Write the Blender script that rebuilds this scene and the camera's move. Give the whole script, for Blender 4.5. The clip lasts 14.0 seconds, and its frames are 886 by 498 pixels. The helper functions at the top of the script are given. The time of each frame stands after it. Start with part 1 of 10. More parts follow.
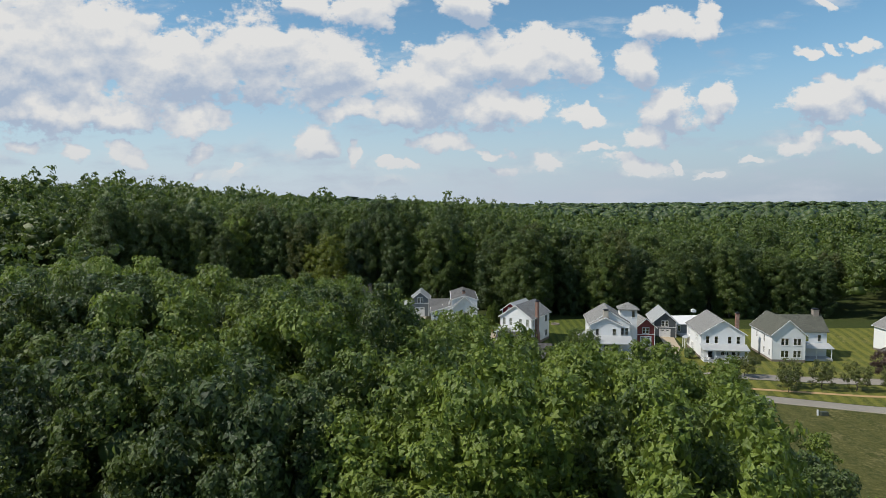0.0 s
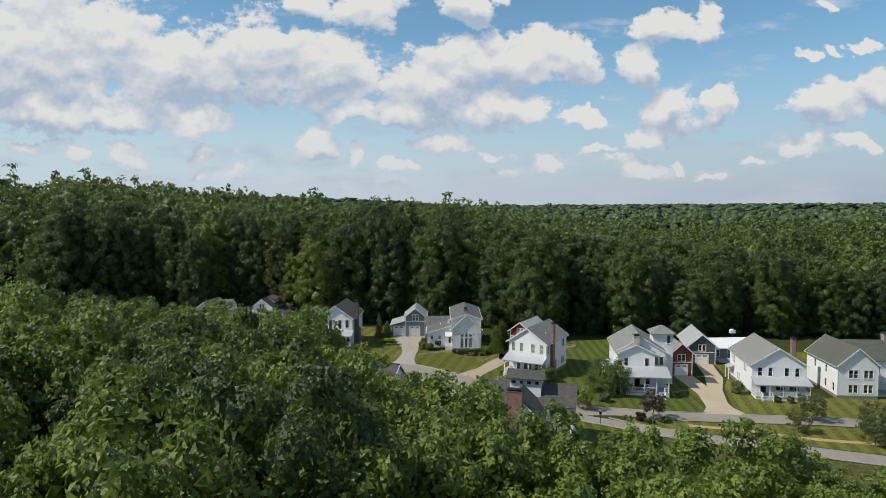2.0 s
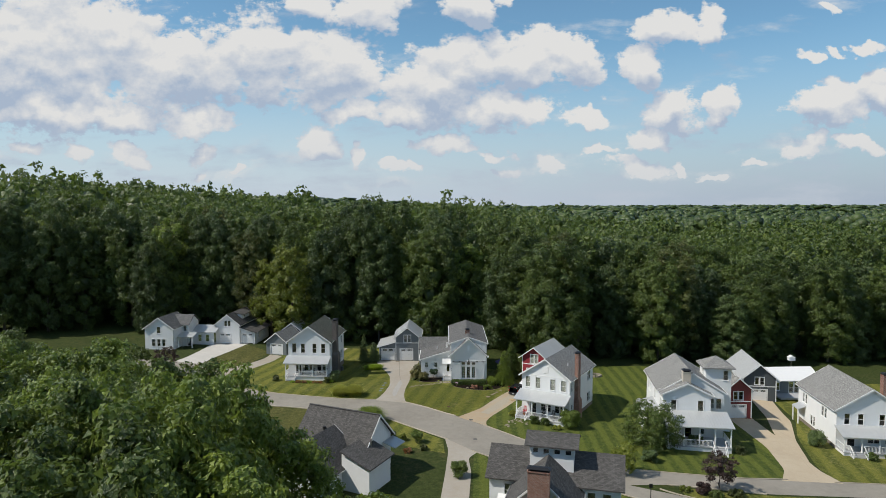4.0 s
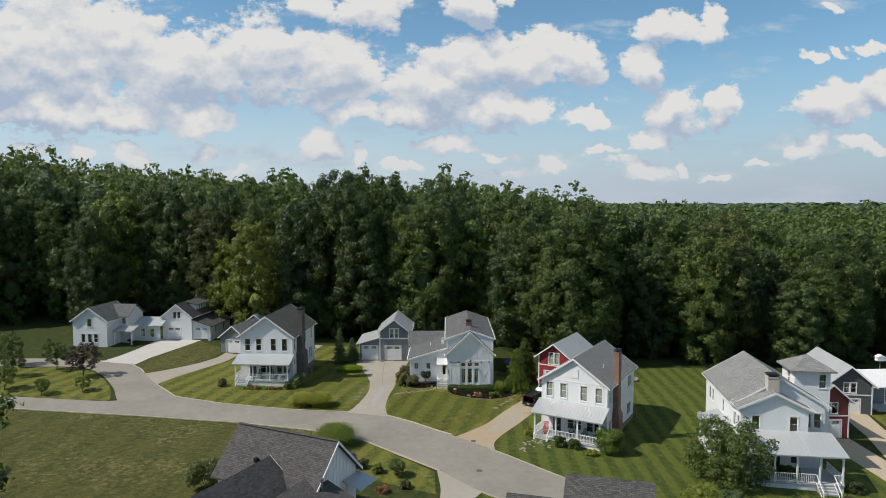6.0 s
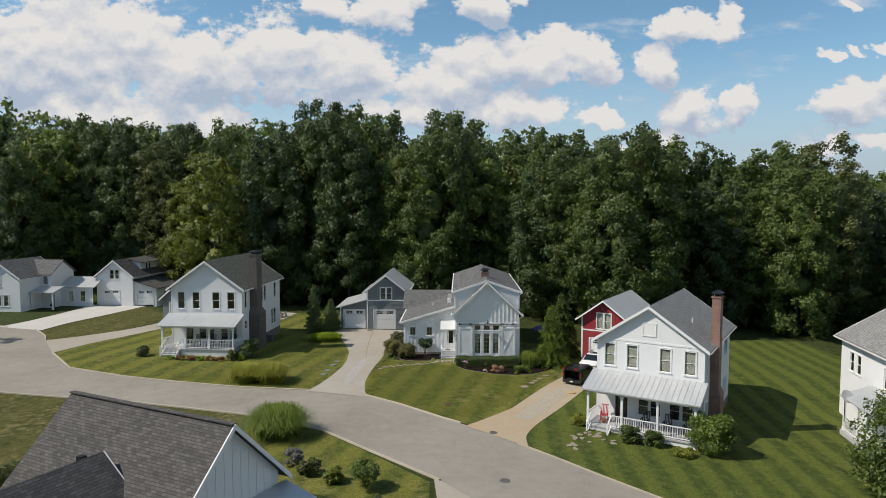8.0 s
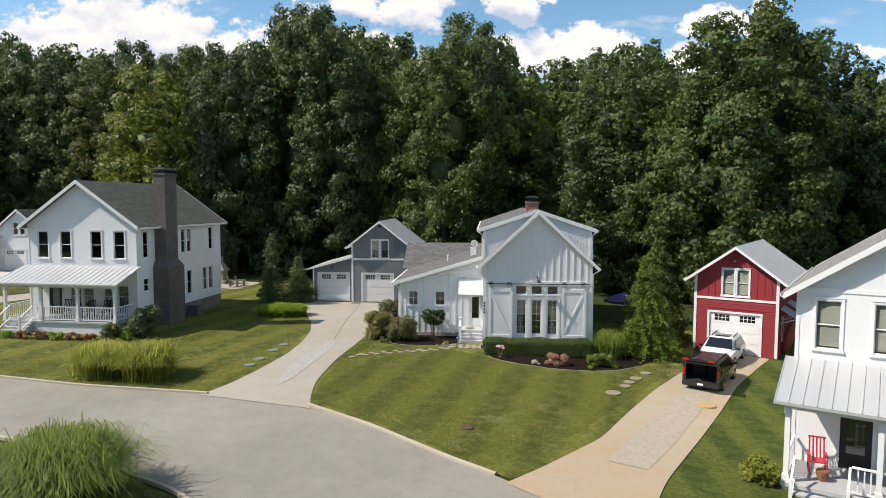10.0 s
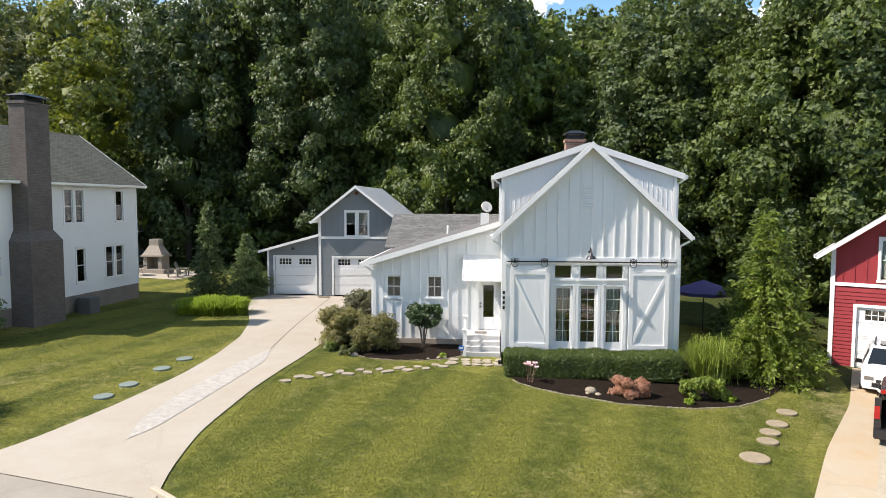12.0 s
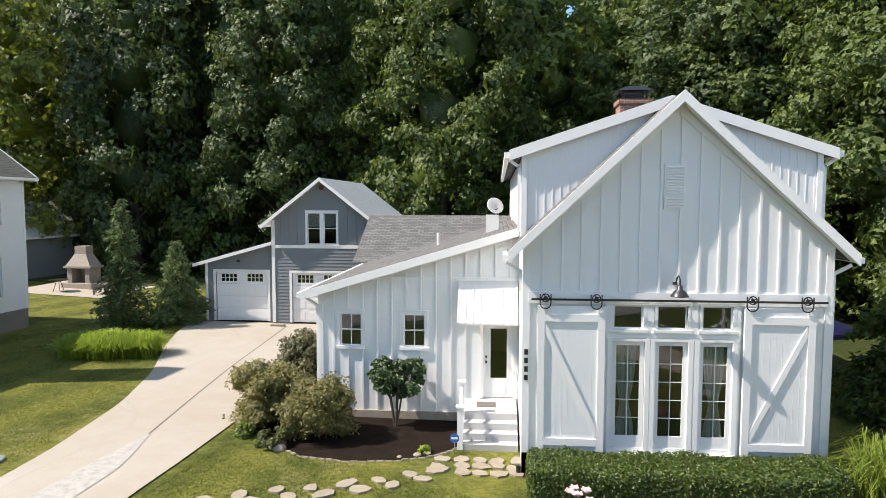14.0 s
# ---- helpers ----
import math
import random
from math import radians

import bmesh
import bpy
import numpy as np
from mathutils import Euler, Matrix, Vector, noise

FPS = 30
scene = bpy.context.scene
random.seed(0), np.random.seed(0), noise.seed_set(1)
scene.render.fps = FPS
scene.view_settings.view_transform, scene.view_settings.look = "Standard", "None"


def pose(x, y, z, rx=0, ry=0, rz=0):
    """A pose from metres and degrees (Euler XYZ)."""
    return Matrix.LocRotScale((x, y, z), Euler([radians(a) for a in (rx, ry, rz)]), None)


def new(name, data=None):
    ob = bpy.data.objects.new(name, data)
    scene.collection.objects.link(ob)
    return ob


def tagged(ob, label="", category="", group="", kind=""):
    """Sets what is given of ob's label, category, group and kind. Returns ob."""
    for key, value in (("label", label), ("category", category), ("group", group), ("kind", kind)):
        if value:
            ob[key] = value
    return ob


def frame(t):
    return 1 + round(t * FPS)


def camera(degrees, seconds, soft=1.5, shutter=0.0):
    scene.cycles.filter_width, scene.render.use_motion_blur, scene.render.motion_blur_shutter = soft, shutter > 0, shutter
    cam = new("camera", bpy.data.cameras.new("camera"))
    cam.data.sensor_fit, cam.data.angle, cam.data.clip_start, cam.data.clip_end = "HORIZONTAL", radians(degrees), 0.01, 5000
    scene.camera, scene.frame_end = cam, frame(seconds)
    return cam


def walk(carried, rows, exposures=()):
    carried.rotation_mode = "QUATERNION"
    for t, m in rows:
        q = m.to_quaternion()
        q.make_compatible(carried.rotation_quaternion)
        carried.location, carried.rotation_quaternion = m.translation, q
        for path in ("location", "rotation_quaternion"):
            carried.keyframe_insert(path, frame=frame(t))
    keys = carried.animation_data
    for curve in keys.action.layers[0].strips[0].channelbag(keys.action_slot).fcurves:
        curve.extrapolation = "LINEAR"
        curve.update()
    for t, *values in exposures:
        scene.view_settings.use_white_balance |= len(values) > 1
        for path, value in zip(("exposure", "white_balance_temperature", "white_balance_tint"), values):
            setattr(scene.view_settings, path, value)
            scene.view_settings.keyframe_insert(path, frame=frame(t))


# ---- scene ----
cam = camera(68.44, 14.0, soft=0.7)
ROWS = [  # seconds, x, y, z, yaw, pitch, roll
    (0.0, 0.673, 0.307, 32.309, -0.026, -4.122, 0.324),
    (0.5, 0.842, 6.244, 32.448, -0.009, -4.088, 0.305),
    (1.0, 1.013, 12.311, 32.664, 0.013, -4.074, 0.326),
    (1.5, 1.151, 18.570, 32.644, 0.025, -4.042, 0.290),
    (2.0, 1.296, 24.928, 32.671, 0.062, -4.021, 0.281),
    (2.5, 1.508, 31.478, 32.489, 0.109, -4.003, 0.228),
    (3.0, 1.660, 38.264, 32.254, 0.135, -3.979, 0.175),
    (3.5, 1.836, 44.933, 32.210, 0.165, -3.965, 0.137),
    (4.0, 2.036, 51.490, 32.250, 0.197, -3.963, 0.123),
    (4.5, 2.255, 57.982, 31.964, 0.230, -3.967, 0.121),
    (5.0, 2.488, 64.457, 30.939, 0.267, -3.969, 0.121),
    (5.5, 2.731, 70.959, 28.763, 0.307, -3.963, 0.115),
    (6.0, 2.977, 77.515, 25.888, 0.349, -3.948, 0.090),
    (6.5, 3.228, 83.952, 22.947, 0.389, -3.944, 0.118),
    (7.0, 3.422, 90.455, 20.208, 0.450, -3.951, 0.094),
    (7.5, 3.438, 96.705, 18.002, 0.807, -3.984, -0.032),
    (8.0, 3.467, 103.295, 15.681, 1.480, -3.974, 0.001),
    (8.5, 3.466, 110.175, 13.454, 2.124, -3.986, -0.021),
    (9.0, 3.416, 117.354, 11.422, 2.784, -4.017, -0.076),
    (9.5, 3.330, 124.208, 9.669, 3.385, -4.050, -0.140),
    (10.0, 3.219, 130.116, 8.277, 3.851, -4.072, -0.190),
    (10.5, 3.095, 134.453, 7.329, 4.108, -4.070, -0.204),
    (11.0, 2.966, 137.773, 6.614, 4.230, -4.049, -0.199),
    (11.5, 2.844, 141.214, 5.980, 4.377, -4.031, -0.153),
    (12.0, 2.708, 144.662, 5.622, 4.436, -4.049, -0.129),
    (12.5, 2.576, 148.118, 5.566, 4.498, -4.139, -0.036),
    (13.0, 2.492, 151.327, 5.601, 4.642, -4.163, -0.048),
    (13.5, 2.448, 153.570, 5.572, 4.724, -4.144, -0.097),
    (14.0, 2.473, 154.783, 5.555, 4.816, -4.130, -0.080),
]
walk(cam, [(t, pose(x, y, z, 90 + pitch, roll, yaw)) for t, x, y, z, yaw, pitch, roll in ROWS],
     [(0.0, 0.0, 6500, 10), (6.0, 0.0, 6550, 10), (7.5, 0.0, 6650, 11), (10.3, 0.52, 6750, 14), (11.5, 0.82, 6800, 15), (12.5, 1.05, 6800, 15), (14.0, 1.02, 6800, 15)])

# ---------------------------------------------------------------- light
SUN_AZ, SUN_EL = radians(12.0), radians(47.0)   # the light travels towards +x, a little towards +y
sun_data = bpy.data.lights.new("sun", "SUN")
sun_data.energy, sun_data.angle, sun_data.color = 4.3, radians(0.53), (1.0, 0.94, 0.85)
sun = new("sun", sun_data)
travel = Vector((math.cos(SUN_AZ) * math.cos(SUN_EL), math.sin(SUN_AZ) * math.cos(SUN_EL), -math.sin(SUN_EL)))
sun.rotation_euler = travel.to_track_quat("-Z", "Y").to_euler()
sun.location = (0, 0, 300)

world = bpy.data.worlds.new("sky")
scene.world = world
world.use_nodes = True
wt = world.node_tree
wt.nodes.clear()


def wn(kind, **values):
    n = wt.nodes.new(kind)
    for k, v in values.items():
        setattr(n, k, v)
    return n


def wmath(op, a, b=None, clamp=False):
    n = wn("ShaderNodeMath", operation=op, use_clamp=clamp)
    for i, v in enumerate((a, b)):
        if v is None:
            continue
        if isinstance(v, (int, float)):
            n.inputs[i].default_value = v
        else:
            wt.links.new(v, n.inputs[i])
    return n.outputs[0]


sky = wn("ShaderNodeTexSky", sky_type="NISHITA", sun_disc=False, sun_elevation=SUN_EL,
         sun_rotation=radians(-102), altitude=250, air_density=1.0, dust_density=0.25, ozone_density=3.0)
coord = wn("ShaderNodeTexCoord")
split = wn("ShaderNodeSeparateXYZ")
wt.links.new(coord.outputs["Generated"], split.inputs[0])
ahead = wmath("MAXIMUM", split.outputs[1], 0.05)
u, v = wmath("DIVIDE", split.outputs[0], ahead), wmath("DIVIDE", split.outputs[2], ahead)
uv = wn("ShaderNodeCombineXYZ")
wt.links.new(u, uv.inputs[0])
wt.links.new(v, uv.inputs[1])
# a wavering of directions, so that no cloud keeps a plain outline
waver = wn("ShaderNodeVectorMath", operation="ADD")
wt.links.new(uv.outputs[0], waver.inputs[0])
for scale_, strength_ in ((7.0, 0.052), (24.0, 0.020), (70.0, 0.008)):
    curl = wn("ShaderNodeTexNoise")
    curl.inputs["Scale"].default_value, curl.inputs["Detail"].default_value = scale_, 2.0
    wt.links.new(uv.outputs[0], curl.inputs["Vector"])
    swing = wn("ShaderNodeVectorMath", operation="MULTIPLY_ADD")
    wt.links.new(curl.outputs["Color"], swing.inputs[0])
    swing.inputs[1].default_value, swing.inputs[2].default_value = (strength_ * 2, strength_ * 1.6, 0), (-strength_, -strength_ * 0.8, 0)
    if scale_ > 7:
        both = wn("ShaderNodeVectorMath", operation="ADD")
        wt.links.new(bent, both.inputs[0])
        wt.links.new(swing.outputs[0], both.inputs[1])
        bent = both.outputs[0]
    else:
        wt.links.new(swing.outputs[0], waver.inputs[1])
        bent = waver.outputs[0]
# cumulus heads ahead: centre across and up, half width and half height, as tangents
CLOUDS = [(-.628, .224, .165, .095), (-.507, .250, .095, .069), (-.394, .207, .113, .061), (-.273, .220, .074, .065),
          (-.177, .202, .078, .056), (-.594, .146, .122, .030), (-.485, .137, .048, .024), (-.385, .128, .052, .019),
          (-.021, .172, .074, .061), (.031, .207, .061, .043), (.109, .215, .061, .048), (.188, .215, .048, .048),
          (.092, .141, .069, .030), (-.064, .133, .043, .022), (-.186, .098, .028, .028), (-.134, .133, .043, .019),
          (-.003, .094, .052, .012), (.070, .081, .026, .010), (-.212, .306, .043, .022), (-.116, .293, .048, .030),
          (.031, .298, .035, .030), (.083, .311, .026, .017), (.309, .211, .033, .039), (.331, .259, .039, .030),
          (.391, .259, .026, .026), (.344, .141, .039, .029), (.418, .146, .028, .024), (.300, .098, .030, .017),
          (.209, .124, .028, .014), (.292, .059, .039, .012), (.595, .141, .061, .039), (.656, .159, .043, .039),
          (.556, .087, .039, .013), (.630, .081, .035, .010), (.600, .227, .016, .010), (.548, .217, .024, .009),
          (.632, .241, .012, .012), (.572, .293, .017, .009)]
# small puffs low over the horizon
PUFFS = [(-.481, .076, .026, .017), (-.563, .068, .024, .016), (-.377, .087, .026, .014), (-.364, .052, .017, .008),
         (-.307, .049, .017, .007), (-.116, .083, .014, .016), (-.064, .057, .019, .008), (.161, .063, .028, .014),
         (.227, .078, .023, .007), (.357, .066, .012, .010), (.083, .052, .021, .008), (-.628, .098, .030, .009),
         (.483, .072, .026, .006), (.405, .050, .026, .005)]


def cloud_field(lift):
    """How deep a direction lies within the cloud groups, looked up a little higher by lift."""
    field = None
    for k, (cx, cy, rx, ry) in enumerate(CLOUDS + PUFFS):
        scale = wn("ShaderNodeVectorMath", operation="MULTIPLY_ADD")
        wt.links.new(bent, scale.inputs[0])
        scale.inputs[1].default_value = (1 / rx, 1 / ry, 0)
        scale.inputs[2].default_value = (-cx / rx, (lift - cy) / ry, 0)
        far_off = wn("ShaderNodeVectorMath", operation="LENGTH")
        wt.links.new(scale.outputs[0], far_off.inputs[0])
        near = wmath("SUBTRACT", 1.34 if k < len(CLOUDS) else 1.20, far_off.outputs["Value"])
        field = near if field is None else wmath("MAXIMUM", field, near)
    return field


mask, mask_above = cloud_field(0.0), cloud_field(0.030)


def wnoise(vector, scale, detail, rough, stretch=(1, 1, 1), shift=(0, 0, 0)):
    m = wn("ShaderNodeMapping")
    m.inputs["Scale"].default_value = stretch
    m.inputs["Location"].default_value = shift
    wt.links.new(vector, m.inputs[0])
    n = wn("ShaderNodeTexNoise")
    n.inputs["Scale"].default_value, n.inputs["Detail"].default_value, n.inputs["Roughness"].default_value = scale, detail, rough
    wt.links.new(m.outputs[0], n.inputs["Vector"])
    return n.outputs["Fac"]


def billows(lift):
    """Rounded heads of cloud: cells within cells, with a finer break-up."""
    m = wn("ShaderNodeMapping")
    m.inputs["Scale"].default_value, m.inputs["Location"].default_value = (1, 1.35, 1), (0, lift, 0)
    wt.links.new(bent, m.inputs[0])
    c = wn("ShaderNodeTexVoronoi", feature="SMOOTH_F1")
    c.inputs["Scale"].default_value, c.inputs["Detail"].default_value, c.inputs["Roughness"].default_value = 19, 0.0, 0.5
    c.inputs["Smoothness"].default_value = 0.25
    wt.links.new(m.outputs[0], c.inputs["Vector"])
    grain = wnoise(uv.outputs[0], 15, 7, 0.6, (1, 1.4, 1), (0, lift, 0))
    return wmath("ADD", wmath("MULTIPLY", wmath("SUBTRACT", 0.50, c.outputs["Distance"]), 0.32), grain)


puff, puff_above = billows(0.0), billows(0.02)
fine = wnoise(uv.outputs[0], 7, 6, 0.6, (1, 3.2, 1), (3.1, 0.4, 0))
low = wmath("MULTIPLY", wmath("SUBTRACT", 0.135, v), 4.0, True)
# all round, cloud of the same kind goes on
flat = wn("ShaderNodeCombineXYZ")
up = wmath("MAXIMUM", split.outputs[2], 0.0)
wt.links.new(wmath("DIVIDE", split.outputs[0], wmath("ADD", up, 0.15)), flat.inputs[0])
wt.links.new(wmath("DIVIDE", split.outputs[1], wmath("ADD", up, 0.15)), flat.inputs[1])
around = wnoise(flat.outputs[0], 1.3, 7, 0.55)
in_front = wmath("MULTIPLY", wmath("SUBTRACT", split.outputs[1], 0.62), 8.0, True)
shred = wnoise(uv.outputs[0], 55, 5, 0.62, (1, 1.5, 1), (5.3, 1.1, 0))
body = wmath("ADD", wmath("MULTIPLY", mask, 1.1), wmath("MULTIPLY", wmath("SUBTRACT", shred, 0.5), 1.35))
body = wmath("ADD", body, wmath("MULTIPLY", wmath("SUBTRACT", puff, 0.55), 1.7))
haze_bits = wmath("ADD", wmath("MULTIPLY", wmath("SUBTRACT", fine, 0.52), 1.3), wmath("MULTIPLY", low, 0.30))
front_body = wmath("MAXIMUM", body, haze_bits)
back_body = wmath("MULTIPLY", wmath("SUBTRACT", around, 0.53), 5.0)
mixd = wmath("ADD", wmath("MULTIPLY", front_body, in_front), wmath("MULTIPLY", back_body, wmath("SUBTRACT", 1.0, in_front)))
cover = wn("ShaderNodeMapRange", interpolation_type="SMOOTHSTEP")
wt.links.new(mixd, cover.inputs[0])
cover.inputs[1].default_value, cover.inputs[2].default_value = 0.0, 0.42
# undersides are greyer: compare the puffs with those a little higher up
broad = wnoise(uv.outputs[0], 5.5, 3, 0.5, (1, 2.2, 1), (1.7, 2.2, 0))
lit = wmath("ADD", wmath("MULTIPLY", wmath("SUBTRACT", puff, puff_above), 2.2), wmath("MULTIPLY", wmath("SUBTRACT", 0.5, broad), 1.3))
lit = wmath("ADD", lit, wmath("MULTIPLY", wmath("SUBTRACT", mask, mask_above), 1.0))
lit = wmath("ADD", lit, 0.55, True)
tone = wn("ShaderNodeMix", data_type="RGBA")
tone.inputs["A"].default_value = (0.46, 0.56, 0.71, 1)
tone.inputs["B"].default_value = (0.88, 0.88, 0.87, 1)
wt.links.new(lit, tone.inputs["Factor"])
hazy = wn("ShaderNodeMix", data_type="RGBA")
hazy.inputs["B"].default_value = (0.66, 0.71, 0.76, 1)
wt.links.new(tone.outputs["Result"], hazy.inputs["A"])
wt.links.new(wmath("MULTIPLY", wmath("SUBTRACT", 0.13, v), 5.0, True), hazy.inputs["Factor"])
sky_bg, cloud_bg, mix_bg, out = wn("ShaderNodeBackground"), wn("ShaderNodeBackground"), wn("ShaderNodeMixShader"), wn("ShaderNodeOutputWorld")
sky_bg.inputs["Strength"].default_value = 0.12
cloud_bg.inputs["Strength"].default_value = 0.84
# pale summer haze towards the horizon
veil = wn("ShaderNodeMix", data_type="RGBA")
veil_tone = wn("ShaderNodeMix", data_type="RGBA")
veil_tone.inputs["A"].default_value = (4.4, 5.05, 5.85, 1)
veil_tone.inputs["B"].default_value = (2.7, 3.25, 4.15, 1)
wt.links.new(wmath("ADD", split.outputs[0], 0.2, True), veil_tone.inputs["Factor"])
wt.links.new(veil_tone.outputs["Result"], veil.inputs["B"])
clear = wn("ShaderNodeMix", data_type="RGBA", blend_type="MULTIPLY")
clear.inputs["Factor"].default_value = 1.0
clear.inputs["B"].default_value = (0.84, 1.04, 1.0, 1)
wt.links.new(sky.outputs[0], clear.inputs["A"])
wt.links.new(clear.outputs["Result"], veil.inputs["A"])
veil_up = wn("ShaderNodeMapRange", interpolation_type="SMOOTHSTEP")
wt.links.new(split.outputs[2], veil_up.inputs[0])
veil_up.inputs[1].default_value, veil_up.inputs[2].default_value = 0.25, -0.03
wt.links.new(veil_up.outputs[0], veil.inputs["Factor"])
wt.links.new(veil.outputs["Result"], sky_bg.inputs["Color"])
wt.links.new(hazy.outputs["Result"], cloud_bg.inputs["Color"])
wt.links.new(cover.outputs[0], mix_bg.inputs[0])
wt.links.new(sky_bg.outputs[0], mix_bg.inputs[1])
wt.links.new(cloud_bg.outputs[0], mix_bg.inputs[2])
wt.links.new(mix_bg.outputs[0], out.inputs[0])

# ---------------------------------------------------------------- materials
class Nodes:
    """A short way to wire a material's nodes."""

    def __init__(self, name):
        self.mat = bpy.data.materials.new(name)
        self.mat.use_nodes = True
        self.t = self.mat.node_tree
        self.t.nodes.clear()
        self.out = self.t.nodes.new("ShaderNodeOutputMaterial")
        self.pos = self.t.nodes.new("ShaderNodeNewGeometry")
        self.info = self.t.nodes.new("ShaderNodeObjectInfo")
        self.tex = self.t.nodes.new("ShaderNodeTexCoord")

    def node(self, kind, ins=None, **values):
        n = self.t.nodes.new(kind)
        for k, v in values.items():
            setattr(n, k, v)
        for k, v in (ins or {}).items():
            self.put(n.inputs[k], v)
        return n

    def put(self, socket, v):
        if hasattr(v, "is_linked"):
            self.t.links.new(v, socket)
        elif isinstance(v, tuple) and len(v) == 3 and socket.type == "RGBA":
            socket.default_value = (*v, 1)
        else:
            socket.default_value = v

    def math(self, op, a, b=0.0, clamp=False):
        return self.node("ShaderNodeMath", {0: a, 1: b}, operation=op, use_clamp=clamp).outputs[0]

    def mix(self, f, a, b, blend="MIX"):
        return self.node("ShaderNodeMix", {"Factor": f, "A": a, "B": b}, data_type="RGBA", blend_type=blend).outputs["Result"]

    def noise(self, scale, detail=3, rough=0.55, vector=None, stretch=None):
        vector = vector or self.tex.outputs["Object"]
        if stretch:
            vector = self.node("ShaderNodeMapping", {0: vector, "Scale": stretch}).outputs[0]
        return self.node("ShaderNodeTexNoise", {"Vector": vector, "Scale": scale, "Detail": detail, "Roughness": rough}).outputs["Fac"]

    def ramp(self, f, lo, hi, a=0.0, b=1.0):
        return self.node("ShaderNodeMapRange", {0: f, 1: lo, 2: hi, 3: a, 4: b}).outputs[0]

    def bump(self, height, strength=0.3, distance=0.02):
        return self.node("ShaderNodeBump", {"Height": height, "Strength": strength, "Distance": distance}).outputs[0]

    def finish(self, colour, rough=0.6, metal=0.0, normal=None, spec=0.5):
        p = self.node("ShaderNodeBsdfPrincipled", {"Base Color": colour, "Roughness": rough, "Metallic": metal, "Specular IOR Level": spec})
        if normal is not None:
            self.put(p.inputs["Normal"], normal)
        self.t.links.new(p.outputs[0], self.out.inputs[0])
        return self.mat


def plain(name, colour, rough=0.6, metal=0.0, vary=0.12, grain=30.0, patch=1.5, bump=0.1, spec=0.5, world_space=False):
    """Paint, metal, concrete and the like: colour with patches and fine grain."""
    n = Nodes(name)
    vec = n.pos.outputs["Position"] if world_space else n.tex.outputs["Object"]
    big, small = n.noise(patch, 4, 0.6, vec), n.noise(grain, 3, 0.6, vec)
    k = n.math("ADD", n.math("MULTIPLY", n.math("SUBTRACT", big, 0.5), vary * 2), n.math("MULTIPLY", n.math("SUBTRACT", small, 0.5), vary))
    k = n.math("ADD", k, n.math("MULTIPLY", n.math("SUBTRACT", n.info.outputs["Random"], 0.5), vary * 0.5))
    f = n.math("ADD", k, 1.0)
    col = n.node("ShaderNodeVectorMath", {0: colour, "Scale": f}, operation="SCALE").outputs[0]
    r = n.math("ADD", rough, n.math("MULTIPLY", n.math("SUBTRACT", small, 0.5), 0.2), True)
    return n.finish(col, r, metal, n.bump(small, bump, 0.01) if bump else None, spec)


def shingles(name, dark, light, course=0.14, tab=0.3):
    """Asphalt shingles in courses, laid along the roof's own slope by its mesh coordinates."""
    n = Nodes(name)
    uvs = n.tex.outputs["UV"]
    br = n.node("ShaderNodeTexBrick", {"Vector": uvs, "Scale": 1.0, "Mortar Size": 0.012, "Brick Width": tab, "Row Height": course,
                                       "Color1": (0, 0, 0), "Color2": (1, 1, 1), "Mortar": (0.1, 0.1, 0.1), "Bias": 0.0, "Mortar Smooth": 0.3}, offset=0.5)
    patch, grit = n.noise(0.7, 4), n.noise(60, 2)
    tone = n.math("ADD", n.math("MULTIPLY", br.outputs["Color"], 0.55), n.math("MULTIPLY", patch, 0.5))
    col = n.mix(n.math("SUBTRACT", tone, 0.05, True), dark, light)
    col = n.mix(n.math("MULTIPLY", br.outputs["Fac"], 0.65), col, (0.02, 0.02, 0.02))
    return n.finish(col, 0.9, 0, n.bump(n.math("ADD", n.math("MULTIPLY", br.outputs["Fac"], -1.0), n.math("MULTIPLY", grit, 0.4)), 0.5, 0.02), 0.3)


def brickwork(name, a, b, mortar, w=0.21, h=0.075):
    n = Nodes(name)
    br = n.node("ShaderNodeTexBrick", {"Vector": n.tex.outputs["UV"], "Scale": 1.0, "Mortar Size": 0.008, "Brick Width": w, "Row Height": h,
                                       "Color1": a, "Color2": b, "Mortar": mortar, "Bias": 0.0}, offset=0.5)
    patch = n.noise(1.2, 4)
    col = n.mix(n.ramp(patch, 0.35, 0.75, 0, 0.45), br.outputs["Color"], (a[0] * 0.4, a[1] * 0.4, a[2] * 0.4))
    return n.finish(col, 0.85, 0, n.bump(n.math("MULTIPLY", br.outputs["Fac"], -1.0), 0.6, 0.02), 0.3)


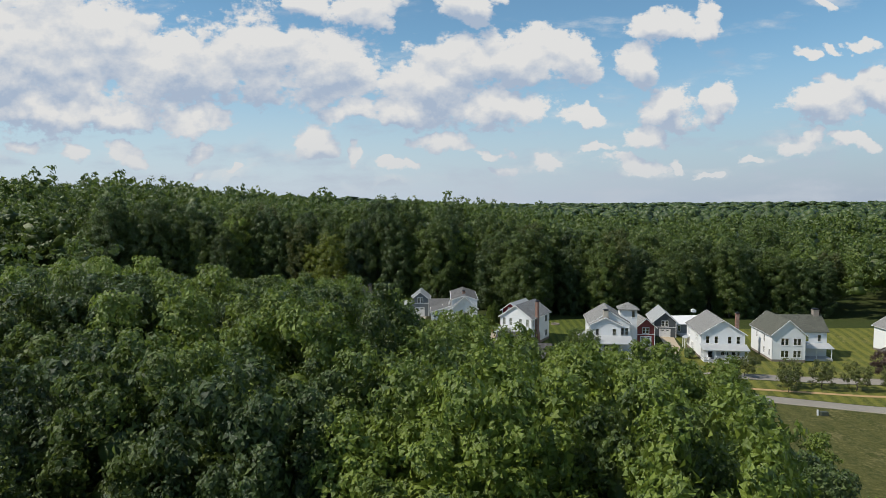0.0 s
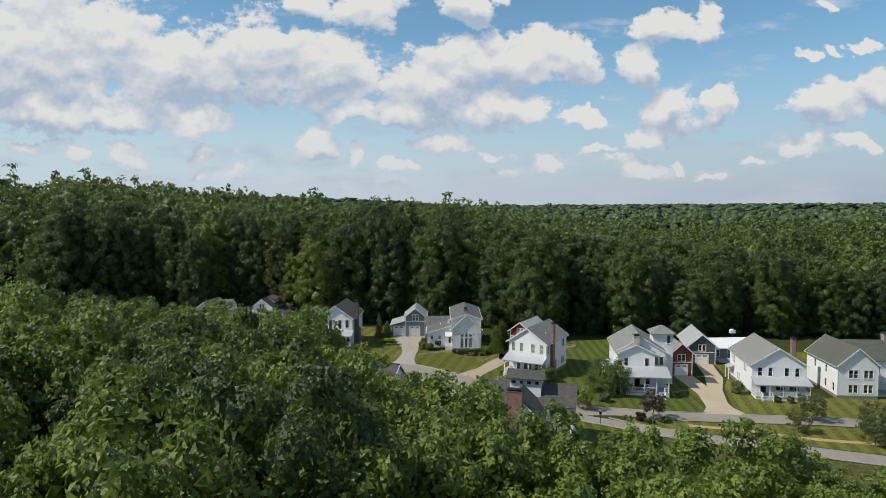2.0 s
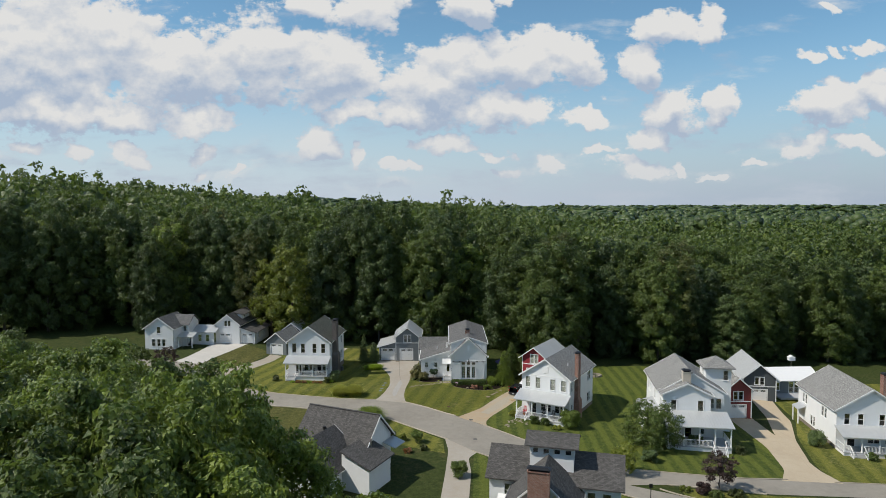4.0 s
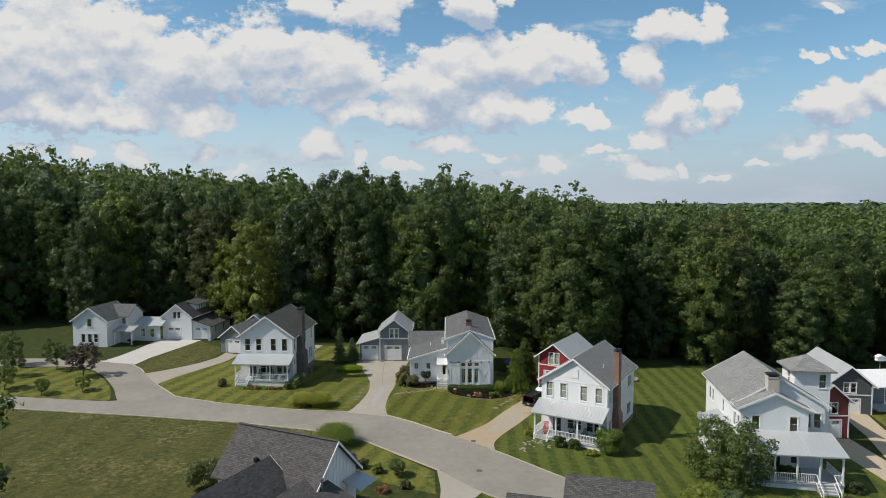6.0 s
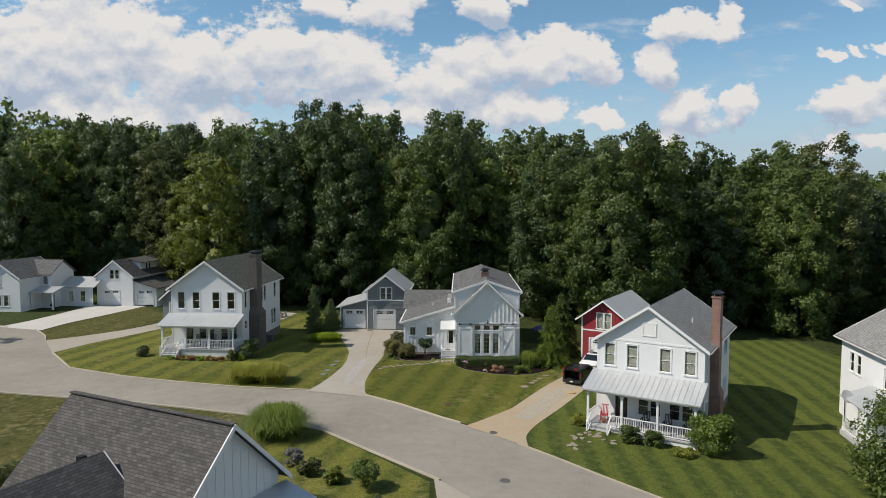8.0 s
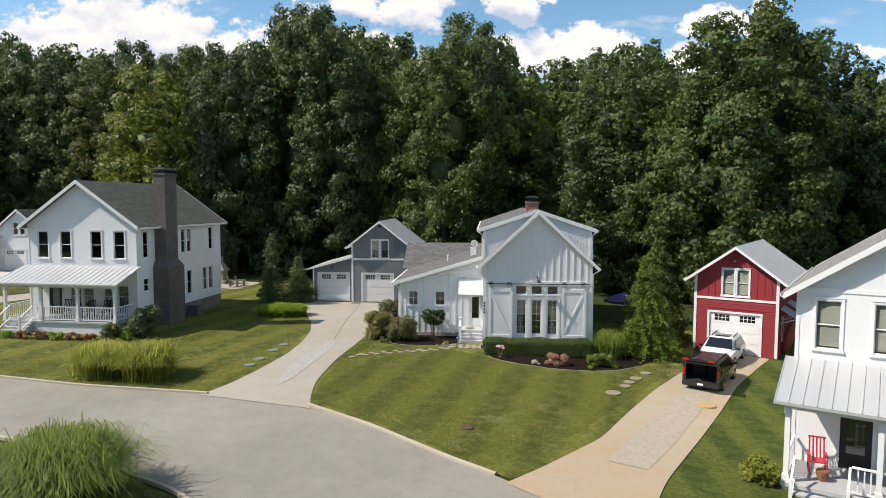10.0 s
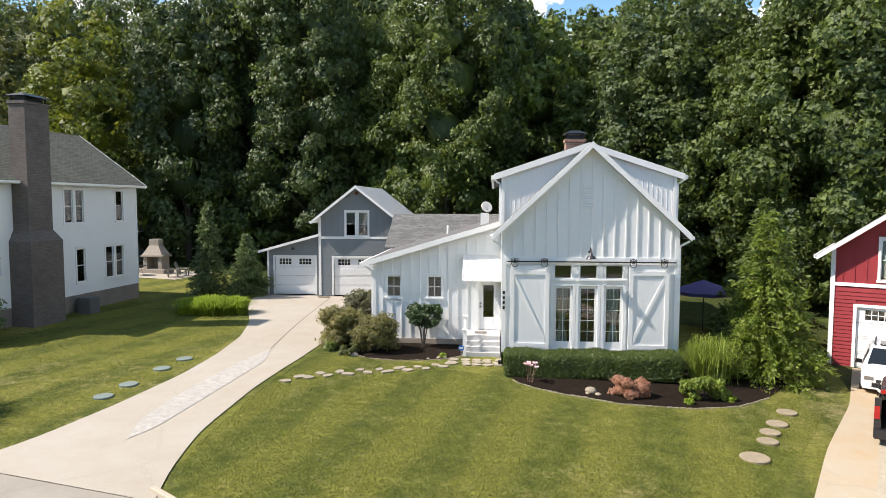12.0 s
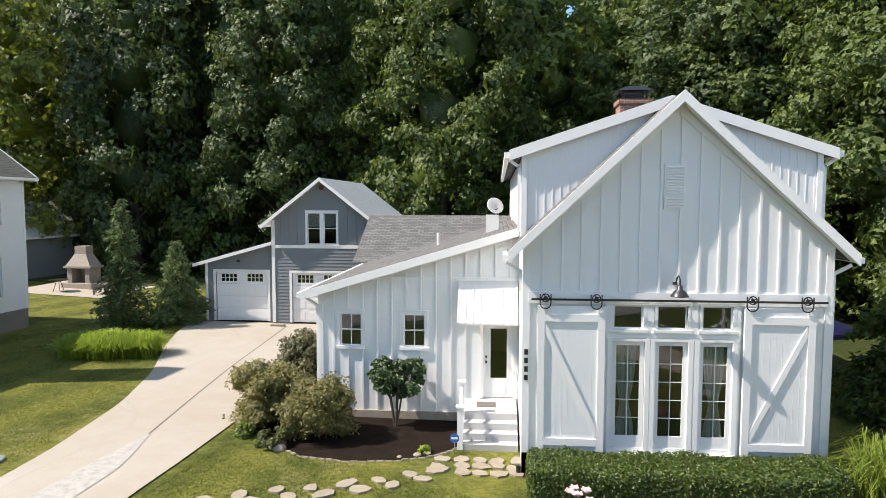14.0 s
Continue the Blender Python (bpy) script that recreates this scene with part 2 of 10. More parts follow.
def leaves(name, dark, light, thin=0.5, tip=(0.2, 0.24, 0.03)):
    n = Nodes(name)
    isle, tree = n.pos.outputs["Random Per Island"], n.info.outputs["Random"]
    place = n.noise(0.085, 3, 0.6, n.pos.outputs["Position"])
    spot = n.noise(0.8, 3, 0.6, n.pos.outputs["Position"])
    grit = n.noise(5.0, 3, 0.7, n.pos.outputs["Position"])
    f = n.math("ADD", n.math("MULTIPLY", isle, 0.62), n.math("MULTIPLY", n.ramp(place, 0.3, 0.7), 0.40))
    f = n.math("ADD", f, n.math("MULTIPLY", n.math("SUBTRACT", tree, 0.5), 0.45))
    f = n.math("ADD", f, n.math("MULTIPLY", n.math("SUBTRACT", grit, 0.5), 0.4))
    col = n.mix(n.math("ADD", f, n.math("MULTIPLY", n.math("SUBTRACT", spot, 0.5), 0.8), True), dark, light)
    col = n.mix(n.math("MULTIPLY", n.ramp(isle, 0.86, 1.0), 0.35), col, tip)
    d = n.node("ShaderNodeBsdfPrincipled", {"Base Color": col, "Roughness": 0.40, "Specular IOR Level": 0.6, "Normal": n.bump(grit, 0.7, 0.2)})
    t = n.node("ShaderNodeBsdfTranslucent", {"Color": n.mix(0.5, col, light)})
    m = n.node("ShaderNodeMixShader", {0: thin, 1: d.outputs[0], 2: t.outputs[0]})
    n.t.links.new(m.outputs[0], n.out.inputs[0])
    return n.mat


def grass(name, a, b, dry, stripe=0.0, width=1.1, angle=0.0, dryness=0.5):
    """Mown grass: fine blades, mottled patches, dry spots and, where mown so, stripes."""
    n = Nodes(name)
    p = n.pos.outputs["Position"]
    fine, mid, big = n.noise(26, 4, 0.75, p), n.noise(1.6, 5, 0.7, p), n.noise(0.16, 4, 0.6, p)
    f = n.math("ADD", n.math("MULTIPLY", fine, 0.4), n.math("MULTIPLY", mid, 0.6))
    col = n.mix(n.ramp(f, 0.40, 0.60), a, b)
    spots = n.math("MULTIPLY", n.ramp(n.math("ADD", mid, n.math("MULTIPLY", big, 0.8)), 0.97, 1.22), dryness)
    col = n.mix(spots, col, dry)
    if stripe:
        turned = n.node("ShaderNodeMapping", {0: p, "Rotation": (0, 0, angle)}).outputs[0]
        sx = n.node("ShaderNodeSeparateXYZ", {0: turned}).outputs[0]
        wob = n.math("ADD", sx, n.math("MULTIPLY", big, 0.7))
        wave = n.ramp(n.math("SINE", n.math("MULTIPLY", wob, math.pi / width)), -0.5, 0.5)
        col = n.mix(n.math("MULTIPLY", wave, stripe), col, (b[0] * 1.5, b[1] * 1.35, b[2] * 1.3))
    thatch = n.noise(3.1, 6, 0.82, p, (1.0, 1.6, 1.0))
    col = n.mix(n.math("MULTIPLY", n.ramp(thatch, 0.54, 0.70), 0.65 * dryness), col, dry)
    tuft = n.noise(7.0, 4, 0.8, p)
    col = n.mix(n.math("MULTIPLY", n.ramp(tuft, 0.40, 0.60, 1.0, 0.0), 0.52), col, (a[0] * 0.55, a[1] * 0.6, a[2] * 0.6))
    return n.finish(col, 0.9, 0, n.bump(n.math("ADD", fine, n.math("ADD", tuft, mid)), 0.9, 0.06), 0.15)


def glass(name, tint=(0.75, 0.8, 0.8)):
    n = Nodes(name)
    clear = n.node("ShaderNodeBsdfTransparent", {"Color": tint})
    gloss = n.node("ShaderNodeBsdfGlossy", {"Color": (1, 1, 1), "Roughness": 0.03})
    fres = n.node("ShaderNodeFresnel", {"IOR": 1.5})
    m = n.node("ShaderNodeMixShader", {0: n.math("ADD", fres.outputs[0], 0.03, True), 1: clear.outputs[0], 2: gloss.outputs[0]})
    n.t.links.new(m.outputs[0], n.out.inputs[0])
    return n.mat


def pavement_mat(name, base, stain, crack=0.4, rough=0.85):
    n = Nodes(name)
    p = n.pos.outputs["Position"]
    big, mid, fine = n.noise(0.13, 5, 0.65, p), n.noise(1.1, 5, 0.7, p), n.noise(45, 2, 0.6, p)
    col = n.mix(n.ramp(n.math("ADD", n.math("MULTIPLY", big, 0.6), n.math("MULTIPLY", mid, 0.4)), 0.38, 0.66), base, stain)
    col = n.mix(n.math("MULTIPLY", n.ramp(fine, 0.35, 0.8), 0.18), col, (0.05, 0.05, 0.05))
    v = n.node("ShaderNodeTexVoronoi", {"Vector": p, "Scale": 0.16}, feature="DISTANCE_TO_EDGE").outputs["Distance"]
    wob = n.math("ADD", v, n.math("MULTIPLY", n.math("SUBTRACT", mid, 0.5), 0.08))
    col = n.mix(n.math("MULTIPLY", n.ramp(n.math("ABSOLUTE", wob, 0.0), 0.0, 0.006, 1.0, 0.0), crack), col, (0.06, 0.06, 0.055))
    return n.finish(col, rough, 0, n.bump(n.math("ADD", fine, mid), 0.25, 0.01), 0.25)


WHITE = plain("white paint", (0.74, 0.75, 0.745), 0.55, vary=0.05, grain=18, patch=0.9, bump=0.05, spec=0.3)
TRIM = plain("white trim paint", (0.77, 0.77, 0.755), 0.5, vary=0.04, bump=0.03, spec=0.3)
GREY_SIDING = plain("grey siding paint", (0.185, 0.205, 0.215), 0.6, vary=0.08, spec=0.3)
DARK_SIDING = plain("dark grey siding paint", (0.09, 0.10, 0.105), 0.6, vary=0.08, spec=0.3)
RED = plain("barn red paint", (0.27, 0.034, 0.040), 0.6, vary=0.14, spec=0.3)
METAL = plain("pale metal roofing", (0.52, 0.53, 0.525), 0.42, 0.35, vary=0.10, grain=12, patch=0.7, spec=0.5)
WHITE_METAL = plain("white metal roofing", (0.72, 0.72, 0.705), 0.45, 0.0, vary=0.06, grain=12)
SHINGLE_GREY = shingles("grey asphalt shingles", (0.085, 0.085, 0.085), (0.20, 0.198, 0.19))
SHINGLE_PALE = shingles("pale weathered shingles", (0.17, 0.168, 0.158), (0.34, 0.335, 0.315))
SHINGLE_GREEN = shingles("olive grey shingles", (0.075, 0.078, 0.06), (0.155, 0.155, 0.125))
SHINGLE_DARK = shingles("charcoal shingles", (0.048, 0.046, 0.044), (0.140, 0.134, 0.126))
BRICK = brickwork("red brick", (0.26, 0.115, 0.085), (0.34, 0.19, 0.14), (0.36, 0.32, 0.28))
BRICK_GREY = brickwork("painted brown-grey brick", (0.135, 0.112, 0.100), (0.175, 0.148, 0.132), (0.12, 0.11, 0.105))
STONE = plain("field stone", (0.30, 0.26, 0.215), 0.85, vary=0.35, grain=14, patch=5, bump=0.5)
STONE_PALE = plain("pale flagstone", (0.265, 0.228, 0.168), 0.85, vary=0.25, grain=16, patch=3, bump=0.4)
STONE_STEP = plain("tan stepping stone", (0.25, 0.205, 0.135), 0.9, vary=0.3, grain=16, patch=3, bump=0.4)
STONE_BLUE = plain("blue-grey stepping stone", (0.15, 0.185, 0.165), 0.85, vary=0.2, grain=16, patch=3, bump=0.3)
CONCRETE_RIM = plain("kerb concrete", (0.37, 0.325, 0.250), 0.85, vary=0.3, grain=22, patch=0.6, bump=0.3, world_space=True)
ROAD = pavement_mat("worn road", (0.245, 0.222, 0.185), (0.325, 0.297, 0.248), 0.10)
DRIVE = pavement_mat("pale concrete drive", (0.395, 0.362, 0.310), (0.345, 0.300, 0.235), 0.10)
DRIVE_TAN = pavement_mat("rust-stained concrete drive", (0.41, 0.355, 0.270), (0.42, 0.295, 0.165), 0.12)
DRIVE_CREAM = pavement_mat("cream concrete drive", (0.50, 0.42, 0.305), (0.44, 0.355, 0.245), 0.2)
DRIVE_WHITE = pavement_mat("new white concrete", (0.56, 0.535, 0.49), (0.49, 0.465, 0.42), 0.08)
GRAVEL = plain("pale gravel", (0.37, 0.35, 0.315), 0.9, vary=0.38, grain=17, patch=6, bump=0.8, world_space=True)
GRAVEL_TAN = plain("tan gravel", (0.34, 0.295, 0.225), 0.9, vary=0.34, grain=22, patch=5, bump=0.8, world_space=True)
PATH = plain("tan gravel path", (0.42, 0.275, 0.13), 0.9, vary=0.3, grain=20, patch=0.8, bump=0.5, world_space=True)
MULCH = plain("dark bark mulch", (0.016, 0.011, 0.008), 1.0, spec=0.08, vary=0.7, grain=30, patch=3, bump=0.8, world_space=True)
BLACK = plain("black iron", (0.012, 0.012, 0.013), 0.45, 0.0, vary=0.2)
BLACK_PLASTIC = plain("black plastic", (0.02, 0.02, 0.021), 0.5, vary=0.2)
CAR_BLACK = plain("dark van paint", (0.02, 0.021, 0.024), 0.22, 0.0, vary=0.1, bump=0.0, spec=0.6)
CAR_WHITE = plain("white car paint", (0.78, 0.78, 0.77), 0.25, 0.0, vary=0.03, bump=0.0, spec=0.6)
RUBBER = plain("tyre rubber", (0.018, 0.018, 0.018), 0.85, vary=0.2)
CHROME = plain("grey alloy", (0.42, 0.42, 0.43), 0.3, 0.9, vary=0.1)
TAIL_RED = plain("red tail lens", (0.34, 0.012, 0.012), 0.2, vary=0.1)
CLOTH = plain("white curtain cloth", (0.66, 0.66, 0.63), 0.9, vary=0.1, bump=0.1)
BLIND = plain("off-white blind", (0.55, 0.52, 0.46), 0.8, vary=0.08)
PURPLE = plain("purple umbrella cloth", (0.075, 0.06, 0.16), 0.85, vary=0.1)
WOOD = plain("weathered grey wood", (0.25, 0.22, 0.185), 0.8, vary=0.25, grain=20)
WOOD_WARM = plain("warm wood", (0.24, 0.11, 0.05), 0.55, vary=0.25, grain=12)
PORCH_FLOOR = plain("pale grey porch boards", (0.42, 0.42, 0.42), 0.6, vary=0.15)
BARK = plain("tree bark", (0.085, 0.068, 0.052), 0.95, vary=0.4, grain=9, patch=1.2, bump=0.9)
PINK = plain("pink petals", (0.72, 0.48, 0.50), 0.6, vary=0.2, spec=0.2)
RED_CHAIR = plain("red plastic chair", (0.45, 0.03, 0.045), 0.4, vary=0.1)
GLASS = glass("window glass")
LAWN = grass("mown lawn", (0.062, 0.080, 0.014), (0.182, 0.190, 0.038), (0.300, 0.252, 0.120), 0.50, 1.3, radians(14), 0.95)
LAWN_STRIPED = grass("striped lawn", (0.040, 0.062, 0.012), (0.120, 0.148, 0.028), (0.20, 0.175, 0.080), 0.52, 1.0, radians(2), 0.35)
MEADOW = grass("dry mown field", (0.046, 0.056, 0.011), (0.145, 0.138, 0.044), (0.30, 0.245, 0.115), 0.14, 2.2, radians(0), 0.9)
FLOOR = grass("rough ground under trees", (0.028, 0.045, 0.010), (0.075, 0.090, 0.024), (0.14, 0.11, 0.05), 0, 1, 0, 0.6)
LEAF = leaves("broadleaf foliage", (0.030, 0.056, 0.013), (0.160, 0.218, 0.040), 0.36)
LEAF_DEEP = leaves("deep green broadleaf foliage", (0.026, 0.050, 0.015), (0.118, 0.170, 0.042), 0.34, (0.13, 0.19, 0.05))
# LEAF with a raised colour, which stands in for sun on the crowns
LEAF_NEAR = leaves("broadleaf foliage brightened as if sunlit", (0.046, 0.084, 0.013), (0.250, 0.325, 0.052), 0.34)
LEAF_BRIGHT = leaves("bright green foliage", (0.050, 0.092, 0.011), (0.255, 0.325, 0.046), 0.34)
LEAF_OLIVE = leaves("olive green foliage", (0.050, 0.070, 0.018), (0.160, 0.180, 0.045), 0.38, (0.20, 0.13, 0.05))
LEAF_DARK = leaves("dark green needles", (0.045, 0.080, 0.026), (0.195, 0.265, 0.085), 0.30, (0.24, 0.31, 0.11))
LEAF_YELLOW = leaves("yellowing foliage", (0.07, 0.10, 0.012), (0.235, 0.27, 0.03), 0.35, (0.30, 0.28, 0.03))
LEAF_PURPLE = leaves("purple-brown foliage", (0.035, 0.018, 0.016), (0.085, 0.048, 0.035), 0.25, (0.10, 0.06, 0.04))
LEAF_LIME = leaves("lime green blades", (0.15, 0.23, 0.014), (0.34, 0.46, 0.035), 0.35, (0.32, 0.38, 0.06))
LEAF_STRAW = leaves("pale green grass plumes", (0.22, 0.25, 0.03), (0.46, 0.47, 0.095), 0.6, (0.4, 0.34, 0.16))
LEAF_ORANGE = leaves("orange and rust blooms", (0.20, 0.075, 0.03), (0.40, 0.20, 0.05), 0.3, (0.10, 0.14, 0.03))
LEAF_GREY = leaves("silver-grey foliage", (0.14, 0.13, 0.11), (0.30, 0.28, 0.25), 0.3, (0.3, 0.28, 0.25))
import collections

# ---------------------------------------------------------------- building helpers
class Solid:
    """Gathers boxes, prisms and tubes into one mesh, with metre-scaled UVs along each face."""

    def __init__(self):
        self.v, self.f = [], []

    def hexa(self, pts):
        b = len(self.v)
        self.v += [tuple(p) for p in pts]
        self.f += [tuple(b + i for i in q) for q in ((0, 3, 2, 1), (4, 5, 6, 7), (0, 1, 5, 4), (1, 2, 6, 5), (2, 3, 7, 6), (3, 0, 4, 7))]
        return self

    def box(self, x0, x1, y0, y1, z0, z1):
        return self.hexa([(x0, y0, z0), (x1, y0, z0), (x1, y1, z0), (x0, y1, z0), (x0, y0, z1), (x1, y0, z1), (x1, y1, z1), (x0, y1, z1)])

    def slab(self, a, b, c, d, th):
        """A sheet a b c d (seen from above, anticlockwise), th thick downwards."""
        return self.hexa([(p[0], p[1], p[2] - th) for p in (a, b, c, d)] + [a, b, c, d])

    def bar(self, a, b, w, h=None):
        """A square bar from a to b."""
        a, b, h = Vector(a), Vector(b), h or w
        d = (b - a).normalized()
        s = d.cross(Vector((0, 0, 1)))
        s = s.normalized() if s.length > 1e-3 else Vector((1, 0, 0))
        t = s.cross(d).normalized()
        return self.hexa([p + s * i * w / 2 + t * j * h / 2 for p in (a, b) for i, j in ((-1, -1), (1, -1), (1, 1), (-1, 1))])

    def tube(self, a, b, r0, r1=None, n=8, cap=True):
        a, b, r1 = Vector(a), Vector(b), r0 if r1 is None else r1
        d = (b - a).normalized()
        s = d.orthogonal().normalized()
        t = d.cross(s)
        k = len(self.v)
        for p, r in ((a, r0), (b, r1)):
            for i in range(n):
                w = 2 * math.pi * i / n
                self.v.append(tuple(p + (s * math.cos(w) + t * math.sin(w)) * r))
        self.f += [(k + i, k + (i + 1) % n, k + n + (i + 1) % n, k + n + i) for i in range(n)]
        if cap:
            self.f += [tuple(k + i for i in reversed(range(n))), tuple(k + n + i for i in range(n))]
        return self

    def lathe(self, centre, rings, n=12):
        """Rings of (radius, height) about a standing axis."""
        k, (x, y, z) = len(self.v), centre
        for r, h in rings:
            self.v += [(x + r * math.cos(2 * math.pi * i / n), y + r * math.sin(2 * math.pi * i / n), z + h) for i in range(n)]
        for j in range(len(rings) - 1):
            self.f += [(k + j * n + i, k + j * n + (i + 1) % n, k + (j + 1) * n + (i + 1) % n, k + (j + 1) * n + i) for i in range(n)]
        self.f += [tuple(k + i for i in reversed(range(n))), tuple(k + (len(rings) - 1) * n + i for i in range(n))]
        return self

    def prism(self, outline, y0, y1):
        """An outline in x and z, pushed along y."""
        k, n = len(self.v), len(outline)
        for y in (y0, y1):
            self.v += [(x, y, z) for x, z in outline]
        self.f += [tuple(k + i for i in range(n)), tuple(k + n + i for i in reversed(range(n)))]
        self.f += [(k + (i + 1) % n, k + i, k + n + i, k + n + (i + 1) % n) for i in range(n)]
        return self

    def plate(self, outline, z0, z1):
        """An outline in x and y, raised from z0 to z1."""
        k, n = len(self.v), len(outline)
        for z in (z0, z1):
            self.v += [(x, y, z) for x, y in outline]
        self.f += [tuple(k + i for i in reversed(range(n))), tuple(k + n + i for i in range(n))]
        self.f += [(k + i, k + (i + 1) % n, k + n + (i + 1) % n, k + n + i) for i in range(n)]
        return self

    def weld(self):
        """Joins the blocks of a wall into one shell and drops the faces between them."""
        at, remap, kept = {}, [], []
        for q in self.v:
            key = tuple(round(c, 4) for c in q)
            if key not in at:
                at[key] = len(kept)
                kept.append(q)
            remap.append(at[key])
        faces = [tuple(remap[i] for i in f) for f in self.f]
        count = collections.Counter(frozenset(f) for f in faces)
        self.v, self.f = kept, [f for f in faces if count[frozenset(f)] == 1 and len(set(f)) == len(f)]
        return self

    def mesh(self, name, material, smooth=False, bevel=0.0):
        me = bpy.data.meshes.new(name)
        me.from_pydata(self.v, [], self.f)
        if bevel:
            bm = bmesh.new()
            bm.from_mesh(me)
            bmesh.ops.bevel(bm, geom=bm.edges, offset=bevel, segments=2, affect="EDGES", clamp_overlap=True)
            bm.to_mesh(me)
            bm.free()
        me.materials.append(material)
        uv_layer = me.uv_layers.new(name="UVMap")
        up = Vector((0, 0, 1))
        for p in me.polygons:
            nrm = p.normal
            along = up.cross(nrm)
            along = along.normalized() if along.length > 0.05 else Vector((1, 0, 0))
            rise = nrm.cross(along)
            for li in p.loop_indices:
                co = me.vertices[me.loops[li].vertex_index].co
                uv_layer.data[li].uv = (co.dot(along), co.dot(rise))
            p.use_smooth = smooth
        return me


def part(name, solid, material, parent, label="", at=None, smooth=False, bevel=0.0):
    """Links a solid (or a ready mesh) as one mesh object under a thing or a part."""
    me = solid if isinstance(solid, bpy.types.Mesh) else solid.mesh(name, material, smooth, bevel)
    ob = new(name, me)
    ob.parent = parent
    if at is not None:
        ob.matrix_local = at
    if label:
        ob["label"] = label
    return ob


def thing(name, m, label, category, group="", kind=""):
    """An empty that carries a thing's parts."""
    ob = new(name)
    ob.matrix_world = m
    return tagged(ob, label, category, group, kind)


def solo(name, solid, material, m, label, category, group="", kind="", smooth=False, bevel=0.0):
    """A thing of one mesh."""
    ob = new(name, solid if isinstance(solid, bpy.types.Mesh) else solid.mesh(name, material, smooth, bevel))
    ob.matrix_world = m
    return tagged(ob, label, category, group, kind)


def smooth_step(a, b, v):
    v = np.asarray(v, float)
    s = np.clip((v - a) / (b - a), 0, 1)
    return s * s * (3 - 2 * s)


def ground_z(x, y):
    """The lie of the land: a street a metre below the houses, a fall to the east, a wooded hill to the north-west."""
    x, y = np.asarray(x, float), np.asarray(y, float)
    fall = np.maximum(np.where(x > 5.9, -0.035 * (x - 5.9), -0.012 * (x - 5.9)), -2.5)
    fall = np.minimum(fall, 1.0)
    street = -0.92 * (1 - smooth_step(155.4, 168, y))
    yard = np.interp(x, [-45, -28, -14, 25, 40], [0, 0.5, 1, 1, 0])
    street = street - 0.55 * yard * smooth_step(157, 167, y)
    hill = 10.5 * smooth_step(-35, -170, x) * smooth_step(195, 275, y) + 2.5 * smooth_step(200, 260, y) * smooth_step(60, 0, x)
    west = 5 * smooth_step(-55, -130, x) * (1 - smooth_step(120, 170, y))
    far = 0.0
    return fall + street + hill + west + far


def gz(x, y):
    return float(ground_z(x, y))


def wall(parent, name, material, p0, p1, z0, top, openings=(), th=0.16, label=""):
    """A wall from p0 to p1 with its outside to the right; top: (distance, height) pairs; openings: (from, to, low, high)."""
    p0, p1 = Vector(p0), Vector(p1)
    length = (p1 - p0).length
    d = (p1 - p0) / length
    nrm = Vector((d.y, -d.x))
    if not isinstance(top, (list, tuple)):
        top = [(0, top), (length, top)]

    def height(s):
        for (a, za), (b, zb) in zip(top, top[1:]):
            if a - 1e-6 <= s <= b + 1e-6:
                return za + (zb - za) * (s - a) / max(b - a, 1e-6)
        return top[-1][1]

    cuts = sorted({round(s, 4) for s in [a for a, _ in top] + [o[0] for o in openings] + [o[1] for o in openings]})
    out = Solid()

    def at(s, n, z):
        q = p0 + d * min(max(s, 0.003), length - 0.003) + nrm * n
        return (q.x, q.y, z)

    for a, b in zip(cuts, cuts[1:]):
        holes = sorted((o[2], o[3]) for o in openings if o[0] < (a + b) / 2 < o[1])
        low = z0
        for lo, hi in holes + [(None, None)]:
            za, zb = (lo, lo) if lo is not None else (height(a), height(b))
            if max(za, zb) > low + 1e-4:
                out.hexa([at(a, 0, low), at(b, 0, low), at(b, -th, low), at(a, -th, low), at(a, 0, za), at(b, 0, zb), at(b, -th, zb), at(a, -th, za)])
            low = hi
    return part(name, out.weld(), material, parent, label)


def wall_pose(p0, p1, s, z):
    """The local place on a wall's outside, x along it and y inwards."""
    p0, p1 = Vector(p0), Vector(p1)
    d = (p1 - p0).normalized()
    q = p0 + d * s
    return pose(q.x, q.y, z, 0, 0, math.degrees(math.atan2(d.y, d.x)))


MESHES = {}


def shared(key, build):
    if key not in MESHES:
        MESHES[key] = build()
    return MESHES[key]


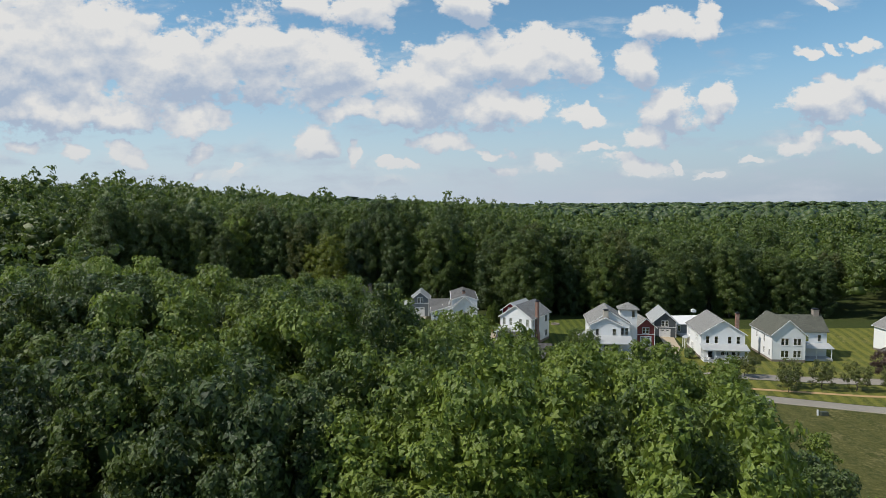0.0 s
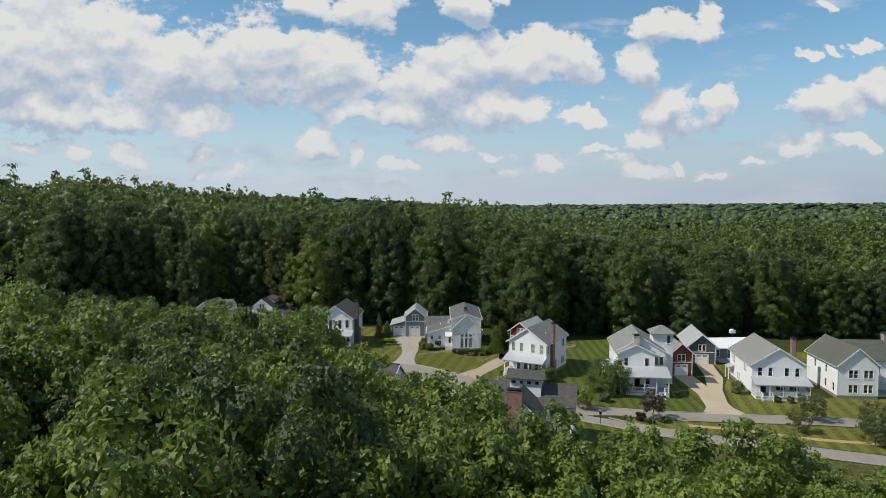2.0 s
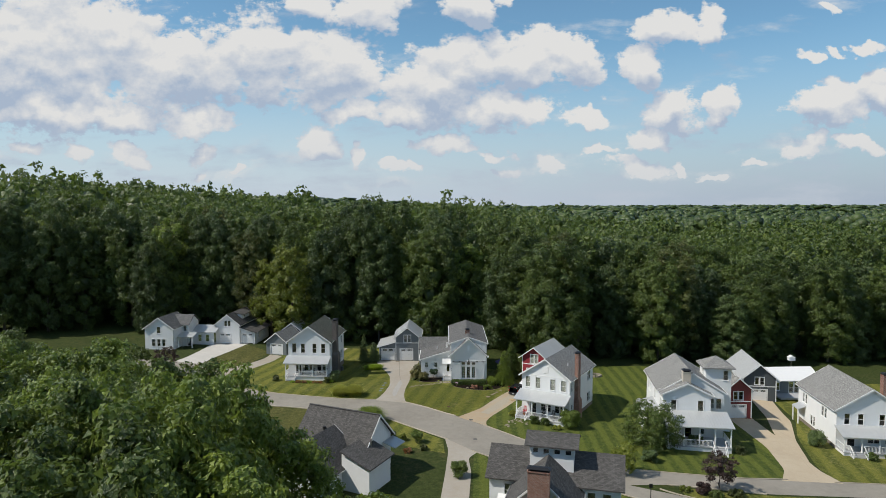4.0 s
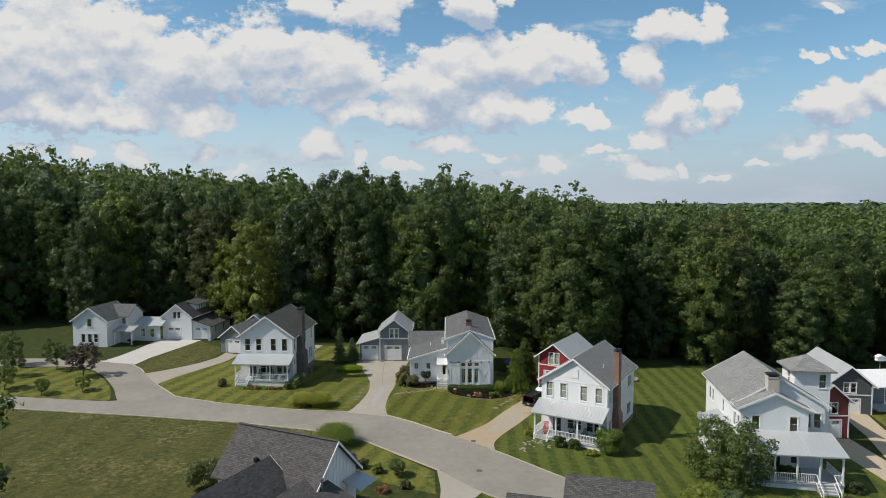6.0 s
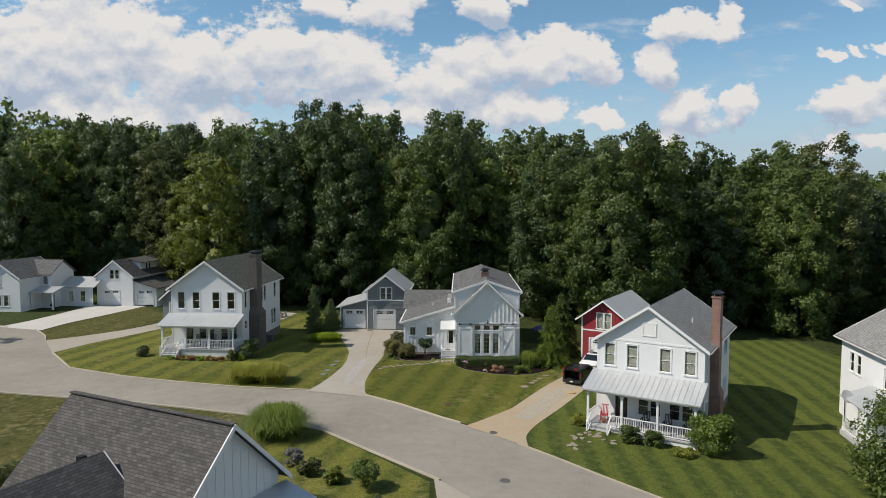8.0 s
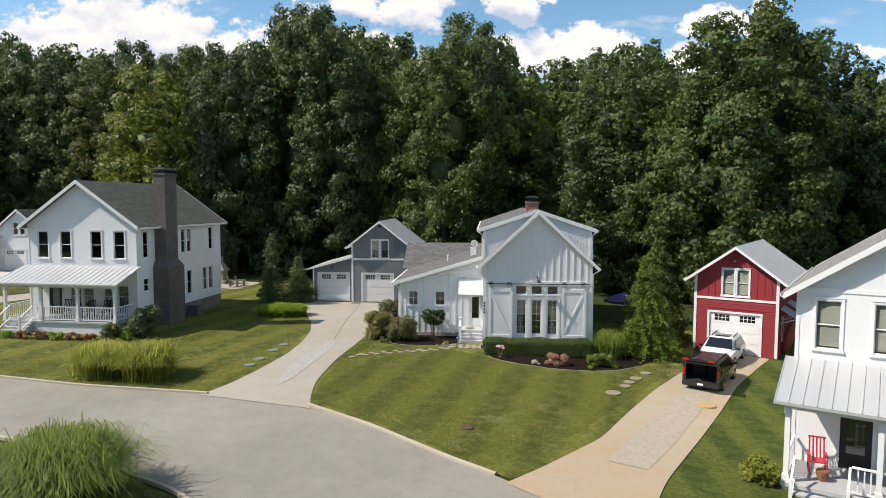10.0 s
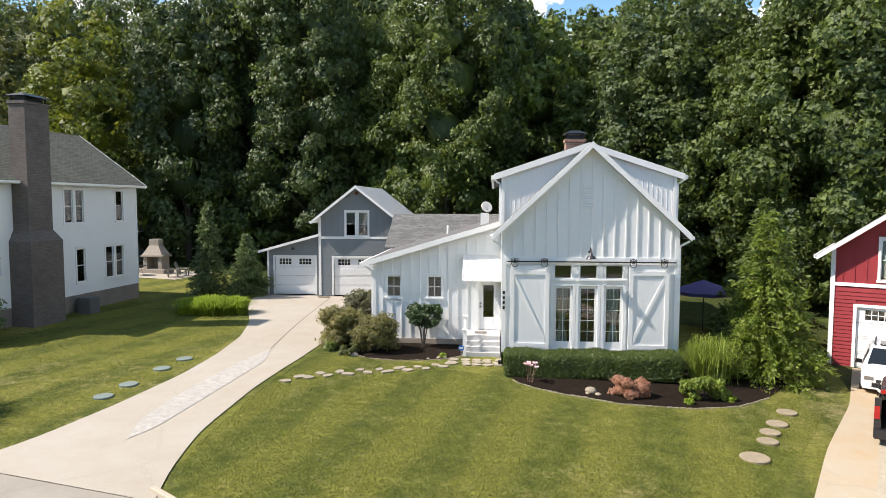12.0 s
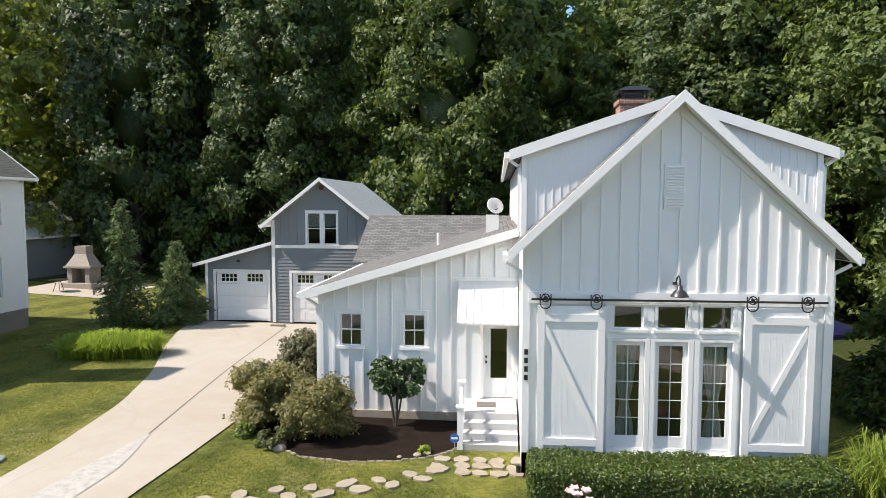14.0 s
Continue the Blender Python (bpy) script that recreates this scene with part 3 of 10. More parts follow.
def window(parent, m, w, h, cols=1, rows=2, casing=0.09, blind=0.0, label="", trim=None):
    """A framed window whose lower middle is at m: casing, sash bars, pane and, where one hangs, a blind."""
    trim = trim or TRIM
    key = (round(w, 2), round(h, 2), cols, rows, casing, trim.name)

    def frame_mesh():
        s, c = Solid(), casing
        s.box(-w / 2 - c, -w / 2, -0.035, 0.05, -c, h + c).box(w / 2, w / 2 + c, -0.035, 0.05, -c, h + c)
        s.box(-w / 2, w / 2, -0.03, 0.05, h, h + c).box(-w / 2 - c - 0.03, w / 2 + c + 0.03, -0.07, 0.05, -c - 0.002, -0.002)
        s.box(-w / 2 - c - 0.02, w / 2 + c + 0.02, -0.055, 0.0, h + c, h + c + 0.03)
        return s.mesh("window_frame", trim)

    def sash_mesh():
        s, t = Solid(), 0.035
        s.box(-w / 2, -w / 2 + t, 0.03, 0.07, 0, h).box(w / 2 - t, w / 2, 0.03, 0.07, 0, h)
        s.box(-w / 2 + t, w / 2 - t, 0.03, 0.07, 0, t).box(-w / 2 + t, w / 2 - t, 0.03, 0.07, h - t, h)
        for i in range(1, rows):
            z = h * i / rows
            s.box(-w / 2 + t, w / 2 - t, 0.032, 0.068, z - 0.018, z + 0.018)
        for i in range(1, cols):
            x = -w / 2 + w * i / cols
            s.box(x - 0.012, x + 0.012, 0.034, 0.066, t, h - t)
        return s.mesh("sash", trim)

    fr = part("window", shared(("f",) + key, frame_mesh), None, parent, label, at=m)
    part("sash", shared(("s",) + key, sash_mesh), None, fr)
    pane = part("pane", shared(("p",) + key[:2], lambda: Solid().box(-w / 2 + 0.01, w / 2 - 0.01, 0.048, 0.054, 0.01, h - 0.01).mesh("pane", GLASS)), None, fr)
    pane.visible_shadow = False
    if blind:
        part("blind", shared(("b", blind) + key[:2], lambda: Solid().box(-w / 2 + 0.02, w / 2 - 0.02, 0.085, 0.10, h * (1 - blind), h - 0.02).mesh("blind", BLIND)), None, fr)
    return fr


def openings_for(wins):
    return [(s - w / 2, s + w / 2, z, z + h) for s, z, w, h, *_ in wins]


def wall_windows(parent, name, material, p0, p1, z0, top, wins=(), doors=(), label="", blind=0.0, cols=1, rows=2, trim=None):
    """A wall with its windows: each (distance, sill, width, height). doors: plain openings."""
    wall(parent, name, material, p0, p1, z0, top, openings_for(wins) + list(doors), label=label)
    for s, z, w, h, *more in wins:
        window(parent, wall_pose(p0, p1, s, z), w, h, cols, rows, blind=more[0] if more else blind, trim=trim)


def gable_roof(parent, material, x0, x1, y0, y1, ze, zr, side=0.35, front=0.3, back=0.3, th=0.14, ridge=None, name="roof", label="", seams=0.0, trim=True):
    """A gable roof with its ridge along y over walls x0..x1; the heights are those of the walls' tops."""
    xm = (x0 + x1) / 2 if ridge is None else ridge
    sl, sr = (zr - ze) / (xm - x0), (zr - ze) / (x1 - xm)
    zl, zrt = ze - sl * side, ze - sr * side
    ya, yb, up = y0 - front, y1 + back, th * 1.15
    s = Solid()
    s.hexa([(x0 - side, ya, zl), (xm, ya, zr), (xm, yb, zr), (x0 - side, yb, zl), (x0 - side, ya, zl + up), (xm, ya, zr + up), (xm, yb, zr + up), (x0 - side, yb, zl + up)])
    s.hexa([(xm, ya, zr), (x1 + side, ya, zrt), (x1 + side, yb, zrt), (xm, yb, zr), (xm, ya, zr + up), (x1 + side, ya, zrt + up), (x1 + side, yb, zrt + up), (xm, yb, zr + up)])
    if seams:
        n = int((yb - ya) / seams)
    roof = part(name, s, material, parent, label)
    if seams:
        left = Solid().bar((x0 - side, 0, zl + up + 0.012), (xm, 0, zr + up + 0.012), 0.03, 0.03).mesh("seam", material)
        right = Solid().bar((xm, 0, zr + up + 0.012), (x1 + side, 0, zrt + up + 0.012), 0.03, 0.03).mesh("seam", material)
        for i in range(n + 1):
            y = ya + 0.02 + i * (yb - ya - 0.04) / n
            part("seam", left, None, roof, at=pose(0, y, 0))
            part("seam", right, None, roof, at=pose(0, y, 0))
    if trim:
        for yy in (ya - 0.03, yb + 0.03):
            for (xa, za), (xb, zb) in (((x0 - side, zl), (xm, zr)), ((xm, zr), (x1 + side, zrt))):
                b = Solid()
                b.hexa([(xa, yy - 0.028, za - 0.06), (xb, yy - 0.028, zb - 0.06), (xb, yy + 0.028, zb - 0.06), (xa, yy + 0.028, za - 0.06),
                        (xa, yy - 0.028, za + up + 0.012), (xb, yy - 0.028, zb + up + 0.012), (xb, yy + 0.028, zb + up + 0.012), (xa, yy + 0.028, za + up + 0.012)])
                part("rake_board", b, TRIM, roof)
        for xx, zz, sg in ((x0 - side, zl, -1), (x1 + side, zrt, 1)):
            g = Solid()
            o = [(xx, zz - 0.02), (xx + sg * 0.11, zz + 0.02), (xx + sg * 0.12, zz + 0.13), (xx + sg * 0.10, zz + 0.13), (xx + sg * 0.09, zz + 0.04), (xx, zz + 0.02)]
            part("gutter", g.prism(o if sg < 0 else o[::-1], ya, yb), TRIM, roof)
    return roof


def shed_roof(parent, material, x0, x1, y_low, y_high, z_low, z_high, th=0.1, seams=0.4, name="porch_roof", label=""):
    """A lean-to roof that rises from y_low to y_high."""
    s = Solid().slab((x0, y_low, z_low), (x1, y_low, z_low), (x1, y_high, z_high), (x0, y_high, z_high), th)
    roof = part(name, s, material, parent, label)
    if seams:
        n = int((x1 - x0) / seams)
        me = Solid().bar((0, y_low, z_low + 0.012), (0, y_high, z_high + 0.012), 0.03, 0.03).mesh("seam", material)
        for i in range(n + 1):
            part("seam", me, None, roof, at=pose(x0 + 0.02 + i * (x1 - x0 - 0.04) / n, 0, 0))
    return roof


def chimney(parent, material, x0, x1, y0, y1, z0, z1, wide=None, label="", cap=True, cap_h=0.35):
    """A brick stack; wide: (height, extra) where it is broader below."""
    s = Solid()
    if wide:
        zt, e = wide
        s.box(x0 - e, x1 + e, y0 - e, y1 + e, z0, zt)
        s.hexa([(x0 - e, y0 - e, zt), (x1 + e, y0 - e, zt), (x1 + e, y1 + e, zt), (x0 - e, y1 + e, zt),
                (x0, y0, zt + 0.5), (x1, y0, zt + 0.5), (x1, y1, zt + 0.5), (x0, y1, zt + 0.5)])
        s.box(x0, x1, y0, y1, zt + 0.5, z1)
    else:
        s.box(x0, x1, y0, y1, z0, z1)
    s.box(x0 - 0.05, x1 + 0.05, y0 - 0.05, y1 + 0.05, z1, z1 + 0.12)
    ch = part("chimney", s, material, parent, label)
    if cap:
        c = Solid()
        for x in (x0 + 0.08, x1 - 0.08):
            for y in (y0 + 0.08, y1 - 0.08):
                c.box(x - 0.03, x + 0.03, y - 0.03, y + 0.03, z1 + 0.12, z1 + cap_h)
        c.box(x0 + 0.15, x1 - 0.15, y0 + 0.15, y1 - 0.15, z1 + 0.12, z1 + cap_h * 0.8)
        c.hexa([(x0 - 0.1, y0 - 0.1, z1 + cap_h), (x1 + 0.1, y0 - 0.1, z1 + cap_h), (x1 + 0.1, y1 + 0.1, z1 + cap_h), (x0 - 0.1, y1 + 0.1, z1 + cap_h),
                (x0 + 0.2, y0 + 0.2, z1 + cap_h + 0.15), (x1 - 0.2, y0 + 0.2, z1 + cap_h + 0.15), (x1 - 0.2, y1 - 0.2, z1 + cap_h + 0.15), (x0 + 0.2, y1 - 0.2, z1 + cap_h + 0.15)])
        part("chimney_cap", c, BLACK, ch, "black metal chimney cap")
    return ch


def railing(parent, p0, p1, z, h=0.9, step=0.16):
    """A white railing with its rails and balusters."""
    p0, p1 = Vector(p0), Vector(p1)
    n = max(2, int((p1 - p0).length / step))
    top = part("railing", Solid().bar((*p0, z + h), (*p1, z + h), 0.08, 0.06), TRIM, parent)
    part("bottom_rail", Solid().bar((*p0, z + 0.1), (*p1, z + 0.1), 0.06, 0.06), TRIM, top)
    me = shared(("baluster", round(h, 2)), lambda: Solid().box(-0.02, 0.02, -0.02, 0.02, 0.12, h - 0.03).mesh("baluster", TRIM))
    for i in range(1, n):
        q = p0 + (p1 - p0) * i / n
        part("baluster", me, None, top, at=pose(q.x, q.y, z))
    return top


def porch_post(parent, x, y, z0, z1, w=0.16):
    s = Solid().box(x - w / 2, x + w / 2, y - w / 2, y + w / 2, z0 + 0.25, z1 - 0.18)
    s.box(x - w / 2 - 0.03, x + w / 2 + 0.03, y - w / 2 - 0.03, y + w / 2 + 0.03, z0, z0 + 0.25)
    s.box(x - w / 2 - 0.03, x + w / 2 + 0.03, y - w / 2 - 0.03, y + w / 2 + 0.03, z1 - 0.18, z1)
    return part("porch_post", s, TRIM, parent)


def steps(parent, x0, x1, y_top, z_top, z_low, going=0.3, material=None):
    n = max(1, round((z_top - z_low) / 0.18))
    for i in range(n):
        z = z_low + (z_top - z_low) * (i + 1) / n - 0.18
        y = y_top - going * (n - i)
        part("step", Solid().box(x0, x1, y - 0.03, y_top, max(z, z_low - 0.1), z + 0.18 - 0.03 * 0), material or PORCH_FLOOR, parent) if i == n - 1 else \
            part("step", Solid().box(x0, x1, y, y + going + 0.02, z_low - 0.15, z + 0.18), material or PORCH_FLOOR, parent)


def panel_door(parent, m, w=0.95, h=2.05, colour=None, glazed=True):
    """A house door with its casing, a long light and a knob."""
    c = 0.1
    fr = part("door_frame", shared(("df", w, h), lambda: Solid().box(-w / 2 - c, -w / 2, -0.04, 0.06, 0, h + c).box(w / 2, w / 2 + c, -0.04, 0.06, 0, h + c).box(-w / 2, w / 2, -0.035, 0.06, h, h + c).mesh("door_frame", TRIM)), None, parent, at=m)
    s = Solid()
    if glazed:
        a, z0, z1 = 0.2, 0.55, h - 0.18
        s.box(-w / 2, -w / 2 + a, 0.02, 0.065, 0.02, h).box(w / 2 - a, w / 2, 0.02, 0.065, 0.02, h).box(-w / 2 + a, w / 2 - a, 0.02, 0.065, 0.02, z0).box(-w / 2 + a, w / 2 - a, 0.02, 0.065, z1, h)
        s.box(-w / 2 + a + 0.04, w / 2 - a - 0.04, 0.008, 0.02, 0.12, z0 - 0.1)
    else:
        s.box(-w / 2, w / 2, 0.02, 0.065, 0.02, h)
        for z0, z1 in ((0.15, 0.85), (1.0, h - 0.15)):
            for x in (-w / 4, w / 4):
                s.box(x - w / 6, x + w / 6, 0.008, 0.02, z0, z1)
    door = part("door", s, colour or TRIM, fr)
    if glazed:
        p = part("door_glass", Solid().box(-w / 2 + 0.2, w / 2 - 0.2, 0.04, 0.046, 0.55, h - 0.18), GLASS, fr)
        p.visible_shadow = False
    part("knob", Solid().box(-w / 2 + 0.06, -w / 2 + 0.11, -0.04, 0.02, 0.97, 1.03).box(-w / 2 + 0.06, -w / 2 + 0.11, -0.03, 0.02, 1.12, 1.17), BLACK, fr)
    return door


def garage_door(parent, m, w=2.6, h=2.2):
    """A sectional garage door: four panelled sections, the top one with two groups of lights."""
    c = 0.12
    fr = part("garage_door_frame", Solid().box(-w / 2 - c, -w / 2, -0.04, 0.1, 0, h + c).box(w / 2, w / 2 + c, -0.04, 0.1, 0, h + c).box(-w / 2, w / 2, -0.035, 0.1, h, h + c), TRIM, parent, at=m)
    sec = h / 4
    for i in range(4):
        z0, z1 = i * sec + 0.006, (i + 1) * sec - 0.006
        s = Solid()
        if i < 3:
            s.box(-w / 2 + 0.01, w / 2 - 0.01, 0.05, 0.09, z0, z1)
            for k in range(4):
                x = -w / 2 + (k + 0.5) * w / 4
                s.box(x - w / 9, x + w / 9, 0.038, 0.05, z0 + 0.09, z1 - 0.09)
            part("section", s, TRIM, fr)
        else:
            xs = [-w / 2 + 0.01, -w * 0.40, -w * 0.10, w * 0.10, w * 0.40, w / 2 - 0.01]
            la, lb = z0 + 0.12, z1 - 0.10
            s.box(xs[0], xs[-1], 0.05, 0.09, z0, la).box(xs[0], xs[-1], 0.05, 0.09, lb, z1)
            for a, b in ((0, 1), (2, 3), (4, 5)):
                s.box(xs[a], xs[b], 0.05, 0.09, la, lb)
            for a, b in ((1, 2), (3, 4)):
                for k in range(1, 4):
                    x = xs[a] + (xs[b] - xs[a]) * k / 4
                    s.box(x - 0.015, x + 0.015, 0.05, 0.09, la, lb)
                s.box(xs[a], xs[b], 0.051, 0.089, (la + lb) / 2 - 0.012, (la + lb) / 2 + 0.012)
            top = part("section", s, TRIM, fr)
            for a, b in ((1, 2), (3, 4)):
                part("garage_window", Solid().box(xs[a], xs[b], 0.075, 0.08, la, lb), GLASS, fr, "dark glazed lights").visible_shadow = False
    return fr


def ribbon(left, right, dz, steps_n, across, grow=0.0):
    """A draped sheet between two polylines."""
    def resample(pts, n):
        pts = np.array(pts, float)
        seg = np.r_[0, np.cumsum(np.hypot(*np.diff(pts, axis=0).T))]
        t = np.linspace(0, seg[-1], n + 1)
        q = np.c_[np.interp(t, seg, pts[:, 0]), np.interp(t, seg, pts[:, 1])]
        for _ in range(2):   # eases the corners
            q[1:-1] = 0.25 * q[:-2] + 0.5 * q[1:-1] + 0.25 * q[2:]
        return q
    a, b = resample(left, steps_n), resample(right, steps_n)
    if grow:
        out = (b - a) / np.maximum(np.hypot(*(b - a).T)[:, None], 1e-6)
        a, b = a - out * grow, b + out * grow
    w = np.linspace(0, 1, across + 1)[None, :, None]
    p = a[:, None] * (1 - w) + b[:, None] * w
    z = ground_z(p[..., 0], p[..., 1]) + dz
    verts = np.dstack([p, z]).reshape(-1, 3)
    m = across + 1
    s = Solid()
    s.v = [tuple(q) for q in verts]
    s.f = [(i * m + j + 1, i * m + j, (i + 1) * m + j, (i + 1) * m + j + 1) for i in range(steps_n) for j in range(across)]
    return s


def sheet(name, solid, material, label, category="", group=""):
    me = bpy.data.meshes.new(name)
    me.from_pydata(solid.v, [], solid.f)
    me.materials.append(material)
    if sum(p.normal.z for p in me.polygons) < 0:
        me.flip_normals()
    for p in me.polygons:
        p.use_smooth = True
    ob = new(name, me)
    return tagged(ob, label, category or name.split("_")[0], group, "structure")


def kerb(pts, name="kerb", step=0.5, w=0.16, h=0.13):
    """A kerb of concrete swept along a line."""
    pts = np.array(pts, float)
    seg = np.r_[0, np.cumsum(np.hypot(*np.diff(pts, axis=0).T))]
    n = max(2, int(seg[-1] / step))
    t = np.linspace(0, seg[-1], n + 1)
    q = np.c_[np.interp(t, seg, pts[:, 0]), np.interp(t, seg, pts[:, 1])]
    for _ in range(2):
        q[1:-1] = 0.25 * q[:-2] + 0.5 * q[1:-1] + 0.25 * q[2:]
    d = np.gradient(q, axis=0)
    d /= np.maximum(np.hypot(*d.T)[:, None], 1e-6)
    nr = np.c_[-d[:, 1], d[:, 0]]
    s = Solid()
    prof = [(-w / 2, -0.1), (-w / 2 + 0.015, h - 0.02), (-w / 2 + 0.04, h), (w / 2 - 0.03, h), (w / 2, h - 0.03), (w / 2, -0.1)]
    m = len(prof)
    for i in range(n + 1):
        z = gz(*q[i])
        s.v += [(q[i, 0] + nr[i, 0] * o, q[i, 1] + nr[i, 1] * o, z + k) for o, k in prof]
    s.f = [(i * m + j, i * m + j + 1, (i + 1) * m + j + 1, (i + 1) * m + j) for i in range(n) for j in range(m - 1)]
    me = bpy.data.meshes.new(name)
    me.from_pydata(s.v, [], s.f)
    me.materials.append(CONCRETE_RIM)
    ob = new(name, me)
    return tagged(ob, "rust-tinted concrete kerb along the street", "kerb", "street kerbs", "structure")

# ---------------------------------------------------------------- the land, the street and the drives
def land():
    xs = np.unique(np.r_[np.linspace(-3500, -300, 22), np.linspace(-300, -80, 30), np.arange(-80, 110, 1.5), np.linspace(110, 300, 26), np.linspace(300, 3500, 22)])
    ys = np.unique(np.r_[np.linspace(-800, -40, 14), np.arange(-40, 100, 4), np.arange(100, 205, 1.5), np.linspace(205, 400, 40), np.linspace(400, 4500, 40)])
    X, Y = np.meshgrid(xs, ys)
    Z = ground_z(X, Y)
    n = len(xs)
    me = bpy.data.meshes.new("ground")
    me.from_pydata(np.dstack([X, Y, Z]).reshape(-1, 3).tolist(), [], [(j * n + i, j * n + i + 1, (j + 1) * n + i + 1, (j + 1) * n + i) for j in range(len(ys) - 1) for i in range(n - 1)])
    me.materials.append(FLOOR)
    for p in me.polygons:
        p.use_smooth = True
    return tagged(new("ground", me), "grassy ground that falls gently to the east", "ground", "", "structure")


land()
NORTH = [(-33.6, 163.4), (-27, 161.4), (-21.5, 160.3), (-16.2, 159.4), (-9.6, 158.9)]
NORTH_B = [(-4.7, 158.0), (-1.5, 155.9), (2.05, 152.7), (3.6, 151.5)]
NORTH_C = [(7.5, 147.6), (9.8, 145.3), (12.5, 142.4), (15, 139.9), (18.5, 136.4), (22.5, 133.6), (26, 132.4), (31.2, 131.7), (38.2, 130.8), (44.8, 130.9)]
NORTH_D = [(50.4, 130.5), (63.7, 130.2), (90, 127.5), (140, 122)]
SOUTH = [(-130, 168), (-95, 163.5), (-61.4, 159.8), (-52, 158.5), (-35.9, 156.8), (-23, 154.9), (-12.9, 152.4), (-6.3, 149.2), (-2.6, 145.7), (2.3, 141.2)]
SOUTH_B = [(5.6, 137.0), (9, 134.2), (14.5, 130.2), (20, 127.2), (23.2, 124.6), (33, 119.6), (47.1, 114.6), (59, 110.6), (74, 106.4), (140, 92)]
ISLAND_S = [(-130, 172.6), (-95, 168.0), (-64.6, 164.3), (-54.9, 162.5), (-42, 161.3)]
whole_north = ISLAND_S + NORTH + NORTH_B + NORTH_C[:5]
whole_south = SOUTH + SOUTH_B[:3]
sheet("road", ribbon(whole_north, whole_south, 0.03, 220, 8), ROAD, "worn pale grey asphalt street with fine cracks", "road")
sheet("road_loop", ribbon([(-130, 182), (-75.7, 180.8), (-58.9, 181.8), (-51.6, 180.5), (-47.2, 179.0), (-43.9, 175.8), (-39.1, 169.3), (-33.6, 163.4), (-31.5, 160.6)],
                          [(-130, 177), (-72.6, 176.0), (-63.2, 176.4), (-56, 177.0), (-51.5, 175.5), (-47.5, 171.5), (-43.0, 165.6), (-40.6, 161.6), (-39, 159.5)], 0.036, 120, 6), ROAD, "worn asphalt lane that loops round a grassed island", "road")
sheet("road_east", ribbon([(9.8, 145.3), (15, 139.9), (18.5, 136.4), (22.5, 133.6), (26, 132.4), (31.2, 131.7), (38.2, 130.8), (63.7, 130.2), (90, 127.5), (140, 122)],
                          [(4, 139), (10, 133.2), (17, 129), (23.5, 127.6), (28.8, 128.2), (34, 127.4), (40, 126.4), (60.9, 126.3), (88, 123.5), (140, 117.5)], 0.042, 160, 6), ROAD, "worn asphalt street past the porches", "road")
sheet("road_lower", ribbon([(19, 130.5), (25, 127.2), (29, 125.4), (34.7, 122.2), (54.3, 116.4), (73, 110.8), (140, 96.5)], [(14.5, 130.2), (20, 127.2), (23.2, 124.6), (33, 119.0), (47.1, 113.9), (74, 106.4), (140, 92)], 0.048, 120, 5), ROAD, "worn asphalt lane beside the open field", "road")
for line in (NORTH, NORTH_B, NORTH_C, NORTH_D, SOUTH, SOUTH_B, [(-75.7, 180.8), (-58.9, 181.8), (-51.6, 180.5)], [(-47.2, 179.0), (-43.9, 175.8), (-42.4, 173.4)],
             [(-38.2, 168.0), (-33.6, 163.4)], [(28.8, 128.2), (34, 127.4), (40, 126.4)], [(27.5, 126.9), (28.8, 125.8), (34.7, 122.3), (38.5, 121.4)]):
    kerb(line)
DRIVE_L = [(-9.9, 158.7), (-9.2, 160.3), (-8.6, 163.0), (-8.1, 166.5), (-8.1, 169.0), (-8.5, 172.6), (-9.4, 176.0), (-11.1, 180.2), (-12.1, 183.4), (-12.2, 185.4)]
DRIVE_R = [(-4.4, 157.5), (-4.8, 159), (-5.15, 161.3), (-5.1, 165.2), (-4.75, 168.5), (-4.55, 172), (-4.4, 176), (-4.0, 180), (-3.4, 185.4)]
sheet("drive", ribbon(DRIVE_L, DRIVE_R, 0.05, 60, 8), DRIVE, "pale concrete drive that curves to a pair of garage doors", "driveway")
sheet("drive_gravel", ribbon([(-6.8, 160.6), (-7.2, 162.0), (-7.15, 164.5), (-6.7, 168.2), (-6.35, 170.3)], [(-6.8, 160.5), (-6.45, 161.4), (-6.15, 164.8), (-5.85, 168.2), (-6.3, 170.3)], 0.062, 30, 4), GRAVEL, "strip of pale gravel set into the drive", "gravel")
sheet("drive_red", ribbon([(3.9, 150.9), (5.3, 152.4), (7.7, 155.4), (9.4, 158.5), (11.6, 162.3), (14.2, 166.2), (17.0, 171.4)], [(8.2, 147.0), (8.2, 149.2), (9.2, 151.6), (11.2, 155.1), (13.6, 159.2), (16.0, 163.6), (20.2, 169.8)], 0.05, 50, 6), DRIVE_TAN, "rust-stained concrete drive to the red garage", "driveway")
sheet("drive_red_gravel", ribbon([(7.6, 153.2), (9.2, 156.1), (12.2, 161.0), (14.4, 165)], [(8.9, 152.6), (10.3, 154.9), (13.3, 160.2), (15.3, 164.2)], 0.062, 24, 3), GRAVEL_TAN, "gravel strip between the drive's two concrete tracks", "gravel")
sheet("drive_house_left", ribbon([(-42.4, 173.4), (-40, 176), (-37.1, 180.2), (-35.4, 184.6), (-35.2, 188)], [(-38.2, 168.0), (-37, 172.5), (-35.0, 177.3), (-33.2, 182), (-32.4, 187)], 0.05, 40, 4), DRIVE, "pale concrete drive to a small grey garage", "driveway")
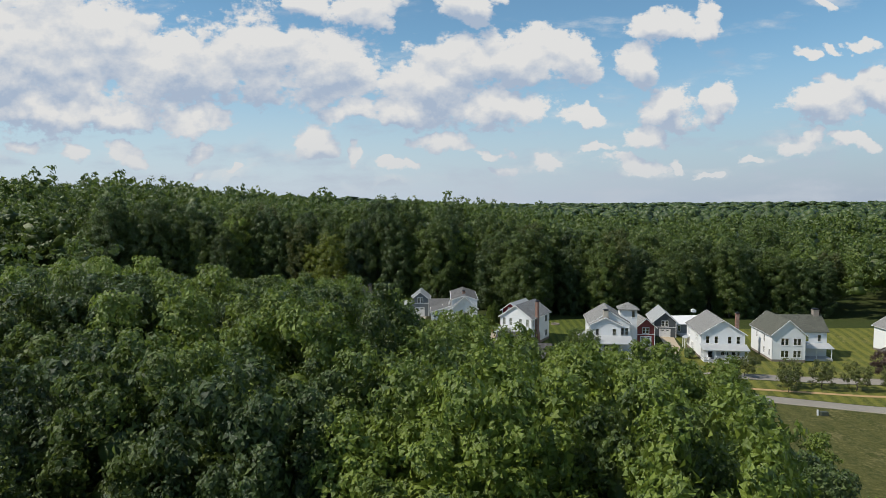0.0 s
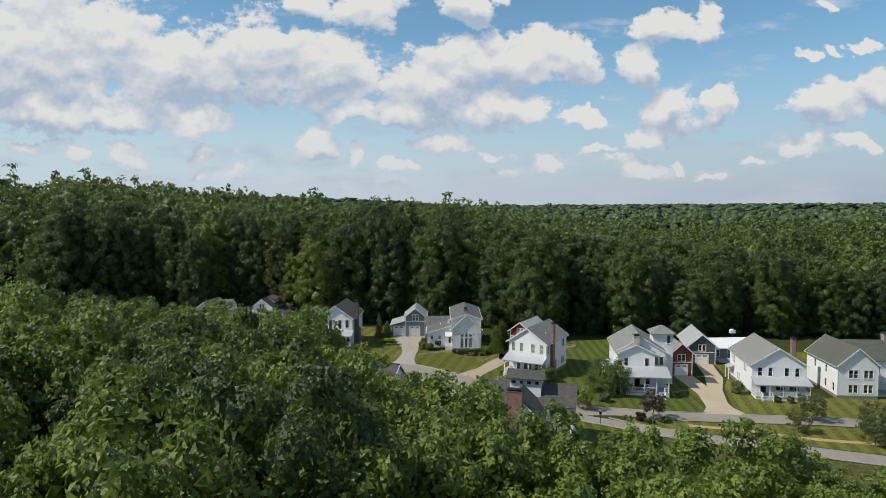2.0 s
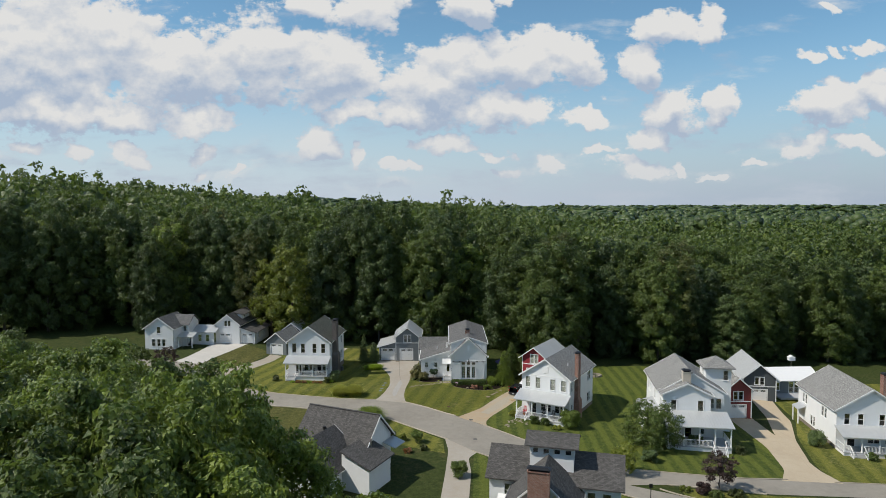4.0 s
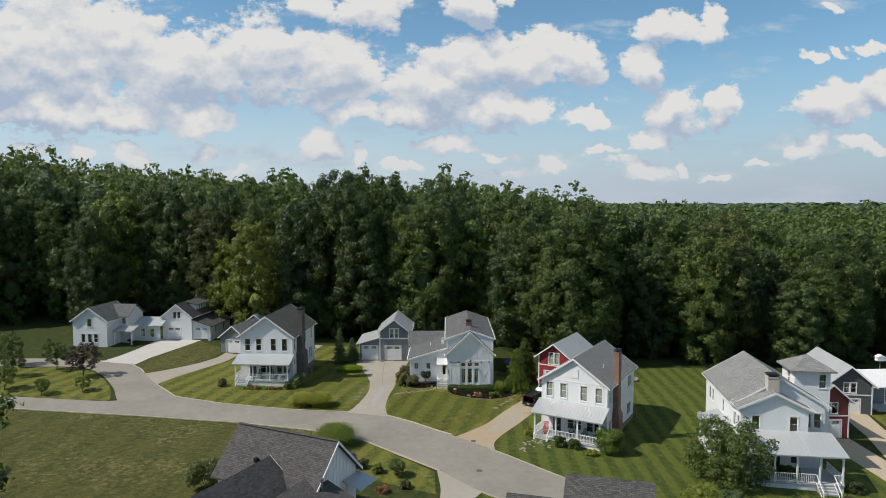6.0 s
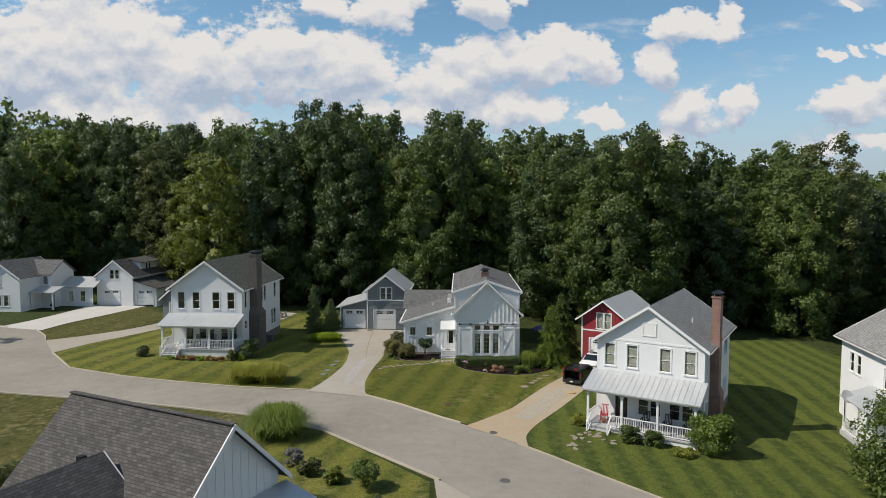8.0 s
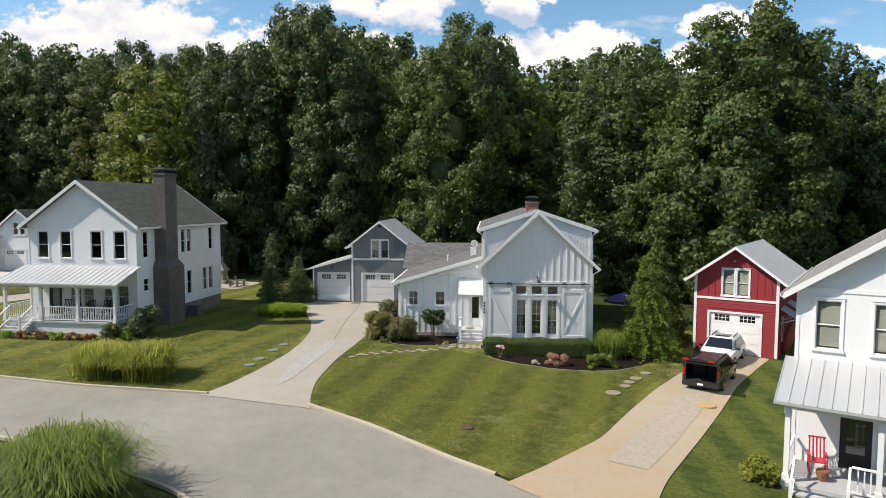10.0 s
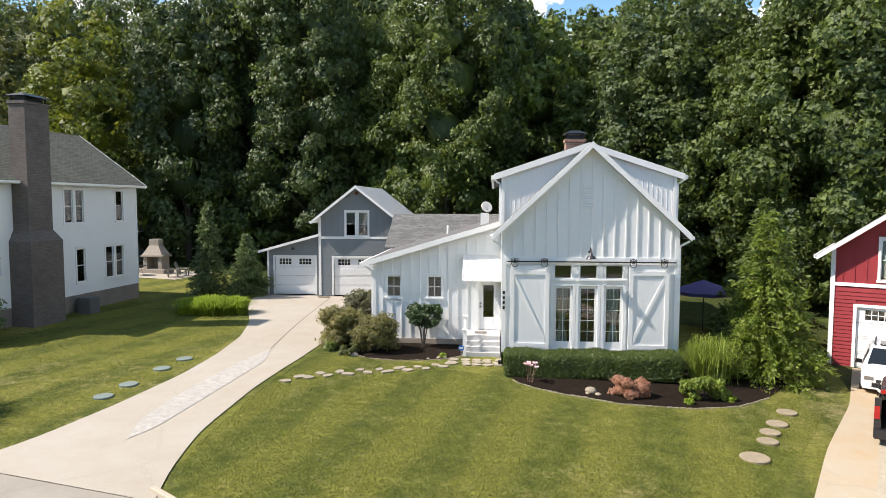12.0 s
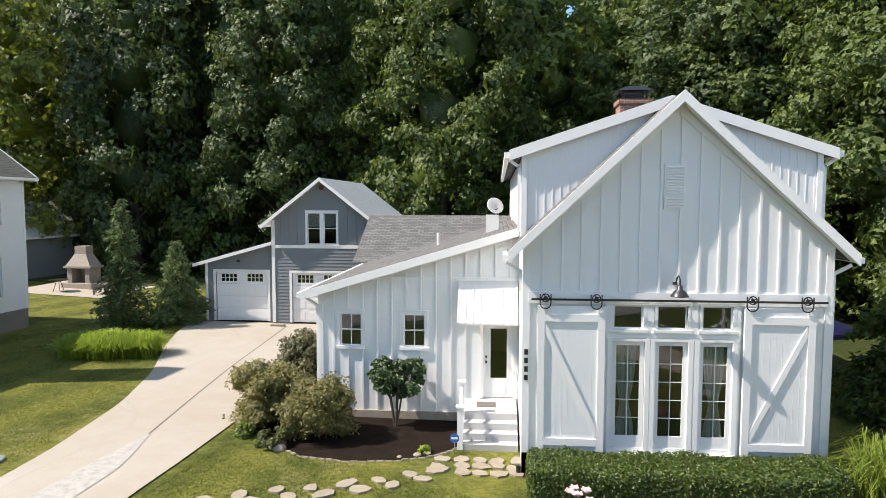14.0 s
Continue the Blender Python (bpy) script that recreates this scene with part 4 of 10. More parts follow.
sheet("drive_farm", ribbon([(-52.6, 180.2), (-51.6, 184), (-51.0, 190), (-50.8, 199)], [(-46.3, 178.6), (-46.0, 183), (-44.6, 189), (-42.8, 198)], 0.05, 40, 4), DRIVE_WHITE, "wide new white concrete drive", "driveway")
sheet("drive_tower", ribbon([(43.9, 130.5), (46.0, 134), (47.6, 142), (47.6, 148), (47.6, 155.0)], [(51.4, 130.2), (50.6, 134), (51.2, 142), (51.4, 148), (51.6, 155.0)], 0.05, 40, 5), DRIVE_CREAM, "concrete drive to the red garage by the tower", "driveway")
sheet("drive_tower_branch", ribbon([(49.8, 142), (52.0, 149), (54.4, 156), (55.4, 163.4)], [(50.9, 137), (53.4, 145), (57.4, 154), (59.0, 163.4)], 0.056, 40, 4), DRIVE_CREAM, "tan concrete drive to the grey garage", "driveway")
sheet("drive_front", ribbon([(1.9, 141.7), (2.4, 137), (2.0, 130), (1.4, 122), (1.2, 116)], [(6.2, 136.4), (5.0, 134.5), (5.2, 130), (4.6, 122), (4.4, 115)], 0.05, 40, 4), DRIVE, "pale concrete drive beside the house with the brick chimney", "driveway")
sheet("path", ribbon([(39.3, 124.9), (48.4, 123.1), (56.2, 120.3), (75, 117.6), (100, 114)], [(39.3, 123.7), (48.4, 121.9), (56.2, 119.1), (75, 116.4), (100, 112.8)], 0.03, 60, 2), PATH, "tan gravel footpath through the verge", "path")
# lawns
sheet("lawn_main", ribbon([(-4.85, 158.3), (-5.05, 161), (-5.0, 165.2), (-4.65, 168.5), (-4.45, 172), (-4.3, 176), (-4, 184)], [(3.7, 151.6), (5.1, 152.6), (7.4, 155.5), (9.2, 158.6), (11.4, 162.4), (14.0, 166.3), (18, 178)], 0.02, 70, 60, 0.5), LAWN, "mown front lawn with faint stripes and dry spots", "lawn")
sheet("lawn_left", ribbon([(-38.0, 168.3), (-36.9, 172.5), (-34.9, 177.3), (-33.1, 182), (-32.3, 188), (-30, 196)], [(-9.7, 159.3), (-8.7, 163.0), (-8.2, 166.5), (-8.2, 169.0), (-8.6, 172.6), (-9.5, 176.0), (-11.3, 180.4), (-12.4, 196)], 0.02, 50, 40, 0.4), LAWN, "mown lawn round a white house", "lawn")
sheet("lawn_left_edge", ribbon([(-37.7, 167.3), (-35.4, 165.1)] + NORTH, [(-37.6, 170.2), (-35, 169.8), (-30, 168), (-22, 165.5), (-15, 163.2), (-8.9, 161.8)], 0.016, 40, 8), LAWN, "mown grass along the kerb before a white house", "lawn")
sheet("lawn_right_edge", ribbon(NORTH_C, [(9.2, 151.4), (14, 149), (20, 146), (27, 142.5), (35, 138.5), (45.5, 134.5)], 0.016, 50, 12), LAWN_STRIPED, "closely mown grass along the kerb", "lawn")
sheet("lawn_farm", ribbon([(-46.2, 178.4), (-45.9, 183), (-44.5, 189), (-43.0, 197)], [(-42.3, 173.3), (-39.9, 176), (-37.0, 180.2), (-35.6, 190)], 0.02, 30, 16), MEADOW, "dry mown grass between two drives", "lawn")
sheet("drive_joint", ribbon([(-6.36, 170.2), (-6.72, 173.6), (-7.02, 176.9), (-7.5, 184.6)], [(-6.32, 170.2), (-6.68, 173.6), (-6.98, 176.9), (-7.46, 184.6)], 0.056, 24, 1), plain("dark joint filler", (0.10, 0.09, 0.075), 0.9), "dark straight joint along the concrete drive", "joint")
sheet("lawn_right", ribbon([(8.3, 147.3), (8.4, 149.2), (9.4, 151.7), (11.4, 155.2), (13.8, 159.3), (16.2, 163.7), (20.4, 169.8), (22, 184)], [(44.6, 131.1), (46, 134), (47.5, 142), (47.5, 148), (47.5, 155.0), (46, 165), (45, 184)], 0.02, 60, 50, 0.5), LAWN_STRIPED, "closely mown lawn with broad diagonal stripes", "lawn")
sheet("lawn_east", ribbon([(50.9, 131.0), (50.8, 135), (54.6, 147), (58.8, 155), (59.2, 162), (60, 175)], [(140, 122.4), (140, 128), (140, 134), (140, 145), (140, 160), (140, 175)], 0.02, 30, 50), LAWN, "mown lawns in front of the houses", "lawn")
sheet("lawn_island", ribbon([(-110, 175), (-72.6, 175.8), (-63.2, 176.2), (-56, 176.8), (-51.7, 175.2), (-47.7, 171.3), (-43.4, 165.6), (-41.6, 161.8)], [(-110, 170.4), (-90, 168), (-64.6, 164.5), (-60, 163.6), (-56, 162.9), (-52, 162.3), (-46, 161.8), (-42, 161.5)], 0.02, 60, 12), LAWN, "grassed island with young trees", "lawn")
sheet("lawn_garage", ribbon([(-12.9, 152.2), (-6.3, 149.0), (-2.6, 145.4), (1.7, 141.0)], [(-10, 140), (-4.5, 139), (-1.5, 137.5), (1.9, 136)], 0.024, 30, 14), LAWN, "mown lawn by the street corner", "lawn")
sheet("field", ribbon([(-130, 167.8), (-95, 163.3), (-61.4, 159.6), (-52, 158.3), (-35.9, 156.6), (-23, 154.7), (-12.9, 152.2)], [(-130, 120), (-95, 118), (-61, 118), (-52, 118), (-36, 118), (-24, 120), (-11, 124)], 0.02, 70, 40), MEADOW, "rough mown field going brown in patches", "field")
sheet("lawn_front", ribbon([(5.8, 136.6), (9, 133.9), (14.5, 129.9), (20, 126.9), (23.2, 124.3), (33, 119.3)], [(4, 104), (9, 103), (14, 102), (20, 102), (26, 103), (34, 104)], 0.02, 50, 30), LAWN_STRIPED, "striped lawn round the house with the brick chimney", "lawn")
sheet("field_east", ribbon([(33, 118.9), (47.1, 113.6), (59, 110.1), (74, 106.0), (140, 91.6)], [(33, 40), (47, 40), (62, 40), (80, 40), (140, 40)], 0.02, 40, 40), MEADOW, "open field mown in faint bands", "field")
sheet("verge", ribbon([(30, 127.4), (34, 126.9), (40, 126.0), (60.9, 125.9), (88, 123.1), (140, 117.2)], [(30, 125.0), (34.7, 122.6), (54.3, 116.8), (73, 111.2), (100, 105), (140, 97)], 0.015, 60, 10), LAWN, "strip of grass between the two lanes", "lawn")

# ---------------------------------------------------------------- plant makers
RNG = np.random.default_rng(11)


def leaf_cloud(centres, radii, count, size, rng, up=0.35, squash=0.85, long=1.5):
    """Leaves, each a small bent kite, scattered over clumps. Returns vertices and triangles."""
    k = len(centres)
    weight = radii ** 2
    pick = rng.choice(k, count, p=weight / weight.sum())
    d = rng.normal(size=(count, 3))
    d[:, 2] += up
    d /= np.linalg.norm(d, axis=1)[:, None]
    r = radii[pick] * rng.uniform(0.72, 1.06, count)
    p = centres[pick] + d * r[:, None] * np.array([1, 1, squash])
    nrm = d * 0.8 + rng.normal(size=(count, 3)) * 0.5 + np.array([0, 0, 0.45])
    nrm /= np.linalg.norm(nrm, axis=1)[:, None]
    a = np.cross(nrm, rng.normal(size=(count, 3)))
    a /= np.linalg.norm(a, axis=1)[:, None]
    b = np.cross(nrm, a)
    s = size * rng.uniform(0.6, 1.35, count)[:, None]
    v = np.stack([p - a * s * 0.5 * long, p + b * s * 0.42 + nrm * s * 0.1, p + a * s * 0.5 * long, p - b * s * 0.42 - nrm * s * 0.08], 1).reshape(-1, 3)
    i = np.arange(count)[:, None] * 4
    return v, np.concatenate([i + [0, 1, 3], i + [1, 2, 3]], 1).reshape(-1, 3)


def single_leaves(centres, radii, count, size, rng, up=0.35, squash=0.85):
    """The same with one broad triangle to a leaf spray."""
    v, f = leaf_cloud(centres, radii, count, size, rng, up, squash)
    v = v.reshape(-1, 4, 3)
    mid = v.mean(1)
    a, b = (v[:, 2] - v[:, 0]) * 0.40, (v[:, 1] - v[:, 3]) * 0.72
    v = np.stack([mid - a - b * 0.5, mid + a * 0.9 - b * 0.4, mid + b * 0.75 + a * 0.15], 1).reshape(-1, 3)
    return v, np.arange(len(v)).reshape(-1, 3)


def numpy_mesh(name, verts, tris, material, smooth=False):
    me = bpy.data.meshes.new(name)
    verts, tris = np.asarray(verts, np.float32), np.asarray(tris, np.int32)
    me.vertices.add(len(verts))
    me.vertices.foreach_set("co", verts.ravel())
    me.loops.add(tris.size)
    me.loops.foreach_set("vertex_index", tris.ravel())
    me.polygons.add(len(tris))
    me.polygons.foreach_set("loop_start", np.arange(0, tris.size, 3, dtype=np.int32))
    me.polygons.foreach_set("loop_total", np.full(len(tris), 3, np.int32))
    me.update(calc_edges=True)
    me.materials.append(material)
    if smooth:
        me.polygons.foreach_set("use_smooth", np.ones(len(tris), bool))
    return me


def crown_clumps(rng, height, radius, base, n, lumpy=1.0):
    """Boughs over an uneven domed crown: their centres and radii."""
    c, r = [], []
    lean_x, lean_y = rng.normal(0, 0.05, 2) * height
    ph = rng.uniform(0, 6.3, 3)
    for i in range(n):
        t = (i + rng.uniform(0, 1)) / n
        prof = math.sqrt(max(0.05, 1 - ((t - 0.36) / 0.66) ** 2)) if t > 0.36 else 0.72 + 0.28 * t / 0.36
        w = i * 2.4 + rng.normal(0, 0.5)
        out = radius * prof * rng.uniform(0.4, 0.84) * (1 + lumpy * (0.16 * math.sin(2 * w + ph[0] + 5 * t) + 0.12 * math.sin(5 * w + ph[1])))
        rad = radius * rng.uniform(0.26, 0.40) * (0.7 + 0.4 * prof)
        z = base + (height - base) * (t + rng.normal(0, 0.025))
        c.append((out * math.cos(w) + lean_x * t, out * math.sin(w) + lean_y * t, min(z, height - rad * 0.6)))
        r.append(rad)
    c.append((lean_x, lean_y, height - radius * 0.42))
    r.append(radius * 0.40)
    return np.array(c), np.array(r)


def sprays(rng, centres, radii, each, squash=0.8):
    """Smaller leaf sprays round the boughs, most of them on the outer and upper side."""
    k = len(centres)
    pick = np.repeat(np.arange(k), each)
    d = rng.normal(size=(len(pick), 3))
    flat_out = centres[pick].copy()
    flat_out[:, 2] = 0
    flat_out /= np.linalg.norm(flat_out, axis=1)[:, None] + 0.3
    d += flat_out * 0.5 + np.array([0, 0, 0.35])
    d /= np.linalg.norm(d, axis=1)[:, None]
    p = centres[pick] + d * (radii[pick] * rng.uniform(0.55, 1.05, len(pick)))[:, None] * np.array([1, 1, squash])
    return p, radii[pick] * rng.uniform(0.22, 0.40, len(pick))


ICO = bmesh.new()
bmesh.ops.create_icosphere(ICO, subdivisions=1, radius=1)
ICO_V, ICO_F = np.array([q.co for q in ICO.verts]), np.array([[q.index for q in p.verts] for p in ICO.faces])
ICO.free()


def clump_bodies(rng, centres, radii, size=0.8):
    """Rough inner bodies of the clumps, which keep the crown from being seen through."""
    vs, fs = [], []
    for i, (c, r) in enumerate(zip(centres, radii)):
        vs.append(c + ICO_V * r * size * rng.uniform(0.45, 1.2, (len(ICO_V), 1)) * np.array([1, 1, 0.85]))
        fs.append(ICO_F + i * len(ICO_V))
    return np.concatenate(vs), np.concatenate(fs)


def trunk_solid(rng, height, base, r):
    s = Solid()
    pts = [Vector((0, 0, -0.5))]
    for i in range(1, 5):
        pts.append(Vector((rng.normal(0, 0.12) * i, rng.normal(0, 0.12) * i, height * 0.62 * i / 4)))
    for i, (a, b) in enumerate(zip(pts, pts[1:])):
        s.tube(a, b, r * (1.15 - 0.24 * i), r * (1.15 - 0.24 * (i + 1)), 7, False)
    for i in range(7):
        k = 1 + i % 3
        a = pts[k]
        w = rng.uniform(0, 2 * math.pi)
        L = height * rng.uniform(0.08, 0.14)
        b = a + Vector((math.cos(w) * L, math.sin(w) * L, L * rng.uniform(0.5, 1.0)))
        s.tube(a, b, r * 0.42, r * 0.12, 5, False)
    return s


def dome_boughs(rng, height, radius, base, n, low=0.0, lobes=1.0):
    """Boughs that lie close over a domed, uneven crown: their centres, radii and outward directions."""
    ph = rng.uniform(0, 6.3, 3)
    lean = rng.normal(0, 0.035, 2) * height
    t = np.linspace(low, 0.97, 400)
    prof = np.sqrt(np.maximum(0.02, 1 - np.abs((t - 0.42) / 0.60) ** 2.3))
    share = np.cumsum(prof)
    ti = np.interp((np.arange(n) + rng.uniform(0.1, 0.9, n)) / n * share[-1], share, t)
    pi = np.interp(ti, t, prof)
    w = np.arange(n) * 2.39996 + rng.normal(0, 0.25, n)
    lobe = 1 + lobes * (0.15 * np.sin(2 * w + ph[0] + 3 * ti) + 0.10 * np.sin(3 * w + ph[1] - 6 * ti))
    out = radius * pi * lobe * rng.uniform(0.58, 0.80, n)
    rad = radius * rng.uniform(0.21, 0.36, n)
    z = base + (height - base) * ti * 0.97
    z = np.minimum(z, height - rad * 0.75)
    c = np.c_[out * np.cos(w) + lean[0] * ti, out * np.sin(w) + lean[1] * ti, z]
    d = np.c_[np.cos(w) * pi, np.sin(w) * pi, (ti - 0.30) * 1.5]
    return c, rad, d / np.linalg.norm(d, axis=1)[:, None]


def leaf_triangles(rng, pos, nrm, size):
    """One bent spray of leaves, a triangle, at each place, facing along nrm."""
    n = len(pos)
    nrm = nrm / np.linalg.norm(nrm, axis=1)[:, None]
    a = np.cross(nrm, rng.normal(size=(n, 3)))
    a /= np.linalg.norm(a, axis=1)[:, None]
    b = np.cross(nrm, a)
    s = size * rng.uniform(0.55, 1.35, n)[:, None]
    a, b = a * s * 0.55, b * s * 0.55
    return np.stack([pos - a - b * 0.55, pos + a * 0.9 - b * 0.45, pos + b * 0.85 + a * 0.15], 1).reshape(-1, 3)


def tuft_crown(rng, height, radius, base, boughs, tufts, count, size, tuft=0.62, low=0.0, lobes=1.0, core=0.8, inner=0.36):
    """A crown of boughs that carry tufts of leaves turned to the light."""
    c, rad, d = dome_boughs(rng, height, radius, base, boughs, low, lobes)
    pick = np.repeat(np.arange(boughs), tufts)
    td = rng.normal(size=(len(pick), 3)) * 0.75 + d[pick] * 0.75 + np.array([0, 0, 0.25])
    td /= np.linalg.norm(td, axis=1)[:, None]
    tc = c[pick] + td * (rad[pick] * rng.uniform(0.72, 1.12, len(pick)))[:, None] * np.array([1, 1, 0.85])
    tr = tuft * rng.uniform(0.6, 1.35, len(pick))
    chance = tr ** 2
    p = rng.choice(len(tc), count, p=chance / chance.sum())
    ld = rng.normal(size=(count, 3)) * 0.75 + td[p] * 0.55 + np.array([0, 0, 0.30])
    ld /= np.linalg.norm(ld, axis=1)[:, None]
    pos = tc[p] + ld * (tr[p] * rng.uniform(0.45, 1.18, count))[:, None] * np.array([1, 1, 0.80])
    nrm = ld * 0.9 + td[p] * 0.3 + rng.normal(size=(count, 3)) * 0.50
    v = leaf_triangles(rng, pos, nrm, size)
    # broader sprays within each bough, which close the crown
    n_in = int(count * inner)
    q = rng.choice(boughs, n_in, p=rad ** 2 / (rad ** 2).sum())
    qd = rng.normal(size=(n_in, 3)) * 0.75 + d[q] * 0.6 + np.array([0, 0, 0.15])
    qd /= np.linalg.norm(qd, axis=1)[:, None]
    qp = c[q] + qd * (rad[q] * rng.uniform(0.40, 0.92, n_in))[:, None] * np.array([1, 1, 0.85])
    v = np.r_[v, leaf_triangles(rng, qp, qd + rng.normal(size=(n_in, 3)) * 0.35, size * 1.55)]
    f = np.arange(len(v)).reshape(-1, 3)
    mid_c = np.array([(0, 0, base + (height - base) * q) for q in (0.25, 0.42, 0.58, 0.72)])
    mv, mf = clump_bodies(rng, mid_c, radius * np.array([0.55, 0.6, 0.5, 0.3]), core)
    return np.r_[v, mv], np.r_[f, mf + len(v)]


def tree_kind(seed, height, radius, base, boughs, count, size, material, trunk=0.28, tuft=0.62, tufts=9, low=0.0, lobes=1.0, core=0.8, inner=0.36):
    """One kind of tree: its crown mesh and trunk mesh."""
    rng = np.random.default_rng(seed)
    verts, tris = tuft_crown(rng, height, radius, base, boughs, tufts, count, size, tuft, low, lobes, core, inner)
    return {"crown": numpy_mesh("crown", verts, tris, material), "trunk": trunk_solid(rng, height, base, trunk).mesh("trunk", BARK, True), "v": verts, "f": tris, "h": height}


def plant_tree(kind, x, y, scale=1.0, turn=0.0, tall=1.0, label="tall broadleaf tree in full summer leaf", category="tree", group="woodland trees", name="tree", sink=0.1):
    ob = thing(name, Matrix.LocRotScale((x, y, gz(x, y) - sink), Euler((0, 0, turn)), (scale, scale, scale * tall)), label, category, group)
    part("trunk", kind["trunk"], None, ob)
    part("crown", kind["crown"], None, ob)
    return ob



# ---------------------------------------------------------------- the white barn-fronted house with its entry wing
def lean(z, a, za, b, zb):
    return za + (zb - za) * (z - a) / (b - a)


def main_house():
    w, d, ze, zr = 6.42, 18.0, 4.67, 7.68
    h = thing("farmhouse", pose(3.05, 169.0, 0), "white board-and-batten farmhouse with sliding barn doors and dormers", "house")
    # front, with three tall glazed doors under three lights
    fd = [(2.26, 0.20, 0.70, 2.36), (3.17, 0.20, 0.70, 2.36), (4.10, 0.20, 0.70, 2.36)]
    tr = [(2.245, 2.82, 0.64, 0.52), (3.175, 2.82, 0.64, 0.52), (4.12, 2.82, 0.64, 0.52)]
    wall(h, "wall", WHITE, (0, 0), (w, 0), -0.7, [(0, ze), (w / 2, zr), (w, ze)], openings_for(fd) + openings_for(tr))
    for s, z, ww, hh in tr:
        window(h, pose(s, 0, z), ww, hh, 1, 1, casing=0.06)
    for k, (s, z, ww, hh) in enumerate(fd):
        fr = part("french_door", Solid().box(-ww / 2 - 0.1, -ww / 2, -0.05, 0.06, -0.1, hh + 0.06).box(ww / 2, ww / 2 + 0.1, -0.05, 0.06, -0.1, hh + 0.06).box(-ww / 2, ww / 2, -0.045, 0.06, hh, hh + 0.06), TRIM, h, at=pose(s, 0, z))
        leaf = Solid().box(-ww / 2, -ww / 2 + 0.1, 0.02, 0.06, 0.0, hh).box(ww / 2 - 0.1, ww / 2, 0.02, 0.06, 0.0, hh).box(-ww / 2 + 0.1, ww / 2 - 0.1, 0.02, 0.06, 0, 0.26).box(-ww / 2 + 0.1, ww / 2 - 0.1, 0.02, 0.06, hh - 0.1, hh)
        part("door_leaf", leaf, TRIM, fr)
        part("glazing_bar", Solid().box(-0.008, 0.008, 0.028, 0.052, 0.26, hh - 0.1), TRIM, fr)
        for i in range(1, 5):
            z1 = 0.26 + (hh - 0.36) * i / 5
            part("glazing_bar", Solid().box(-ww / 2 + 0.1, ww / 2 - 0.1, 0.03, 0.05, z1 - 0.008, z1 + 0.008), TRIM, fr)
        part("pane", Solid().box(-ww / 2 + 0.1, ww / 2 - 0.1, 0.036, 0.042, 0.26, hh - 0.1), GLASS, fr).visible_shadow = False
        part("door_sill", Solid().box(-ww / 2 - 0.1, ww / 2 + 0.1, -0.1, 0.02, -0.14, -0.1), TRIM, fr)
        if k != 1:
            c = Solid()
            sg = -1 if k == 0 else 1
            n = 14
            for i in range(n):       # a gathered curtain, drawn in at its waist
                def edge(j, z):
                    pull = 1 - 0.55 * math.exp(-((z - 0.95) / 0.45) ** 2)
                    x = (j / n - 0.5) * 0.46 * pull + (0.02 if sg > 0 else -0.02) + sg * 0.02 * (1 - pull)
                    return (x, 0.16 + 0.025 * math.sin(j * 2.4), z)
                zs = [0.05, 0.5, 0.95, 1.4, 1.9, hh - 0.12]
                for za, zb in zip(zs, zs[1:]):
                    b = len(c.v)
                    c.v += [edge(i, za), edge(i + 1, za), edge(i + 1, zb), edge(i, zb)]
                    c.f.append((b, b + 1, b + 2, b + 3))
            part("curtain", c, CLOTH, fr, "gathered white curtain", smooth=True)
    # an unlit room lies behind: floor and inner wall, the plaster kept dark
    part("floor", Solid().box(0.2, w - 0.2, 0.2, 8, 0.1, 0.2), WOOD_WARM, h, "warm timber floor")
    part("inner_wall", Solid().box(0.2, w - 0.2, 7.9, 8.0, 0.2, 6.2), plain("inner plaster", (0.32, 0.28, 0.22), 0.8), h)
    part("tabletop", Solid().box(2.2, 4.0, 2.3, 3.2, 0.92, 0.98), WOOD_WARM, h, "wooden table seen through the glazed doors")
    wall(h, "wall", WHITE, (w, 0), (w, 0.75), -0.7, ze)
    wall(h, "wall", WHITE, (w, 0.75), (w, d), -0.7, 6.62)
    wall(h, "wall", WHITE, (w, d), (0, d), -0.7, [(0, 6.62), (w / 2, zr), (w, 6.62)])
    wall(h, "wall", WHITE, (0, d), (0, 0.75), -0.7, 6.62)
    wall(h, "wall", WHITE, (0, 0.75), (0, 0), -0.5, ze)
    # front gable roof and the broad low roof of the dormers behind it
    gable_roof(h, SHINGLE_GREY, 0, w, 0, 0.75, ze, zr, side=0.36, front=0.31, back=0.0, th=0.13, trim=False)
    s = Solid()
    zl = 6.68
    sl = (zr + 0.12 - zl) / (w / 2)
    ov = 0.33
    y0, y1 = 0.62, d + 0.3
    for sg in (-1, 1):
        xe, xm = w / 2 + sg * (w / 2 + ov), w / 2
        ze2 = zl - sl * ov
        pts = [(xe, y0, ze2), (xm, y0, zr + 0.06), (xm, y1, zr + 0.06), (xe, y1, ze2)]
        if sg > 0:
            pts = [pts[1], pts[0], pts[3], pts[2]]
        s.hexa(pts + [(p[0], p[1], p[2] + 0.14) for p in pts])
        b = Solid().hexa([(xe, y0 - 0.05, ze2 - 0.08), (xm, y0 - 0.05, zr - 0.02), (xm, y0, zr - 0.02), (xe, y0, ze2 - 0.08), (xe, y0 - 0.05, ze2 + 0.16), (xm, y0 - 0.05, zr + 0.215), (xm, y0, zr + 0.215), (xe, y0, ze2 + 0.16)])
        part("rake_board", b, TRIM, h)
        part("gutter", Solid().box(min(xe, xe + sg * 0.11), max(xe, xe + sg * 0.11), y0, y1, ze2 - 0.03, ze2 + 0.11), TRIM, h)
